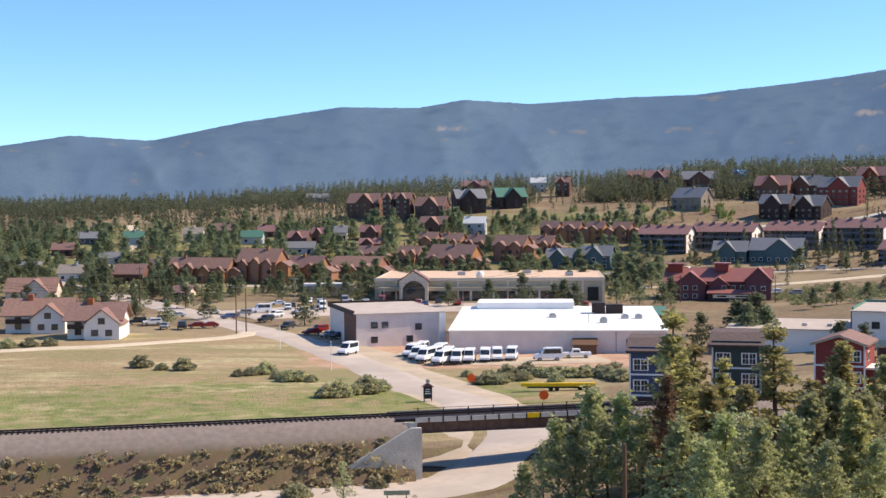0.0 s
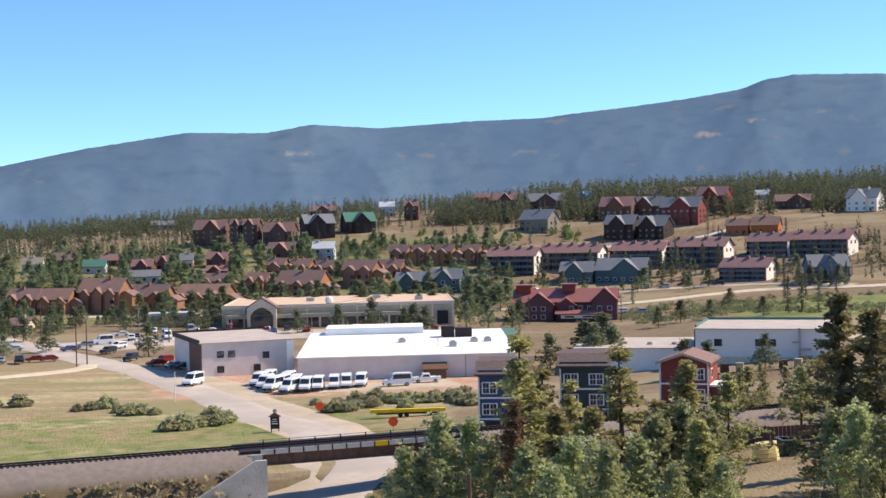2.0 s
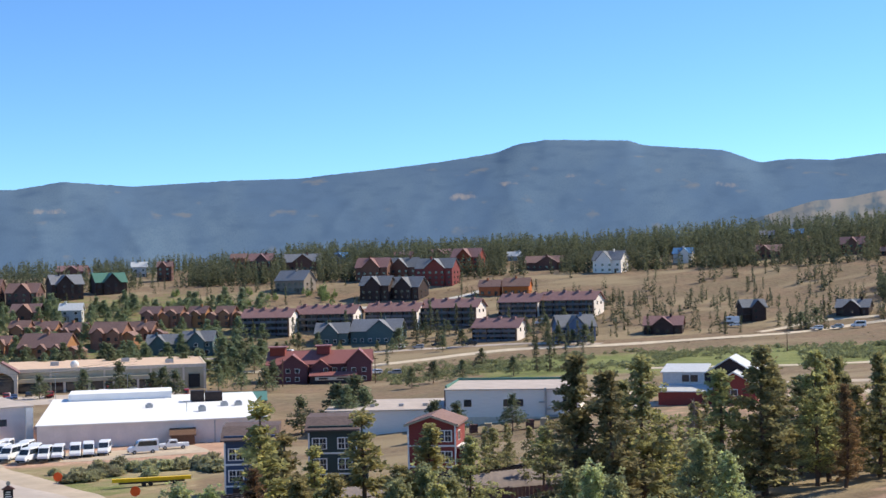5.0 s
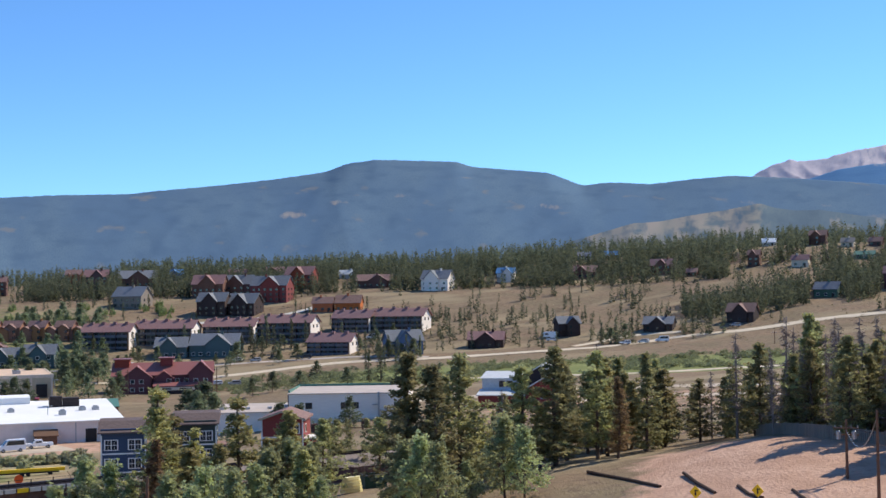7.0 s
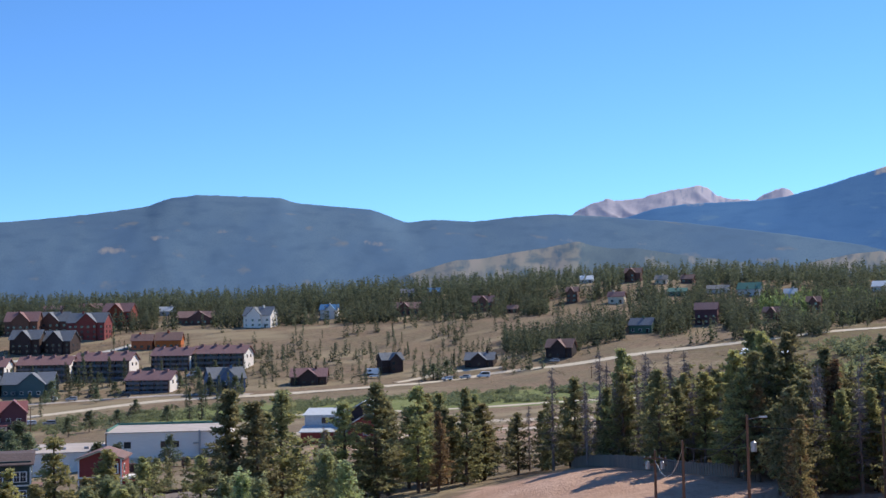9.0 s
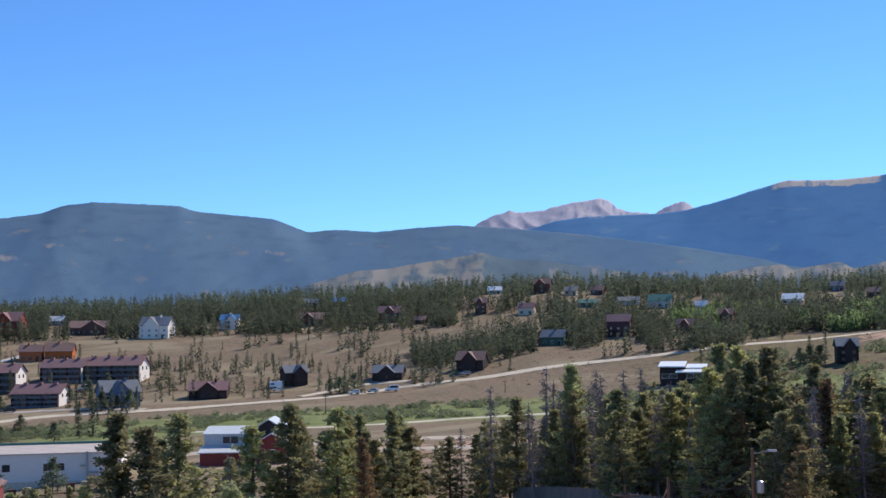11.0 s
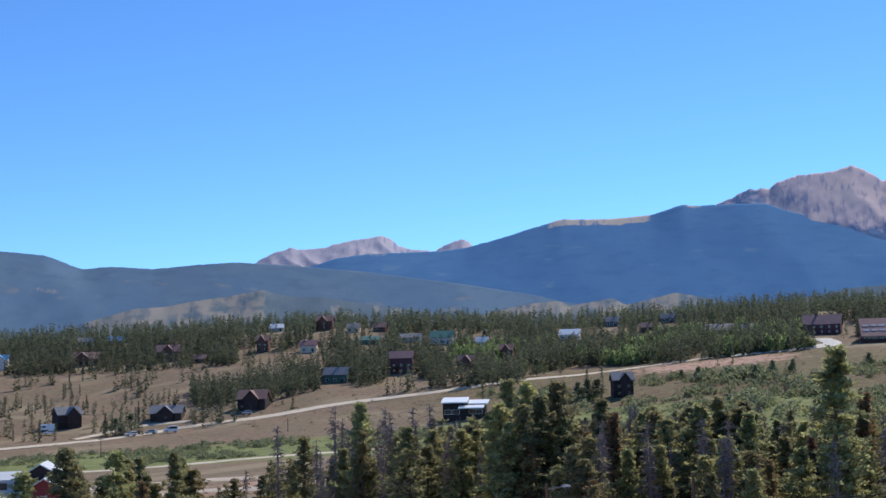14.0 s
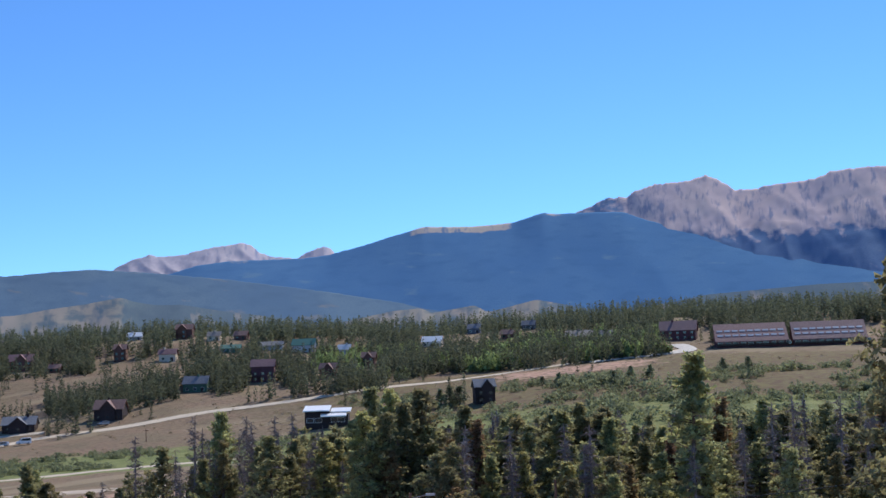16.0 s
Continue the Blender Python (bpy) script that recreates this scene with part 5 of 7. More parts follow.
def pine_meshes(seed, levels, per, clumps, blades, spread, bare, needle, size, trunk_sides=7, thick=(0.32, 0.55), gaps=0.12, taper=0.8):
    """A pine 10 m tall: trunk with upswept limbs at uneven heights, and a clumpy crown with gaps."""
    rnd = random.Random(seed)
    tb, cb = bmesh.new(), bmesh.new()
    bend = (rnd.uniform(-0.25, 0.25), rnd.uniform(-0.25, 0.25))
    for k in range(4):
        z0, z1 = k * 2.4, (k + 1) * 2.4
        p = [(bend[0] * math.sin(z / 4), bend[1] * math.sin(z / 3), z) for z in (z0, z1)]
        tube(tb, p[0], p[1], 0.17 - k * 0.036, 0.17 - (k + 1) * 0.036, trunk_sides)
    total = sum(max(2, int(per * (1 - 0.45 * i / (levels - 1)))) for i in range(levels))
    dents = [(rnd.uniform(0, math.tau), rnd.uniform(0.1, 0.9), rnd.uniform(0.35, 0.8)) for _ in range(9)]
    for b in range(total):
        if rnd.random() < gaps:
            continue
        u = min(1.0, max(0.0, ((b + 0.5) / total) ** 1.12 + rnd.gauss(0, 0.02)))
        z = 10 * (bare + (0.97 - bare) * u)
        a = b * 2.39996 + rnd.uniform(-0.5, 0.5)
        reach = spread * ((1 - u) ** taper * 0.95 + 0.03) * min(1, 0.5 + u * 3.0)
        for da, du, deep in dents:
            off = abs((a - da + math.pi) % math.tau - math.pi)
            if off < 0.8 and abs(u - du) < 0.07:
                reach *= deep
        r = reach * rnd.uniform(0.45, 1.12)
        base = Vector((bend[0] * math.sin(z / 4), bend[1] * math.sin(z / 3), z))
        tip = base + Vector((math.cos(a) * r, math.sin(a) * r, r * rnd.uniform(-0.12, 0.42) + 0.25 * u))
        if trunk_sides > 4:
            tube(tb, base, base.lerp(tip, 0.85), 0.035, 0.012, 3)
        for c in range(clumps):
            f = 0.3 + 0.74 * (c + rnd.uniform(0.4, 1)) / clumps
            q = base.lerp(tip, f) + Vector((rnd.uniform(-0.16, 0.16), rnd.uniform(-0.16, 0.16), rnd.uniform(-0.1, 0.2)))
            tuft(cb, q, size * rnd.uniform(0.7, 1.25), rnd, blades, 0, 1.0, thick)
    return mesh_of("trunk", tb, [BARK]), mesh_of("crown", cb, [needle])


def snag_mesh(seed):
    """A dead pine, bare and grey, 10 m tall."""
    rnd = random.Random(seed)
    bm = bmesh.new()
    tube(bm, (0, 0, 0), (0.15, 0, 10), 0.16, 0.03, 6)
    for i in range(110):
        z = rnd.uniform(2.0, 9.7)
        a, r = rnd.uniform(0, math.tau), (10.4 - z) * 0.16 * rnd.uniform(0.4, 1.2) + 0.15
        t = Vector((math.cos(a) * r, math.sin(a) * r, z + rnd.uniform(-0.4, 0.3)))
        tube(bm, (0.01, 0, z), t, 0.04, 0.015, 3)
        for _ in range(3):
            f = rnd.uniform(0.4, 1)
            q = Vector((0.01, 0, z)).lerp(t, f)
            tube(bm, q, q + Vector((rnd.uniform(-0.4, 0.4), rnd.uniform(-0.4, 0.4), rnd.uniform(-0.3, 0.2))), 0.026, 0.01, 3)
    return mesh_of("trunk", bm, [DEAD_WOOD])


def broadleaf_meshes(seed, leaf, n_clumps=110, blades=18, per=7, size=0.27):
    """A bushy broadleaf tree 10 m tall: forked trunk and a crown of leaf clumps with gaps."""
    rnd = random.Random(seed)
    tb, cb = bmesh.new(), bmesh.new()
    tube(tb, (0, 0, 0), (0.1, 0.05, 4.5), 0.16, 0.09, 7)
    for i in range(9):
        a = i * 2.4
        tube(tb, (0.05, 0.02, 2 + i * 0.45), (math.cos(a) * 1.7, math.sin(a) * 1.7, 4.4 + i * 0.55), 0.06, 0.02, 4)
    for i in range(n_clumps):
        z = 1.2 + 8.6 * rnd.random() ** 0.9
        u = (z - 1.0) / 9
        r = 2.7 * math.sin(min(1, 0.28 + u * 0.9) * math.pi) ** 0.7 * rnd.uniform(0.25, 1.1)
        a = rnd.uniform(0, math.tau)
        c = Vector((math.cos(a) * r, math.sin(a) * r, z))
        for _ in range(per):
            tuft(cb, c + Vector((rnd.gauss(0, 0.4), rnd.gauss(0, 0.4), rnd.gauss(0, 0.36))), size, rnd, blades // 2, 0, 1.0, (0.25, 0.45))
    return mesh_of("trunk", tb, [BARK]), mesh_of("crown", cb, [leaf])


def bush_mesh(seed, leaf, blades=9, n=46, size=0.24):
    rnd = random.Random(seed)
    bm = bmesh.new()
    for i in range(n):
        a, r = rnd.uniform(0, math.tau), math.sqrt(rnd.random()) * 1.0
        z = 0.12 + (1.0 - r * r * 0.8) * rnd.uniform(0.15, 1.0)
        for _ in range(2):
            tuft(bm, (math.cos(a) * r + rnd.gauss(0, 0.1), math.sin(a) * r + rnd.gauss(0, 0.1), z), size, rnd, blades, 0, 1.1)
    return mesh_of("foliage", bm, [leaf])


TOWN_LEAF = [broadleaf_meshes(151 + i, TOWN_GREEN, 70, 12, 4, 0.48) for i in range(3)]
PINES = [pine_meshes(11 + i, 26, 7, 6, 9, (3.0, 2.7, 3.3, 2.8, 2.5, 3.1)[i], (0.12, 0.07, 0.26, 0.05, 0.16, 0.1)[i], NEEDLES, 0.26, 7, (0.2, 0.36), (0.2, 0.18, 0.3, 0.16, 0.26, 0.28)[i], (0.62, 0.78, 0.66, 0.85, 0.72, 0.64)[i]) for i in range(6)]
OLIVE_PINES = [pine_meshes(21 + i, 26, 7, 6, 9, (2.9, 2.5, 3.2)[i], (0.1, 0.06, 0.2)[i], NEEDLES_SUNLIT, 0.26, 7, (0.2, 0.36), (0.2, 0.24, 0.28)[i]) for i in range(3)]
PINE_DRY = pine_meshes(31, 26, 7, 6, 8, 2.1, 0.12, NEEDLES_DRY, 0.24, 7, (0.16, 0.3))
MID_PINES = [pine_meshes(41 + i, 13, 5, 2, 5, (1.7, 1.5, 2.0)[i], 0.04, NEEDLES_FAR, 0.44, 4) for i in range(3)]
FILL_PINES = [pine_meshes(161 + i, 19, 6, 4, 6, (3.0, 2.6, 2.8, 2.4)[i], 0.06, NEEDLES, 0.34, 4, (0.24, 0.42), 0.2, 0.8)[1] for i in range(4)]
SNAGS = [snag_mesh(51 + i) for i in range(2)]
ASPENS = [broadleaf_meshes(61 + i, LEAVES) for i in range(3)]
YOUNG = [broadleaf_meshes(71 + i, WILLOW, 60, 14, 6) for i in range(2)]
BUSHES = [bush_mesh(81 + i, WILLOW, 9, 150, 0.15) for i in range(3)]
SAGES = [bush_mesh(91 + i, SAGE, 7, 34) for i in range(2)]


def clear(az, d, gap=32, part_w=0.32):
    """Whether a tree there leaves the houses behind it in view."""
    gap, part_w = (60, 0.5) if az > 36 else (gap, part_w)
    for a, e, w in HOUSES:
        if e - gap < d < e + 14 and abs(az - a) < math.degrees((w * part_w + 1.0) / e):
            return False
    return True


def plant(name, meshes, at_pose, h, label, category, group="", wide=1.0):
    t = tagged(new(name), label, category, group)
    t.matrix_world = at_pose @ pose(0, 0, 0, 0, 0, random.uniform(0, 360))
    for n, me in zip(("trunk", "crown"), meshes):
        shared(n, me, t, Matrix.Diagonal((h / 10 * wide, h / 10 * wide, h / 10, 1)))
    return t


def pine(az, d, top, dry=False):
    """A foreground pine at a bearing and distance, its top at a height given for 130 m off."""
    p = spot(az, d, -0.2)
    h = max(4.0, top * d / 130 - p.z)
    olive = az < 17 or random.random() < 0.2
    m = PINE_DRY if dry else random.choice(OLIVE_PINES if olive else PINES)
    plant("pine_tree", m, Matrix.Translation(p), h, "browning lodgepole pine with dry needles" if dry else "lodgepole pine with an open crown, olive green lightened for sun" if olive else "tall dark green lodgepole pine with a bare lower trunk", "pine tree", "foreground pines", (random.uniform(0.95, 1.35) if az < 36 else random.uniform(0.8, 1.15)) * min(1.2, (19 / h) ** 0.5))


def snag(az, d, top):
    p = spot(az, d, -0.2)
    plant("dead_pine", (random.choice(SNAGS),), Matrix.Translation(p), max(4, top * d / 130 - p.z), "bare grey dead pine with brittle twigs", "dead tree", "dead pines")


def aspen(az, d, h, meshes=None, label="bright green bushy aspen tree", wide=1.0):
    plant("aspen_tree", random.choice(meshes or ASPENS), Matrix.Translation(spot(az, d, -0.2)), h, label, "tree", "broadleaf trees", wide)


# foreground pines, from the tracks round to the wooded slope
for az, d, top in ((9.4, 128, -10.0), (10.3, 136, -13.0), (13.3, 134, -11.3), (12.0, 122, -17.0), (15.8, 150, -13.0), (14.6, 126, -16.5), (17.5, 140, -14.2), (18.4, 186, -13.7), (20.4, 190, -13.6),
                   (21.6, 138, -7.2), (22.7, 134, -8.6), (24.2, 140, -7.4), (25.0, 150, -12.2), (27.3, 150, -8.7), (28.9, 150, -6.3), (30.9, 155, -7.0), (33.2, 158, -7.3)):
    pine(az, d, top)
for az, d, top in ((23.4, 152, -9.5), (29.4, 160, -8.5), (33.9, 165, -10.5), (26.4, 165, -11.5), (11.1, 145, -14.5), (9.8, 140, -14.0)):
    pine(az, d, top)
for az, d, top in ((38.6, 158, -6.3), (35.7, 168, -10), (36.9, 170, -9.6), (41.1, 152, -3.2), (42.4, 158, -7), (44.1, 150, -6), (45.6, 148, -5.4), (48.0, 140, -1.6), (46.5, 150, -4.4), (49.4, 138, -1.8),
                   (47.2, 152, -1.4), (48.6, 134, -3), (39.9, 166, -8), (43.0, 140, -5.4), (41.0, 172, -4), (51.5, 140, -5.4), (53.4, 138, -4.4), (54.7, 144, -5), (56.4, 140, -5.6), (57.2, 132, -5), (62.9, 140, -5.8),
                   (64.5, 144, -6), (66.3, 138, -7), (60.8, 118, 0.8)):
    pine(az, d, top)
pine(69.0, 96, 8.5)
pine(9.0, 120, -16.5, True)
pine(31.9, 150, -10.0, True)
pine(57.9, 128, -9.5, True)
for az, d, top in ((26.3, 158, -11), (37.5, 160, -5), (40.2, 156, -4.5), (42.0, 162, -3.5), (45.0, 164, -5), (52.4, 150, -4), (50.6, 156, -5), (58.6, 148, -5.5), (64.0, 150, -4.8), (36.2, 175, -9), (54.2, 160, -5), (67.2, 150, -5)):
    snag(az, d, top)
for az, d, top in ((40.2, 154, -7.5), (41.2, 150, -5.5), (42.6, 146, -6.5), (43.8, 144, -7.5), (45.2, 141, -6.0), (46.6, 140, -7.0)):
    pine(az, d, top)
for az, d, top in ((40.8, 151, -6.5), (41.9, 148, -7.5), (43.2, 144, -6.0), (44.6, 142, -7.0), (46.0, 140, -8.0)):
    snag(az, d, top)
rnd = random.Random(5)
for i in range(84):
    az = rnd.uniform(39, 69)
    snag(az, rnd.uniform(150 if az < 47 else 112, 160), rnd.uniform(-8.5, -3.0))
for i in range(92):
    pine(rnd.uniform(45.5, 71), rnd.uniform(130, 156), rnd.uniform(-8.6, -3.4), rnd.random() < 0.1)
for i in range(54):
    pine(rnd.uniform(48.5, 71), rnd.uniform(108, 132), rnd.uniform(-12.0, -7.2), rnd.random() < 0.1)
for i in range(14):
    pine(rnd.uniform(19, 35), rnd.uniform(168, 200), rnd.uniform(-16.5, -13.5))
for i in range(14):
    pine(rnd.uniform(29, 41), rnd.uniform(160, 180), rnd.uniform(-10.5, -7.2))
for i in range(3):
    pine(rnd.uniform(8.6, 16.5), rnd.uniform(112, 135), rnd.uniform(-21, -16))

# broadleaf clumps by the underpass and the fence
for az, d, h in ((6.0, 138, 11.0), (4.6, 136, 8.6), (7.2, 140, 10.0), (3.2, 128, 5.6), (8.0, 132, 8.5), (5.3, 128, 8.5), (11.2, 118, 9.5), (12.6, 112, 9.0), (13.8, 116, 9.0), (16.2, 118, 8.5), (17.0, 112, 7.0), (22.2, 120, 9.5), (21.4, 124, 9.0),
                 (26.4, 128, 9.6), (27.4, 126, 8.2), (15.1, 108, 7.6), (9.4, 116, 9.0), (10.4, 108, 8.5), (14.6, 122, 10.5), (15.6, 126, 10.8), (16.6, 124, 9.6), (23.0, 116, 8.8), (24.5, 124, 6.2)):
    aspen(az, d, h, wide=1.1)
aspen(-4.2, 142, 4.6, YOUNG, "thin young willow by the road")
for az, d, h in ((6.6, 137, 8.0), (12.0, 116, 9.0), (4.0, 140, 6.0)):
    aspen(az, d, h, YOUNG, "grey-green willow tree by the tracks")

# street and garden trees of the town
for az, d, h in ((0.2, 415, 7.5), (1.9, 408, 9.0), (3.3, 412, 10.5), (5.0, 402, 9.5), (5.5, 400, 8.5), (4.6, 400, 8.0), (-5.8, 352, 8.5), (-4.0, 450, 8), (-9.8, 372, 7.0), (-11.4, 358, 6.5), (-6.8, 470, 8),
                 (7.2, 430, 8), (8.1, 425, 8.5), (9.4, 425, 9), (12.4, 292, 10), (13.2, 295, 9), (16.0, 262, 7.5), (19.2, 262, 7), (-14.8, 338, 6.5)):
    aspen(az, d, h, TOWN_LEAF, "leafy green street tree", 1.25)
rnd = random.Random(9)
GARDEN = []
for i in range(640):
    az, d = rnd.uniform(-19, 9), rnd.uniform(478, 690)
    if clear(az, d, 26):
        if d < 545:
            aspen(az, d, rnd.uniform(5.5, 10.5), TOWN_LEAF, "green garden tree between the houses", 1.3)
        else:
            GARDEN.append((d * math.sin(radians(az)), d * math.cos(radians(az)), rnd.uniform(5.5, 10.5), 1.3))
for az, d, h in ((51.0, 524, 8.5), (50.6, 526, 8), (50.2, 528, 7), (31.0, 566, 7), (31.6, 570, 8), (30.6, 568, 6.5), (48.5, 640, 8), (54.5, 560, 5), (55.2, 556, 6), (57.5, 540, 5.5), (58.2, 545, 6), (59.0, 548, 5.5), (62.0, 560, 6), (63.0, 565, 6.5)):
    aspen(az, d, h, TOWN_LEAF, "dense dark green tree beside the road", 1.5)
for i in range(60):
    aspen(rnd.uniform(-16, -3), rnd.uniform(428, 478), rnd.uniform(3.5, 7), TOWN_LEAF, "green tree along the back streets", 1.3)
for i in range(26):
    aspen(rnd.uniform(7, 24), rnd.uniform(530, 598), rnd.uniform(4, 7.5), TOWN_LEAF, "green tree between the apartment blocks", 1.2)
for i in range(22):
    aspen(rnd.uniform(-18, -9), rnd.uniform(370, 470), rnd.uniform(4, 8), TOWN_LEAF, "leafy green tree behind the chalets", 1.4)


def town_pine(az, d, h):
    plant("spruce_tree", random.choice(MID_PINES), Matrix.Translation(spot(az, d, -0.3)), h, "dark green conifer on the hillside", "conifer", "hillside conifers", 1.0)


for az, d, h in ((10.4, 592, 9), (8.6, 590, 9), (12.4, 590, 13), (13.0, 592, 10), (15.2, 588, 12), (15.9, 590, 15), (17.0, 588, 13), (17.6, 590, 12), (19.2, 590, 10), (20.6, 596, 11), (22.5, 590, 9), (19.9, 548, 10), (20.8, 530, 11), (21.2, 528, 10),
                 (22.6, 530, 9), (23.6, 556, 8), (20.2, 500, 8), (21.0, 498, 9), (22.2, 496, 6), (14.1, 508, 8), (13.4, 506, 7), (28.0, 552, 8), (30.6, 560, 10), (31.2, 562, 12), (31.9, 566, 11), (35.2, 575, 13), (35.8, 576, 14), (34.5, 580, 11), (38.2, 592, 8),
                 (46.2, 540, 9), (51.2, 548, 11), (50.6, 546, 10), (56.0, 610, 9), (56.6, 612, 8), (61.6, 690, 11)):
    town_pine(az, d, h)
for az, d, h in ((10.2, 586, 11), (14.8, 562, 11), (15.3, 566, 13), (15.7, 570, 12), (16.2, 564, 14), (16.5, 568, 10), (17.8, 612, 14), (20.2, 542, 11), (21.6, 526, 9), (22.0, 524, 10), (22.6, 530, 8), (23.9, 606, 12), (24.4, 604, 10), (24.9, 560, 9), (25.6, 580, 10), (26.2, 584, 9), (20.3, 428, 11), (20.8, 426, 12), (21.5, 424, 9), (28.6, 560, 7)):
    town_pine(az, d, h)
for az, d, h in ((14.6, 556, 9), (17.2, 548, 7), (18.0, 480, 6), (15.1, 408, 6), (16.0, 420, 7), (17.2, 424, 6), (19.3, 420, 6), (9.1, 416, 8), (7.4, 478, 7), (12.0, 300, 10.5), (12.8, 300, 11.5), (13.2, 296, 9), (10.6, 296, 8), (16.9, 262, 6.5), (21.2, 528, 8), (22.3, 526, 8)):
    aspen(az, d, h, TOWN_LEAF, "dense dark green tree near the buildings", 1.4)
rnd = random.Random(12)
for i in range(230):
    az = rnd.uniform(-17, 33)
    d = rnd.uniform(560, 800)
    if clear(az, d, 30):
        town_pine(az, d, rnd.uniform(4, 9.5))

# far woods: thousands of conifers in one mesh a wood
def wood(name, label, places, protos, mat, category="forest"):
    """Many copies of a few low tree shapes joined into one mesh."""
    src = []
    for me in protos:
        co = np.empty(len(me.vertices) * 3)
        me.vertices.foreach_get("co", co)
        src.append((co.reshape(-1, 3), np.array([list(p.vertices) for p in me.polygons])))
    verts, faces, off = [], [], 0
    r = np.random.RandomState(len(places))
    for x, y, h, wide in places:
        co, fa = src[r.randint(len(src))]
        a = r.rand() * math.tau
        c, s = math.cos(a), math.sin(a)
        k = h / 10
        rot = np.stack([(co[:, 0] * c - co[:, 1] * s) * k * wide + x, (co[:, 0] * s + co[:, 1] * c) * k * wide + y, co[:, 2] * k + float(ground(x, y)) - 0.3], 1)
        verts.append(rot)
        faces.append(fa + off)
        off += len(co)
    V, F = np.concatenate(verts), np.concatenate(faces)
    me = bpy.data.meshes.new(name)
    me.vertices.add(len(V))
    me.vertices.foreach_set("co", V.reshape(-1))
    me.loops.add(F.size)
    me.loops.foreach_set("vertex_index", F.reshape(-1))
    me.polygons.add(len(F))
    me.polygons.foreach_set("loop_start", np.arange(len(F)) * F.shape[1])
    me.update(calc_edges=True)
    me.materials.append(mat)
    return tagged(new(name, me), label, category, "", "stuff")


FILL = []
for k in range(560):
    az = (rnd.uniform(44, 72) if k < 420 else rnd.uniform(37, 46)) if k < 510 else rnd.uniform(18, 36)
    d = rnd.uniform(150, 205) if k < 510 else rnd.uniform(172, 210)
    x, y = d * math.sin(radians(az)), d * math.cos(radians(az))
    FILL.append((x, y, max(4.0, rnd.uniform(-9.5, -4.4) * d / 130 - float(ground(x, y))) if k < 420 else max(4.0, rnd.uniform(-12, -8) * d / 130 - float(ground(x, y))) if k < 510 else rnd.uniform(5, 9), rnd.uniform(0.75, 1.05) if k < 510 else rnd.uniform(0.9, 1.3)))


def far_pine(seed, spread, n=20):
    """A small far conifer, 10 m tall: sprays of boughs round the stem, fullest low down, with a ragged blunt top."""
    rnd = random.Random(seed)
    bm = bmesh.new()
    for k in range(n):
        u = (k + rnd.random()) / n
        a, rr = k * 2.4 + rnd.uniform(-0.5, 0.5), spread * (1 - u) ** 0.8 * min(1, 0.5 + u * 2.5) * rnd.uniform(0.2, 0.8)
        tuft(bm, (math.cos(a) * rr, math.sin(a) * rr, 0.5 + 9.0 * u), (0.95 - 0.5 * u) * rnd.uniform(0.8, 1.2), rnd, 4, 0, 1.2, (0.34, 0.6))
    return mesh_of("crown", bm, [NEEDLES_FAR])


FAR = [far_pine(101 + i, (1.5, 1.15, 1.8, 1.3, 1.6, 1.9)[i]) for i in range(6)]
r = np.random.RandomState(3)


def scatter(n, a0, a1, d0, d1, h0, h1, keep=lambda az, d: True):
    out = []
    for _ in range(n):
        az, d = r.uniform(a0, a1), math.sqrt(r.uniform(d0 * d0, d1 * d1))
        if keep(az, d) and (h1 < 4 or clear(az, d)):
            out.append((d * math.sin(radians(az)), d * math.cos(radians(az)), r.uniform(h0, h1), r.uniform(0.8, 1.25)))
    return out


def patchy(az, d, size=60, cut=0.0, seed=0.0):
    x, y = d * math.sin(radians(az)), d * math.cos(radians(az))
    return noise.noise(Vector((x / size + seed, y / size, seed))) > cut


wood("garden_trees", "leafy green trees between the hillside houses", GARDEN, [m[1] for m in TOWN_LEAF], TOWN_GREEN, "trees")
wood("pine_stand", "dense stand of dark pines on the near slope", FILL, FILL_PINES, NEEDLES)
wood("ridge_forest", "dense dark pine forest along the ridge", scatter(1700, -24, 12, 815, 1000, 7, 13) + scatter(5200, 10, 78, 815, 1000, 9, 16), FAR, NEEDLES_FAR)
wood("hill_forest", "pine woods thinning down the hillside", scatter(5200, 33, 75, 660, 830, 7.5, 15, lambda a, d: patchy(a, d, 55, -0.17 + 0.52 * max(0.0, min(1.0, (41 - a) / 8)) + 0.3 * max(0.0, (740 - d) / 75) * (a < 48)) and not (a > 60 and d < 722))
     + scatter(900, 34, 48, 610, 700, 7, 13, lambda a, d: patchy(a, d, 45, -0.08, 3)) + scatter(1300, -22, -4, 600, 860, 6, 11, lambda a, d: patchy(a, d, 60, -0.05, 5))
     + scatter(2400, 6, 36, 750, 840, 7, 14, lambda a, d: patchy(a, d, 40, -0.25, 11)) + scatter(700, 36, 62, 640, 760, 6, 12, lambda a, d: patchy(a, d, 38, 0.0, 13) and not (a > 58 and d < 722))
     + scatter(500, -5, 20, 740, 830, 7, 12, lambda a, d: patchy(a, d, 50, -0.1, 8)), FAR, NEEDLES_FAR)
wood("slope_trees", "scattered small pines on the dry slope", [(x, y, h, w * 1.55) for x, y, h, w in scatter(330, 20, 38, 560, 800, 3, 9, lambda a, d: patchy(a, d, 40, 0.0, 9)) + scatter(160, 20, 36, 560, 660, 3, 8)
     + scatter(110, -2, 20, 560, 800, 2, 6)], FAR, NEEDLES_FAR)
wood("valley_forest", "flat dark forest across the far valley", scatter(2200, -26, -2, 1000, 1500, 9, 14), FAR, NEEDLES_FAR)
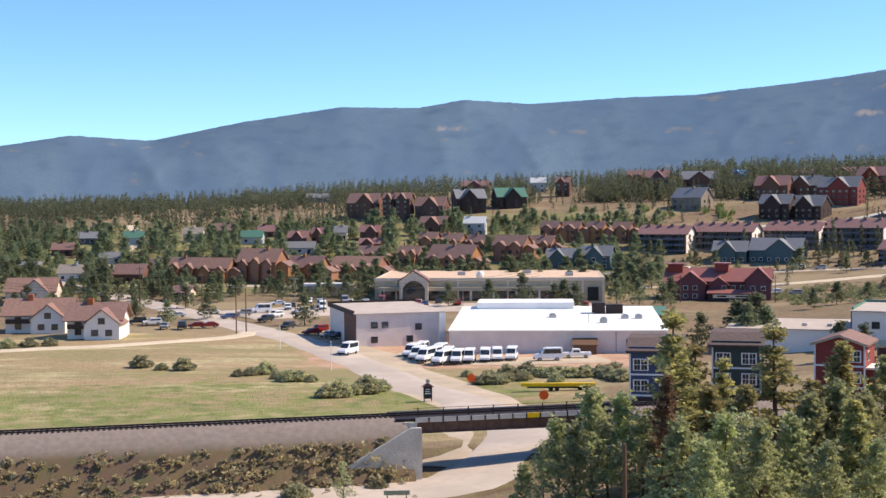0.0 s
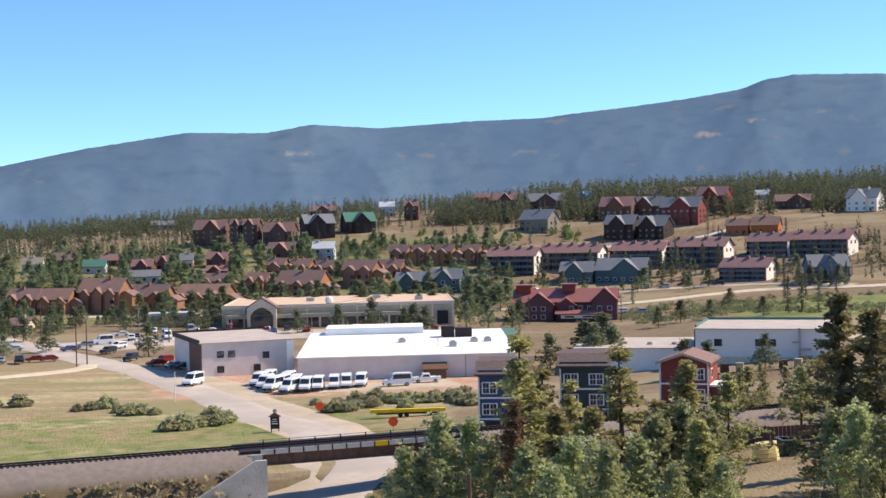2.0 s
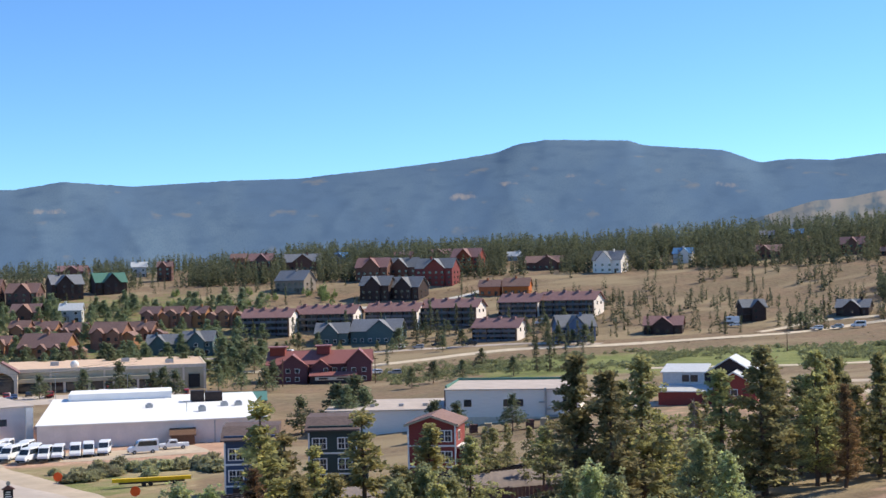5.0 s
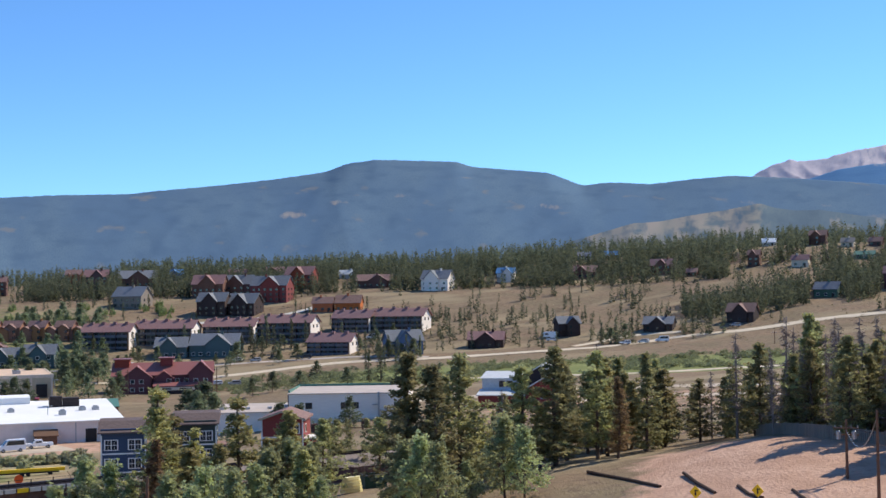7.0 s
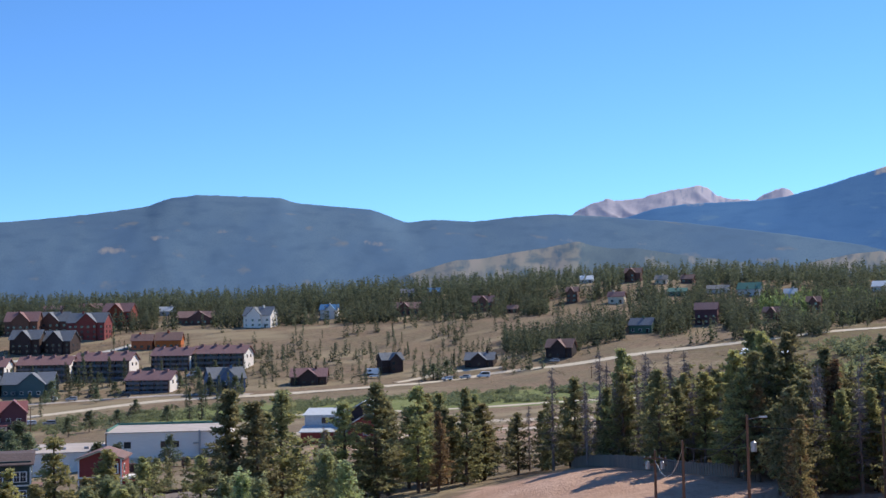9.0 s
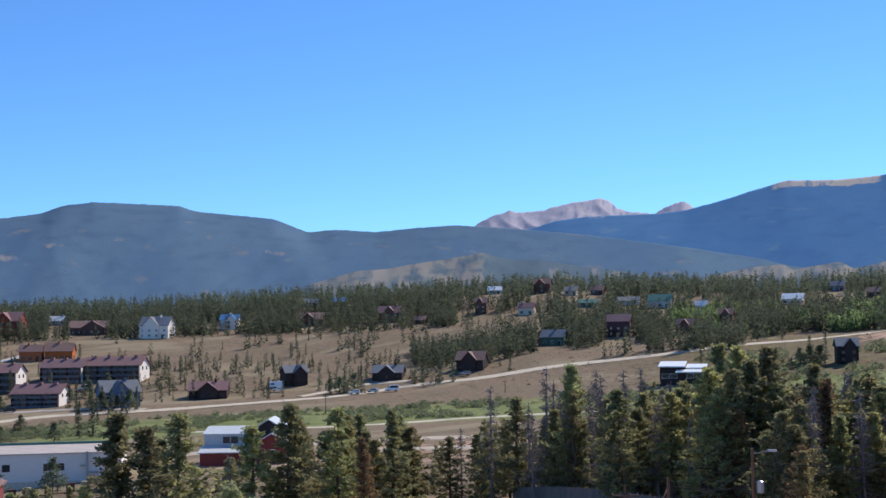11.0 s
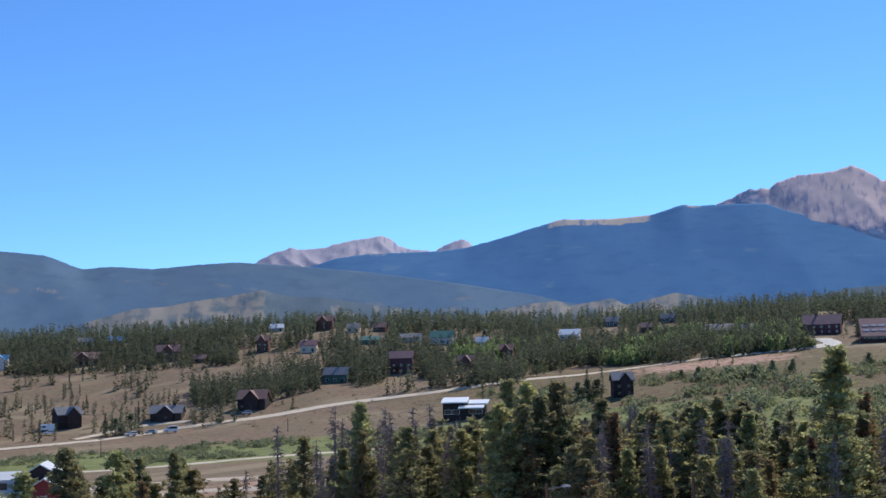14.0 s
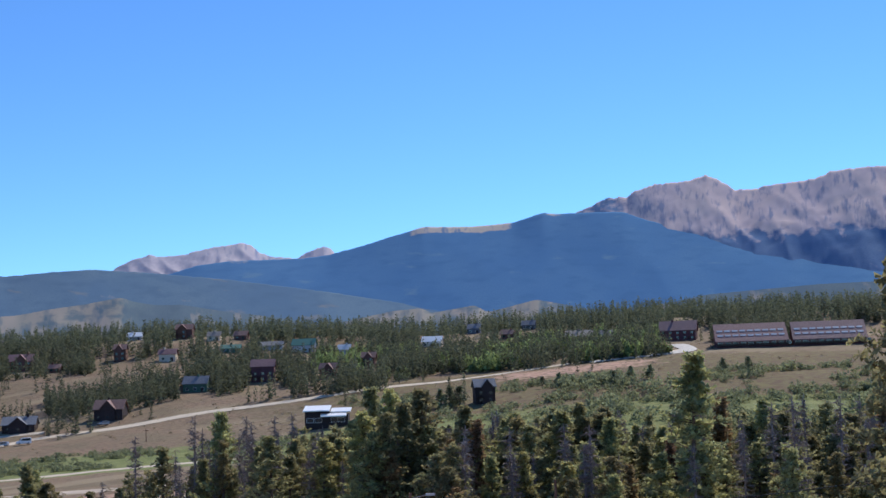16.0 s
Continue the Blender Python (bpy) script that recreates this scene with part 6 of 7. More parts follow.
FAR_LEAF = [bush_mesh(121 + i, HILL_LEAVES, 4, 26) for i in range(2)]
for me in FAR_LEAF:
    me.transform(Matrix.Diagonal((3.6, 3.6, 8.5, 1)))
wood("aspen_grove", "bright green aspen groves on the hill", scatter(1100, 45, 60, 665, 800, 6, 11, lambda a, d: patchy(a, d, 45, -0.05, 14)) + scatter(60, 5, 12, 670, 720, 4, 6, lambda a, d: patchy(a, d, 30, 0.0, 2)), FAR_LEAF, HILL_LEAVES)
THICKET = foliage("creek willow leaves", (0.2, 0.22, 0.13))
WILL = [bush_mesh(131 + i, THICKET, 4, 16) for i in range(2)]
for me in WILL:
    me.transform(Matrix.Diagonal((9.0, 9.0, 10.0, 1)))
wood("willow_thicket", "green willow thickets along the creek", scatter(1300, 12, 44, 425, 500, 0.8, 2.2, lambda a, d: patchy(a, d, 26, -0.12, 20)) + scatter(1500, 46, 74, 390, 590, 1.0, 3.8, lambda a, d: patchy(a, d, 34, 0.0, 21)) + scatter(700, 47, 74, 400, 560, 3.0, 5.5, lambda a, d: patchy(a, d, 40, 0.22, 31)) + scatter(900, 40, 72, 205, 345, 0.8, 2.6, lambda a, d: patchy(a, d, 24, 0.0, 25))
     + scatter(260, -20, -9, 420, 640, 1.2, 3.0, lambda a, d: patchy(a, d, 30, 0.0, 22)) + scatter(300, -20, 8, 470, 700, 0.8, 2.2, lambda a, d: patchy(a, d, 30, 0.05, 23)), WILL, THICKET, "shrubs")
SAGE_LOW = [bush_mesh(141 + i, SAGE, 4, 12) for i in range(2)]
for me in SAGE_LOW:
    me.transform(Matrix.Diagonal((9.0, 9.0, 8.0, 1)))
wood("sagebrush", "low sage and dry brush", scatter(900, -2, 62, 500, 760, 0.4, 1.0) + scatter(220, -20, -1, 120, 150, 0.4, 1.0) + scatter(700, 30, 74, 200, 345, 0.5, 1.3) + scatter(600, 36, 74, 470, 640, 0.5, 1.4), SAGE_LOW, SAGE, "shrubs")


def bank_brush():
    """Brush on the near side of the railway bank."""
    out = []
    for _ in range(520):
        s, k = r.uniform(0, GAP0 - 2), r.uniform(5.2, 8.8)
        p = rail_m @ Vector((s, -k, 0))
        out.append((p.x, p.y, r.uniform(0.2, 0.8) if r.rand() < 0.85 else r.uniform(0.9, 1.4), 1.0, RAIL_Z - float(np.interp(k, (3.8, 5.4, 6.8, 8.2, 9.5), (0.9, 2.4, 4.2, 5.7, 6.9)))))
    return out


bm = bmesh.new()
rnd = random.Random(77)
for x, y, h, w, z in bank_brush():
    for _ in range(7):
        tuft(bm, (x + rnd.gauss(0, h * 0.45), y + rnd.gauss(0, h * 0.45), z + rnd.uniform(0.1, h * 0.8)), 0.34 * h + 0.1, rnd, 5, 0, 1.0)
tagged(link("bank_brush", bm, SAGE), "dry brown brush on the railway bank", "shrubs", "", "stuff")


def bush(az, d, size, meshes=None, label="rounded grey-green willow bush in the meadow", wide=0.9):
    t = tagged(new("willow_bush"), label, "bush", "meadow bushes")
    t.matrix_world = Matrix.Translation(spot(az, d, -0.1)) @ pose(0, 0, 0, 0, 0, random.uniform(0, 360))
    shared("foliage", random.choice(meshes or BUSHES), t, Matrix.Diagonal((size * wide, size * wide, size, 1)))


for az, d, s in ((-12.4, 267, 2.3), (-11.6, 262, 1.3), (-10.7, 261, 2.2), (-8.5, 250, 1.3), (-8.0, 251, 1.5), (-7.4, 253, 2.2), (-6.9, 246, 1.4), (-6.5, 242, 2.0), (-6.0, 242, 1.8), (-5.5, 241, 1.3), (-4.9, 221, 2.0), (-4.4, 222, 2.5),
                 (-3.8, 224, 1.7), (-3.2, 226, 2.7), (-2.7, 228, 2.0), (-17.6, 312, 2.0), (-16.8, 312, 2.0), (-16.0, 313, 1.8)):
    bush(az, d, s)
for i in range(34):
    bush(random.uniform(0.6, 7.6), random.uniform(235, 250), random.uniform(1.1, 2.2), None, "grey-green willow scrub in front of the van lot")
for az, d, s in ((-6.1, 146, 1.6), (-2.8, 150, 1.2), (-12.5, 146, 1.1), (-13.4, 150, 1.3)):
    bush(az, d, s, None, "green bush at the foot of the bank")


# ---- vehicles ----
PAINT = {"white": material("white car paint", srgb(238, 238, 238), rough=0.3, vary=0.04, spec=0.5), "silver": material("silver car paint", srgb(170, 174, 180), rough=0.3, metal=0.4, vary=0.05),
         "red": material("red car paint", srgb(150, 40, 38), rough=0.3, vary=0.05), "dark": material("dark car paint", srgb(50, 54, 62), rough=0.3, vary=0.05), "blue": material("blue car paint", srgb(70, 90, 130), rough=0.3, vary=0.05)}
BODY = {"van": (5.6, 2.0, ((-2.8, 0.4), (-2.8, 1.0), (-2.45, 1.25), (-1.7, 1.4), (-0.9, 2.35), (-0.5, 2.55), (2.7, 2.55), (2.8, 2.4), (2.8, 0.4))),
        "car": (4.5, 1.8, ((-2.25, 0.35), (-2.25, 0.8), (-1.1, 0.95), (-0.35, 1.45), (1.2, 1.45), (1.8, 1.0), (2.25, 0.95), (2.25, 0.35))),
        "suv": (4.7, 1.9, ((-2.35, 0.4), (-2.35, 1.0), (-1.1, 1.12), (-0.45, 1.75), (2.1, 1.75), (2.35, 1.1), (2.35, 0.4))),
        "pickup": (5.6, 1.95, ((-2.8, 0.45), (-2.8, 1.05), (-1.5, 1.15), (-0.9, 1.8), (0.6, 1.8), (0.75, 1.15), (2.8, 1.15), (2.8, 0.45)))}
wheel_bm = tube(bmesh.new(), (0, -0.12, 0), (0, 0.12, 0), 0.36, n=14)
WHEEL = mesh_of("wheel", wheel_bm, [TYRE])
RIM = mesh_of("rim", tube(bmesh.new(), (0, -0.135, 0), (0, 0.135, 0), 0.2, n=10), [GALV])
made_vehicles = {}


def vehicle(kind, paint, m, label, group=""):
    key = (kind, paint)
    if key in made_vehicles:
        v = copy_thing(made_vehicles[key], m)
        return tagged(v, label, "", group)
    L, W, prof = BODY[kind]
    v = tagged(new(kind), label, kind, group)
    v.matrix_world = m
    bm = prism(bmesh.new(), prof, -W / 2, W / 2)
    bmesh.ops.bevel(bm, geom=[e for e in bm.edges if abs(abs(e.verts[0].co.y) - W / 2) < 0.01 and abs(e.verts[0].co.y - e.verts[1].co.y) < 0.01], offset=0.1, segments=2, affect="EDGES")
    part("body", bm, PAINT[paint], v)
    top = max(z for x, z in prof)
    sx0, sx1 = {"van": (-1.15, 2.5), "car": (-0.6, 1.35), "suv": (-0.75, 2.05), "pickup": (-0.95, 0.5)}[kind]
    zb = {"van": 1.45, "car": 0.95, "suv": 1.15, "pickup": 1.2}[kind]
    inset = 0.35
    for y in (-1, 1):
        part("side_window", prism(bmesh.new(), [(sx0, zb), (sx1, zb), (sx1 - 0.12, top - 0.22), (sx0 + inset, top - 0.22)], y * (W / 2 + 0.004) - 0.006, y * (W / 2 + 0.004) + 0.006), GLASS, v)
    i = [k for k in range(len(prof) - 1) if prof[k + 1][1] - prof[k][1] > 0.45 and k > 0]
    a, b = prof[i[0]], prof[i[0] + 1]
    part("windscreen", prism(bmesh.new(), [(a[0] - 0.02, a[1] + 0.08), (b[0] - 0.06, b[1] - 0.04), (b[0] + 0.02, b[1] - 0.04), (a[0] + 0.1, a[1] + 0.08)], -W / 2 + 0.16, W / 2 - 0.16), GLASS, v)
    part("rear_window", boxes((prof[-1][0] - 0.06, prof[-1][0] + 0.012, -W / 2 + 0.3, W / 2 - 0.3, top - 0.75, top - 0.25)) if kind == "van" else boxes((L / 2 - 0.5, L / 2 - 0.45, -0.6, 0.6, top - 0.55, top - 0.3)), GLASS, v)
    part("bumper", boxes((-L / 2 - 0.08, -L / 2 + 0.05, -W / 2 + 0.05, W / 2 - 0.05, 0.35, 0.6)), BLACK, v)
    for x in (-L * 0.31, L * 0.3):
        for y in (-W / 2 + 0.08, W / 2 - 0.08):
            wh = shared("wheel", WHEEL, v, pose(x, y, 0.36))
            shared("rim", RIM, wh, Matrix.Identity(4))
    made_vehicles[key] = v
    return v


rnd = random.Random(21)
VAN = "white passenger van parked on the dirt lot"
for az, d, turn in ((-1.35, 280, 70), (-1.1, 275, 68), (-0.8, 271, 66), (-0.45, 274, 72), (-0.1, 267, 64), (0.15, 273, 80), (0.55, 268, 78), (1.05, 269, 84), (1.7, 270, 88), (2.2, 271, 92), (2.8, 272, 88), (4.3, 270, 10), (-0.95, 284, 75), (-0.2, 280, 75)):
    vehicle("van", "white", facing(az, d, turn + rnd.uniform(-4, 4), 0.3), VAN, "white vans on the lot")
vehicle("pickup", "white", facing(5.5, 275, 5, 0.3), "white pickup truck on the dirt lot")
vehicle("van", "white", facing(-4.0, 284, 60, 0.25), "white van driving on the main street")
for az, d, k, c, t in ((-7.4, 362, "suv", "dark", 50), (-6.5, 341, "suv", "dark", 60), (-5.5, 327, "car", "red", 30), (-7.6, 391, "van", "white", 10), (-11.0, 379, "car", "white", 0), (-12.0, 356, "suv", "white", 5), (-10.2, 346, "car", "red", 0), (-9.7, 346, "car", "red", 8),
                       (-8.3, 382, "suv", "silver", 0), (-6.0, 390, "car", "white", 0), (-9.6, 387, "car", "white", 5), (-4.8, 320, "car", "silver", 40), (-6.9, 418, "car", "white", 5), (-4.4, 318, "car", "dark", 40), (-5.2, 333, "suv", "red", 35), (-11.5, 345, "car", "silver", 80),
                       (-10.8, 344, "suv", "dark", 85), (-8.9, 372, "car", "blue", 20), (-7.0, 376, "suv", "white", 40), (-12.6, 360, "suv", "dark", 0), (-3.2, 305, "car", "dark", 20), (-2.9, 308, "suv", "silver", 25)):
    vehicle(k, c, facing(az, d, t, 0.25), {"white": "white", "silver": "silver", "dark": "dark grey", "red": "dark red", "blue": "blue"}[c] + " " + k + " parked near the main street", "cars along the main street")
for i in range(34):
    az = rnd.uniform(-7.5, 6.0)
    vehicle(rnd.choice(("car", "suv", "car", "van")), rnd.choice(("white", "white", "silver", "dark", "red", "blue")), facing(az, rnd.choice((402, 409, 418, 424)) + rnd.uniform(-1, 1), 90 + rnd.uniform(-5, 5), 0.25), "car parked in the supermarket car park", "cars at the supermarket")
for az, d, c in ((13.2, 470, "white"), (14.4, 468, "silver"), (13.6, 476, "white"), (28.4, 578, "white"), (31.6, 556, "white"), (32.4, 558, "silver"), (33.2, 557, "white"), (20.5, 596, "white"), (14.6, 560, "white"), (15.4, 552, "silver"), (16.2, 556, "dark"), (17.6, 548, "dark"), (65.0, 352, "white"), (36.3, 588, "silver"), (10.0, 556, "white"), (7.6, 540, "white")):
    vehicle("van" if c == "white" and rnd.random() < 0.5 else "suv", c, facing(az, d, rnd.uniform(-30, 30), 0.3), c + " vehicle parked beside the hillside houses", "cars on the hillside")


# ---- poles, signs and fences ----
def utility_pole(az, d, top, label="weathered wooden utility pole with a crossarm", arm=2.4, lean=0.0):
    p = spot(az, d)
    u = thing("utility_pole", label, "utility pole", facing(az, d), "utility poles")
    h = top - p.z
    part("pole", tube(bmesh.new(), (0, 0, -0.5), (lean, 0, h), 0.17, 0.11, 9), POLE_WOOD, u)
    if arm:
        part("crossarm", boxes((-arm / 2 + lean, arm / 2 + lean, -0.16, -0.04, h - 0.9, h - 0.76)), POLE_WOOD, u)
        ins = mesh_of("insulator", tube(bmesh.new(), (0, 0, 0), (0, 0, 0.22), 0.06, 0.04, 6), [GALV])
        for x in (-0.45, -0.2, 0.2, 0.45):
            shared("insulator", ins, u, pose(arm * x + lean, -0.1, h - 0.76))
    return u, h


def drum(parent, x, y, z, r, h, label):
    bm = tube(bmesh.new(), (x, y, z), (x, y, z + h), r, n=14)
    tube(bm, (x, y, z + h), (x, y, z + h + 0.08), r * 0.95, r * 0.5, 14)
    part("transformer", bm, GALV, parent, label)


u, h = utility_pole(43.3, 118, -13.6)
part("crossarm", boxes((-1.2, 1.2, 0.05, 0.17, h - 1.6, h - 1.46)), POLE_WOOD, u)
for x in (-0.75, 0.75):
    drum(u, x, -0.35, h - 1.9, 0.24, 0.75, "grey transformer drum")
u, h = utility_pole(48.8, 98, -8.6, "brown pole with a street lamp and transformer", 0)
part("lamp_arm", tube(bmesh.new(), (0, 0, h - 0.4), (1.2, -0.3, h - 0.15), 0.035, n=6), GALV, u)
part("lamp_head", boxes((1.1, 1.75, -0.42, -0.18, h - 0.22, h - 0.06)), GALV, u)
drum(u, 0.5, -0.1, h - 3.2, 0.26, 0.8, "grey transformer drum")
utility_pole(45.2, 104, -11.4, "short reddish wooden pole", 0)
utility_pole(54.9, 108, -8.8, "weathered wooden pole among the pines", 0)
utility_pole(7.1, 80, -13.6, "reddish wooden pole with a small lamp", 0)
utility_pole(-8.6, 330, -19.5, "tall wooden utility pole at the junction", 2.2)
utility_pole(-8.2, 334, -20.5, "wooden utility pole at the junction", 0)
for az, d, top in ((-10.0, 400, -20), (-5.0, 392, -21), (-12.5, 430, -19), (12.6, 330, -22), (13.6, 440, -24), (30.4, 480, -20), (9.8, 440, -24), (66.5, 350, -12), (38.0, 520, -17)):
    utility_pole(az, d, top, "distant wooden utility pole", 2.0)
for az, d, top in ((-6.8, 297, -26.3), (-4.7, 257, -25.8)):
    s = thing("flag_pole", "slim white pole beside the street", "pole", facing(az, d))
    part("pole", tube(bmesh.new(), (0, 0, -0.3), (0, 0, top - spot(az, d).z), 0.09, 0.06, 8), TRIM, s)
for az, d in ((6.7, 415), (0.8, 412), (3.6, 405), (-2.5, 410), (-6.2, 430), (6.0, 300), (9.9, 150)):
    s = thing("street_lamp", "grey street lamp with a double head", "street lamp", facing(az, d), "street lamps")
    part("pole", tube(bmesh.new(), (0, 0, -0.3), (0, 0, 7.5), 0.1, 0.07, 8), GALV, s)
    part("lamp_head", boxes((-1.1, -0.2, -0.15, 0.15, 7.35, 7.52), (0.2, 1.1, -0.15, 0.15, 7.35, 7.52), (-0.2, 0.2, -0.05, 0.05, 7.4, 7.48)), GALV, s)


def wire(name, a, b, sag, label):
    cu = bpy.data.curves.new(name, "CURVE")
    cu.dimensions, cu.bevel_depth, cu.bevel_resolution = "3D", 0.035, 1
    sp = cu.splines.new("POLY")
    sp.points.add(20)
    for i, q in enumerate(sp.points):
        u = i / 20
        p = Vector(a).lerp(Vector(b), u)
        q.co = (p.x, p.y, p.z - sag * 4 * u * (1 - u), 1)
    cu.materials.append(GALV if "pale" in label else BLACK)
    return tagged(new(name, cu), label, "cable")


def top_of(az, d, z):
    return Vector((d * math.sin(radians(az)), d * math.cos(radians(az)), z))


wire("cable", top_of(43.3, 118, -14.6), top_of(45.2, 104, -12.0), 2.2, "thick pale cable sagging between the poles")
wire("cable", top_of(45.2, 104, -12.0), top_of(48.8, 98, -11.3), 0.3, "dark cable between the near poles")
wire("cable", top_of(43.3, 118, -14.2), top_of(48.8, 98, -9.8), 1.6, "dark sagging overhead cable")
wire("cable", top_of(48.8, 98, -9.6), top_of(70, 100, -8.0), 1.0, "dark sagging overhead cable")
for k in range(3):
    wire("cable", top_of(-20, 400, -19.5 - k * 0.7), top_of(-8.6, 330, -19.9 - k * 0.7), 1.5, "dark overhead cable above the street")
    wire("cable", top_of(-8.6, 330, -19.9 - k * 0.7), top_of(4, 400, -20.5 - k * 0.7), 1.5, "dark overhead cable above the street")


def board_fence(pts, h, mat, label, gap=0.0, step=0.28):
    """Upright boards from place to place along bearings and distances."""
    f = thing("fence", label, "fence", Matrix.Identity(4))
    board = mesh_of("board", boxes((-step / 2 + gap, step / 2 - gap, -0.03, 0.03, -0.3, h)), [mat])
    post = mesh_of("post", boxes((-0.07, 0.07, 0.03, 0.15, -0.3, h + 0.12)), [mat])
    n_all = 0
    for (a0, d0), (a1, d1) in zip(pts, pts[1:]):
        p, q = spot(a0, d0), spot(a1, d1)
        turn = math.degrees(math.atan2(q.y - p.y, q.x - p.x))
        n = int((q - p).length / step)
        for i in range(n):
            c = p.lerp(q, (i + 0.5) / n)
            m = pose(c.x, c.y, float(ground(c.x, c.y)) + random.uniform(-0.04, 0.04), 0, 0, turn)
            shared("board", board, f, m)
            if i % 9 == 0:
                shared("post", post, f, m)
    return f


board_fence([(16.6, 178), (19, 173), (22.1, 173), (24.6, 168), (26.4, 158), (27.4, 143)], 2.1, WALLS["rust"], "rust-brown board fence round the yard", 0.004, 0.45)
board_fence([(38.4, 158), (39.8, 150), (42, 142), (44.6, 136), (47.5, 134)], 1.5, WALLS["stone"], "weathered grey board fence above the dirt slope", 0.03, 0.32)


def round_sign(az, d, z, label):
    s = thing("road_sign", label, "road sign", facing(az, d), "orange work signs")
    part("board", tube(bmesh.new(), (0, -0.04, z), (0, 0.0, z), 0.75, n=8), ORANGE, s)
    part("post", tube(bmesh.new(), (0, 0.03, -0.3), (0, 0.03, z), 0.05, n=6), GALV, s)


round_sign(1.1, 233, 1.4, "orange roadwork sign on the verge")
round_sign(4.1, 208, 1.4, "orange roadwork sign beside the bridge")


def diamond(az, d, label):
    s = thing("warning_sign", label, "road sign", facing(az, d, -20), "yellow warning signs")
    part("board", prism(bmesh.new(), [(0, 1.6), (0.34, 1.94), (0, 2.28), (-0.34, 1.94)], -0.03, 0.0), YELLOW, s)
    part("symbol", boxes((-0.04, 0.04, -0.045, -0.032, 1.78, 2.06), (-0.04, 0.13, -0.045, -0.032, 2.0, 2.06)), BLACK, s)
    part("post", tube(bmesh.new(), (0, 0.03, -0.3), (0, 0.03, 2.2), 0.03, n=6), GALV, s)


diamond(39.0, 46, "yellow diamond warning sign below the dirt slope")
diamond(42.6, 48, "yellow diamond bend sign below the dirt slope")
k = thing("kiosk", "small dark kiosk with a gabled cap beside the tracks", "kiosk", facing(-0.7, 215) @ Matrix.Scale(0.8, 4))
part("cabinet", boxes((-0.85, 0.85, -0.3, 0.3, 0.6, 3.0)), BLACK, k)
part("cap", prism(bmesh.new(), [(-1.2, 2.9), (0, 3.7), (1.2, 2.9)], -0.6, 0.6), WALLS["rust"], k)
part("leg", boxes((-0.8, -0.6, -0.1, 0.1, -0.3, 0.6)), BLACK, k)
part("leg", boxes((0.6, 0.8, -0.1, 0.1, -0.3, 0.6)), BLACK, k)
part("dial", tube(bmesh.new(), (0, -0.35, 4.0), (0, -0.28, 4.0), 0.4, n=12), GALV, k, "round grey sign on top")
part("notice_bar", boxes((-0.55, 0.55, -0.33, -0.305, 1.5, 1.7), (-0.55, 0.4, -0.33, -0.305, 1.95, 2.1), (-0.4, 0.4, -0.33, -0.305, 2.35, 2.5)), TRIM, k)
t = thing("pipe_trailer", "long yellow beam lying on a low trailer", "trailer", facing(4.7, 224, 2))
part("beam", boxes((-6, 6, -0.4, 0.4, 0.7, 1.25)), YELLOW, t)
part("chassis", boxes((-5, 5, -0.5, 0.5, 0.45, 0.68)), STEEL_DARK, t)
for x in (-1.2, -0.2, 3.5):
    for y in (-0.6, 0.6):
        shared("wheel", WHEEL, t, pose(x, y, 0.33))
bl = thing("low_sign", "wide grey sign on two posts by the road", "road sign", facing(-2.0, 140))
part("board", boxes((-1.3, 1.3, -0.05, 0.0, 1.5, 1.95)), GALV, bl)
part("post", boxes((-1.0, -0.9, -0.02, 0.08, -0.3, 1.5)), STEEL_DARK, bl)
part("post", boxes((0.9, 1.0, -0.02, 0.08, -0.3, 1.5)), STEEL_DARK, bl)
du = thing("dumpster", "dark green steel dumpster in the fenced yard", "dumpster", facing(20.0, 163, 20))
bm = bmesh.new()
for a in ((-1.6, 1.6, -1, -0.9, 0.1, 1.9), (-1.6, 1.6, 0.9, 1, 0.1, 1.9), (-1.6, -1.5, -0.9, 0.9, 0.1, 1.9), (1.5, 1.6, -0.9, 0.9, 0.1, 1.9), (-1.6, 1.6, -1, 1, 0.0, 0.1)):
    box(bm, *a)
part("bin", bm, material("dark green steel", srgb(40, 72, 62), rough=0.5), du)
part("rim", boxes((-1.7, 1.7, -1.1, -1.0, 1.8, 1.95), (-1.7, 1.7, 1.0, 1.1, 1.8, 1.95), (-1.7, -1.6, -1.0, 1.0, 1.8, 1.95), (1.6, 1.7, -1.0, 1.0, 1.8, 1.95)), GALV, du)
part("placard", boxes((1.0, 1.5, -1.03, -1.005, 1.0, 1.6)), TRIM, du)
RAFT = material("pale yellow plastic", srgb(236, 222, 160), rough=0.5, vary=0.06)
for i in range(5):
    b = thing("kayak", "pale yellow plastic kayak in a stack", "kayak", facing(18.9, 158, 25 + i * 5, 0.25 + i * 0.42), "kayaks stacked in the yard")
    part("hull", prism(bmesh.new(), [(-1.7, 0), (-1.1, -0.42), (0, -0.5), (1.1, -0.42), (1.7, 0), (1.1, 0.42), (0, 0.5), (-1.1, 0.42)], 0, 0.36, "z"), RAFT, b)
    part("cockpit", prism(bmesh.new(), [(-0.5, -0.2), (0.5, -0.2), (0.5, 0.2), (-0.5, 0.2)], 0.361, 0.375, "z"), WALLS["tan"], b)
for az, d in ((26.9, 150), (27.3, 152)):
    c = vehicle("car", "blue", facing(az, d, 20), "blue-green car parked inside the fence")
rv = thing("camper", "white camper trailer beside the dark cabin", "camper", facing(28.3, 588, 5))
bm = boxes((-3.2, 3.2, -1.2, 1.2, 0.5, 2.9))
bmesh.ops.bevel(bm, geom=list(bm.edges), offset=0.2, segments=2, affect="EDGES")
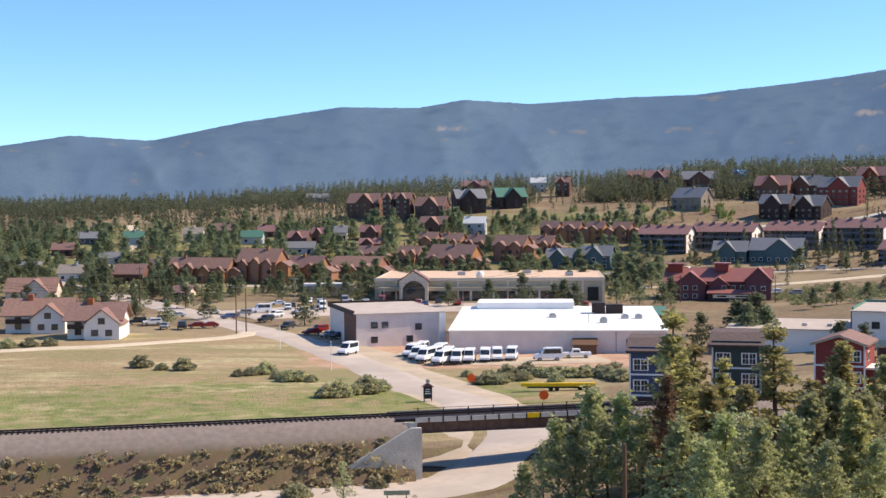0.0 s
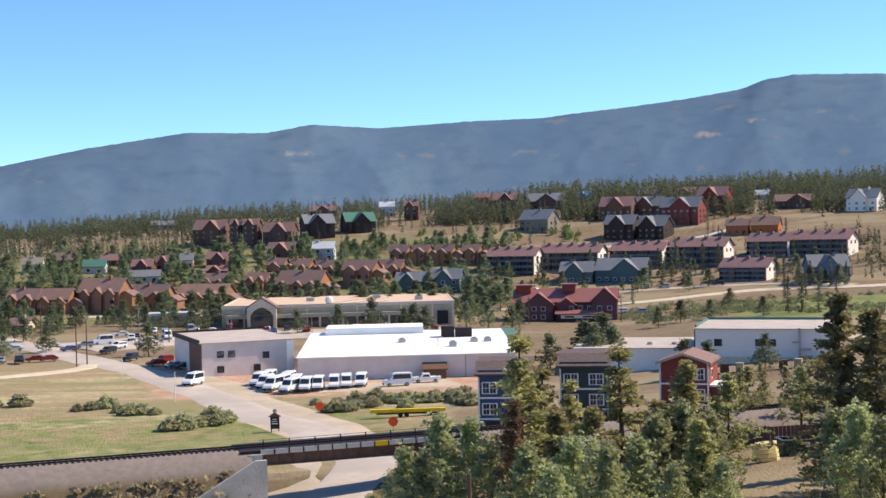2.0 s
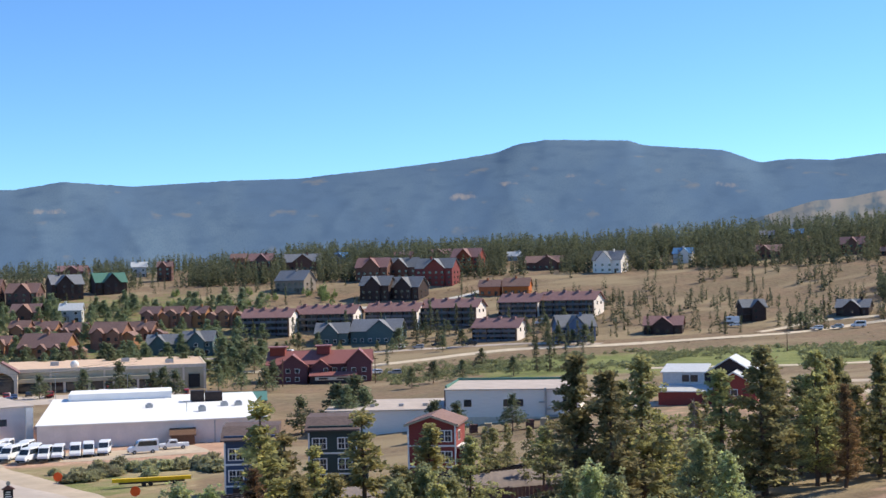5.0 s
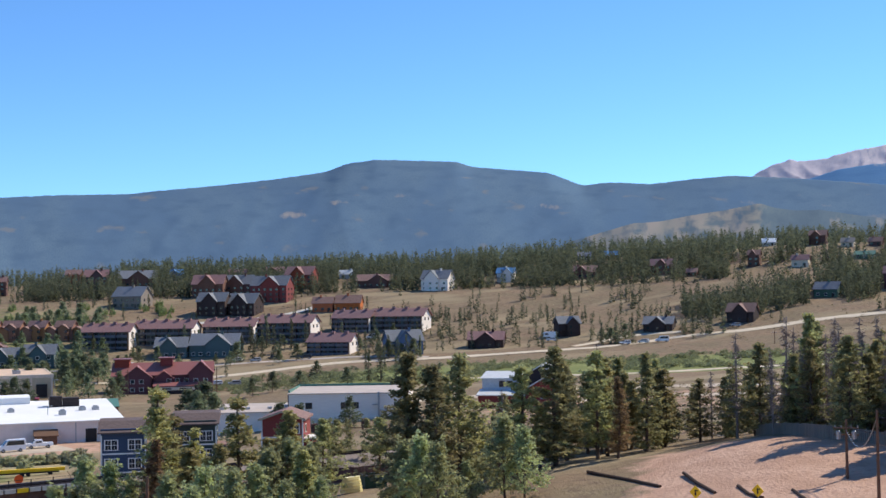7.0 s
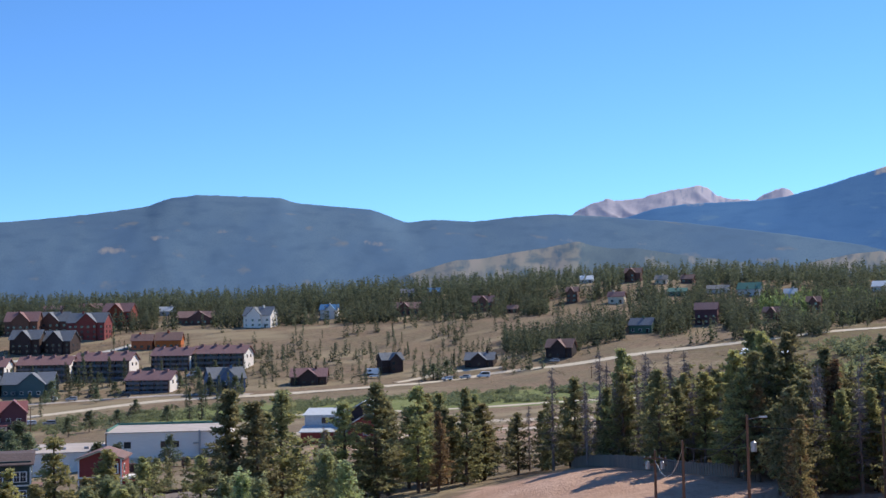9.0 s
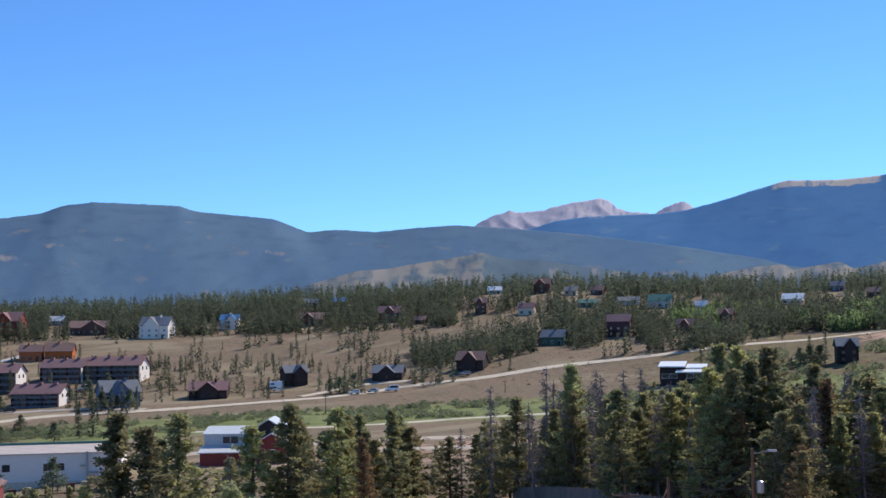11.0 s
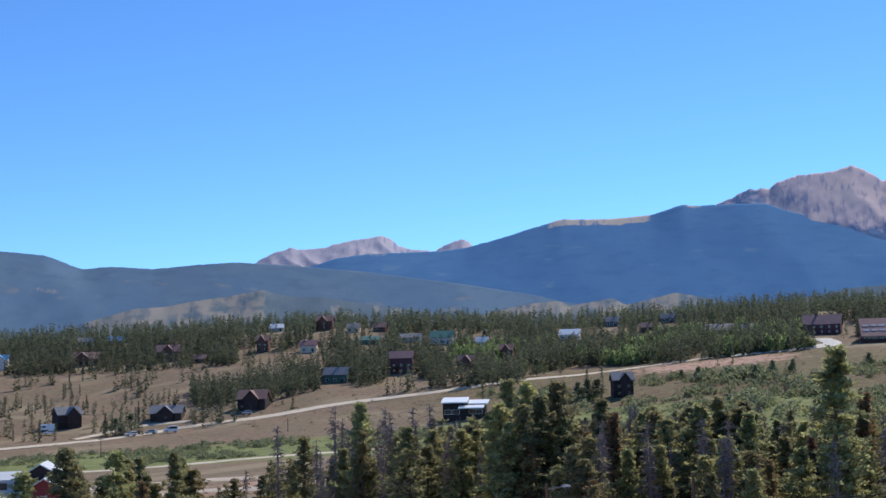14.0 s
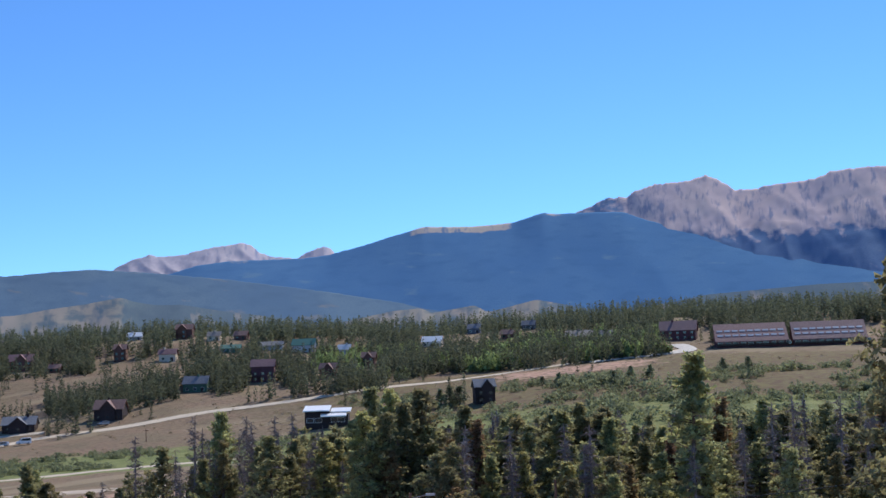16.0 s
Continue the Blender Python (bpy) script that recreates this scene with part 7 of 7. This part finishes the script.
part("body", bm, PAINT["white"], rv)
part("side_window", boxes((-2, -0.6, -1.23, -1.205, 1.5, 2.2)), GLASS, rv)
for y in (-1.0, 1.0):
    shared("wheel", WHEEL, rv, pose(0, y, 0.36))
STRAW = material("brown straw wattle", srgb(96, 72, 56), vary=0.3, scale=4)


def wattle(pts):
    """A long straw roll pegged along the dirt slope."""
    bm = bmesh.new()
    p = [spot(a, d) for a, d in pts]
    line = [a.lerp(b, k / 5) for a, b in zip(p, p[1:]) for k in range(5)] + [p[-1]]
    rings = []
    for n, c in enumerate(line):
        way = (line[min(n + 1, len(line) - 1)] - line[max(n - 1, 0)]).to_track_quat("Z", "Y")
        c = Vector((c.x, c.y, float(ground(c.x, c.y)) + 0.12))
        r = 0.2 + 0.03 * noise.noise(c)
        rings.append([bm.verts.new(c + way @ Vector((r * math.cos(k * math.tau / 7), r * math.sin(k * math.tau / 7), 0))) for k in range(7)])
    for u, v in zip(rings, rings[1:]):
        for k in range(7):
            bm.faces.new((u[k], u[(k + 1) % 7], v[(k + 1) % 7], v[k]))
    bm.faces.new(list(reversed(rings[0])))
    bm.faces.new(rings[-1])
    tagged(link("straw_roll", bm, STRAW), "brown straw erosion roll on the dirt slope", "straw roll", "erosion rolls")


wattle([(30.5, 138), (32.5, 129), (34.2, 122)])
wattle([(35.3, 127), (36.0, 121), (37.0, 115)])
wattle([(38.1, 117), (38.7, 113), (39.4, 111)])
wattle([(40.8, 114), (41.3, 111), (41.7, 109)])
wattle([(54.0, 612), (54.6, 590), (55.2, 570), (55.6, 550)])
FENCE_LOW = mesh_of("rail", boxes((-1.4, 1.4, -0.06, 0.06, 0.75, 0.9)), [POLE_WOOD])
FENCE_POST = mesh_of("post", boxes((-0.09, 0.09, -0.09, 0.09, -0.3, 1.0)), [POLE_WOOD])
for i in range(11):
    f = thing("rail_fence", "short brown timber rail fence panel", "fence", facing(17.0 + i * 0.62, 254, 0), "timber rail panels")
    shared("rail", FENCE_LOW, f, Matrix.Identity(4))
    for x in (-1.3, 1.3):
        shared("post", FENCE_POST, f, pose(x, 0, 0))
for az, d, c in ((17.6, 266, "rust"), (18.2, 265, "tan"), (19.9, 264, "rust"), (20.5, 264, "tan"), (16.6, 268, "pale")):
    b = thing("pallet_stack", "stack of crates and pallets by the wall", "crates", facing(az, d, random.uniform(-20, 20)), "crates by the wall")
    for k in range(3):
        part("crate", boxes((-0.7, 0.7, -0.6, 0.6, 0.05 + k * 0.55, 0.55 + k * 0.55)), WALLS[c], b)
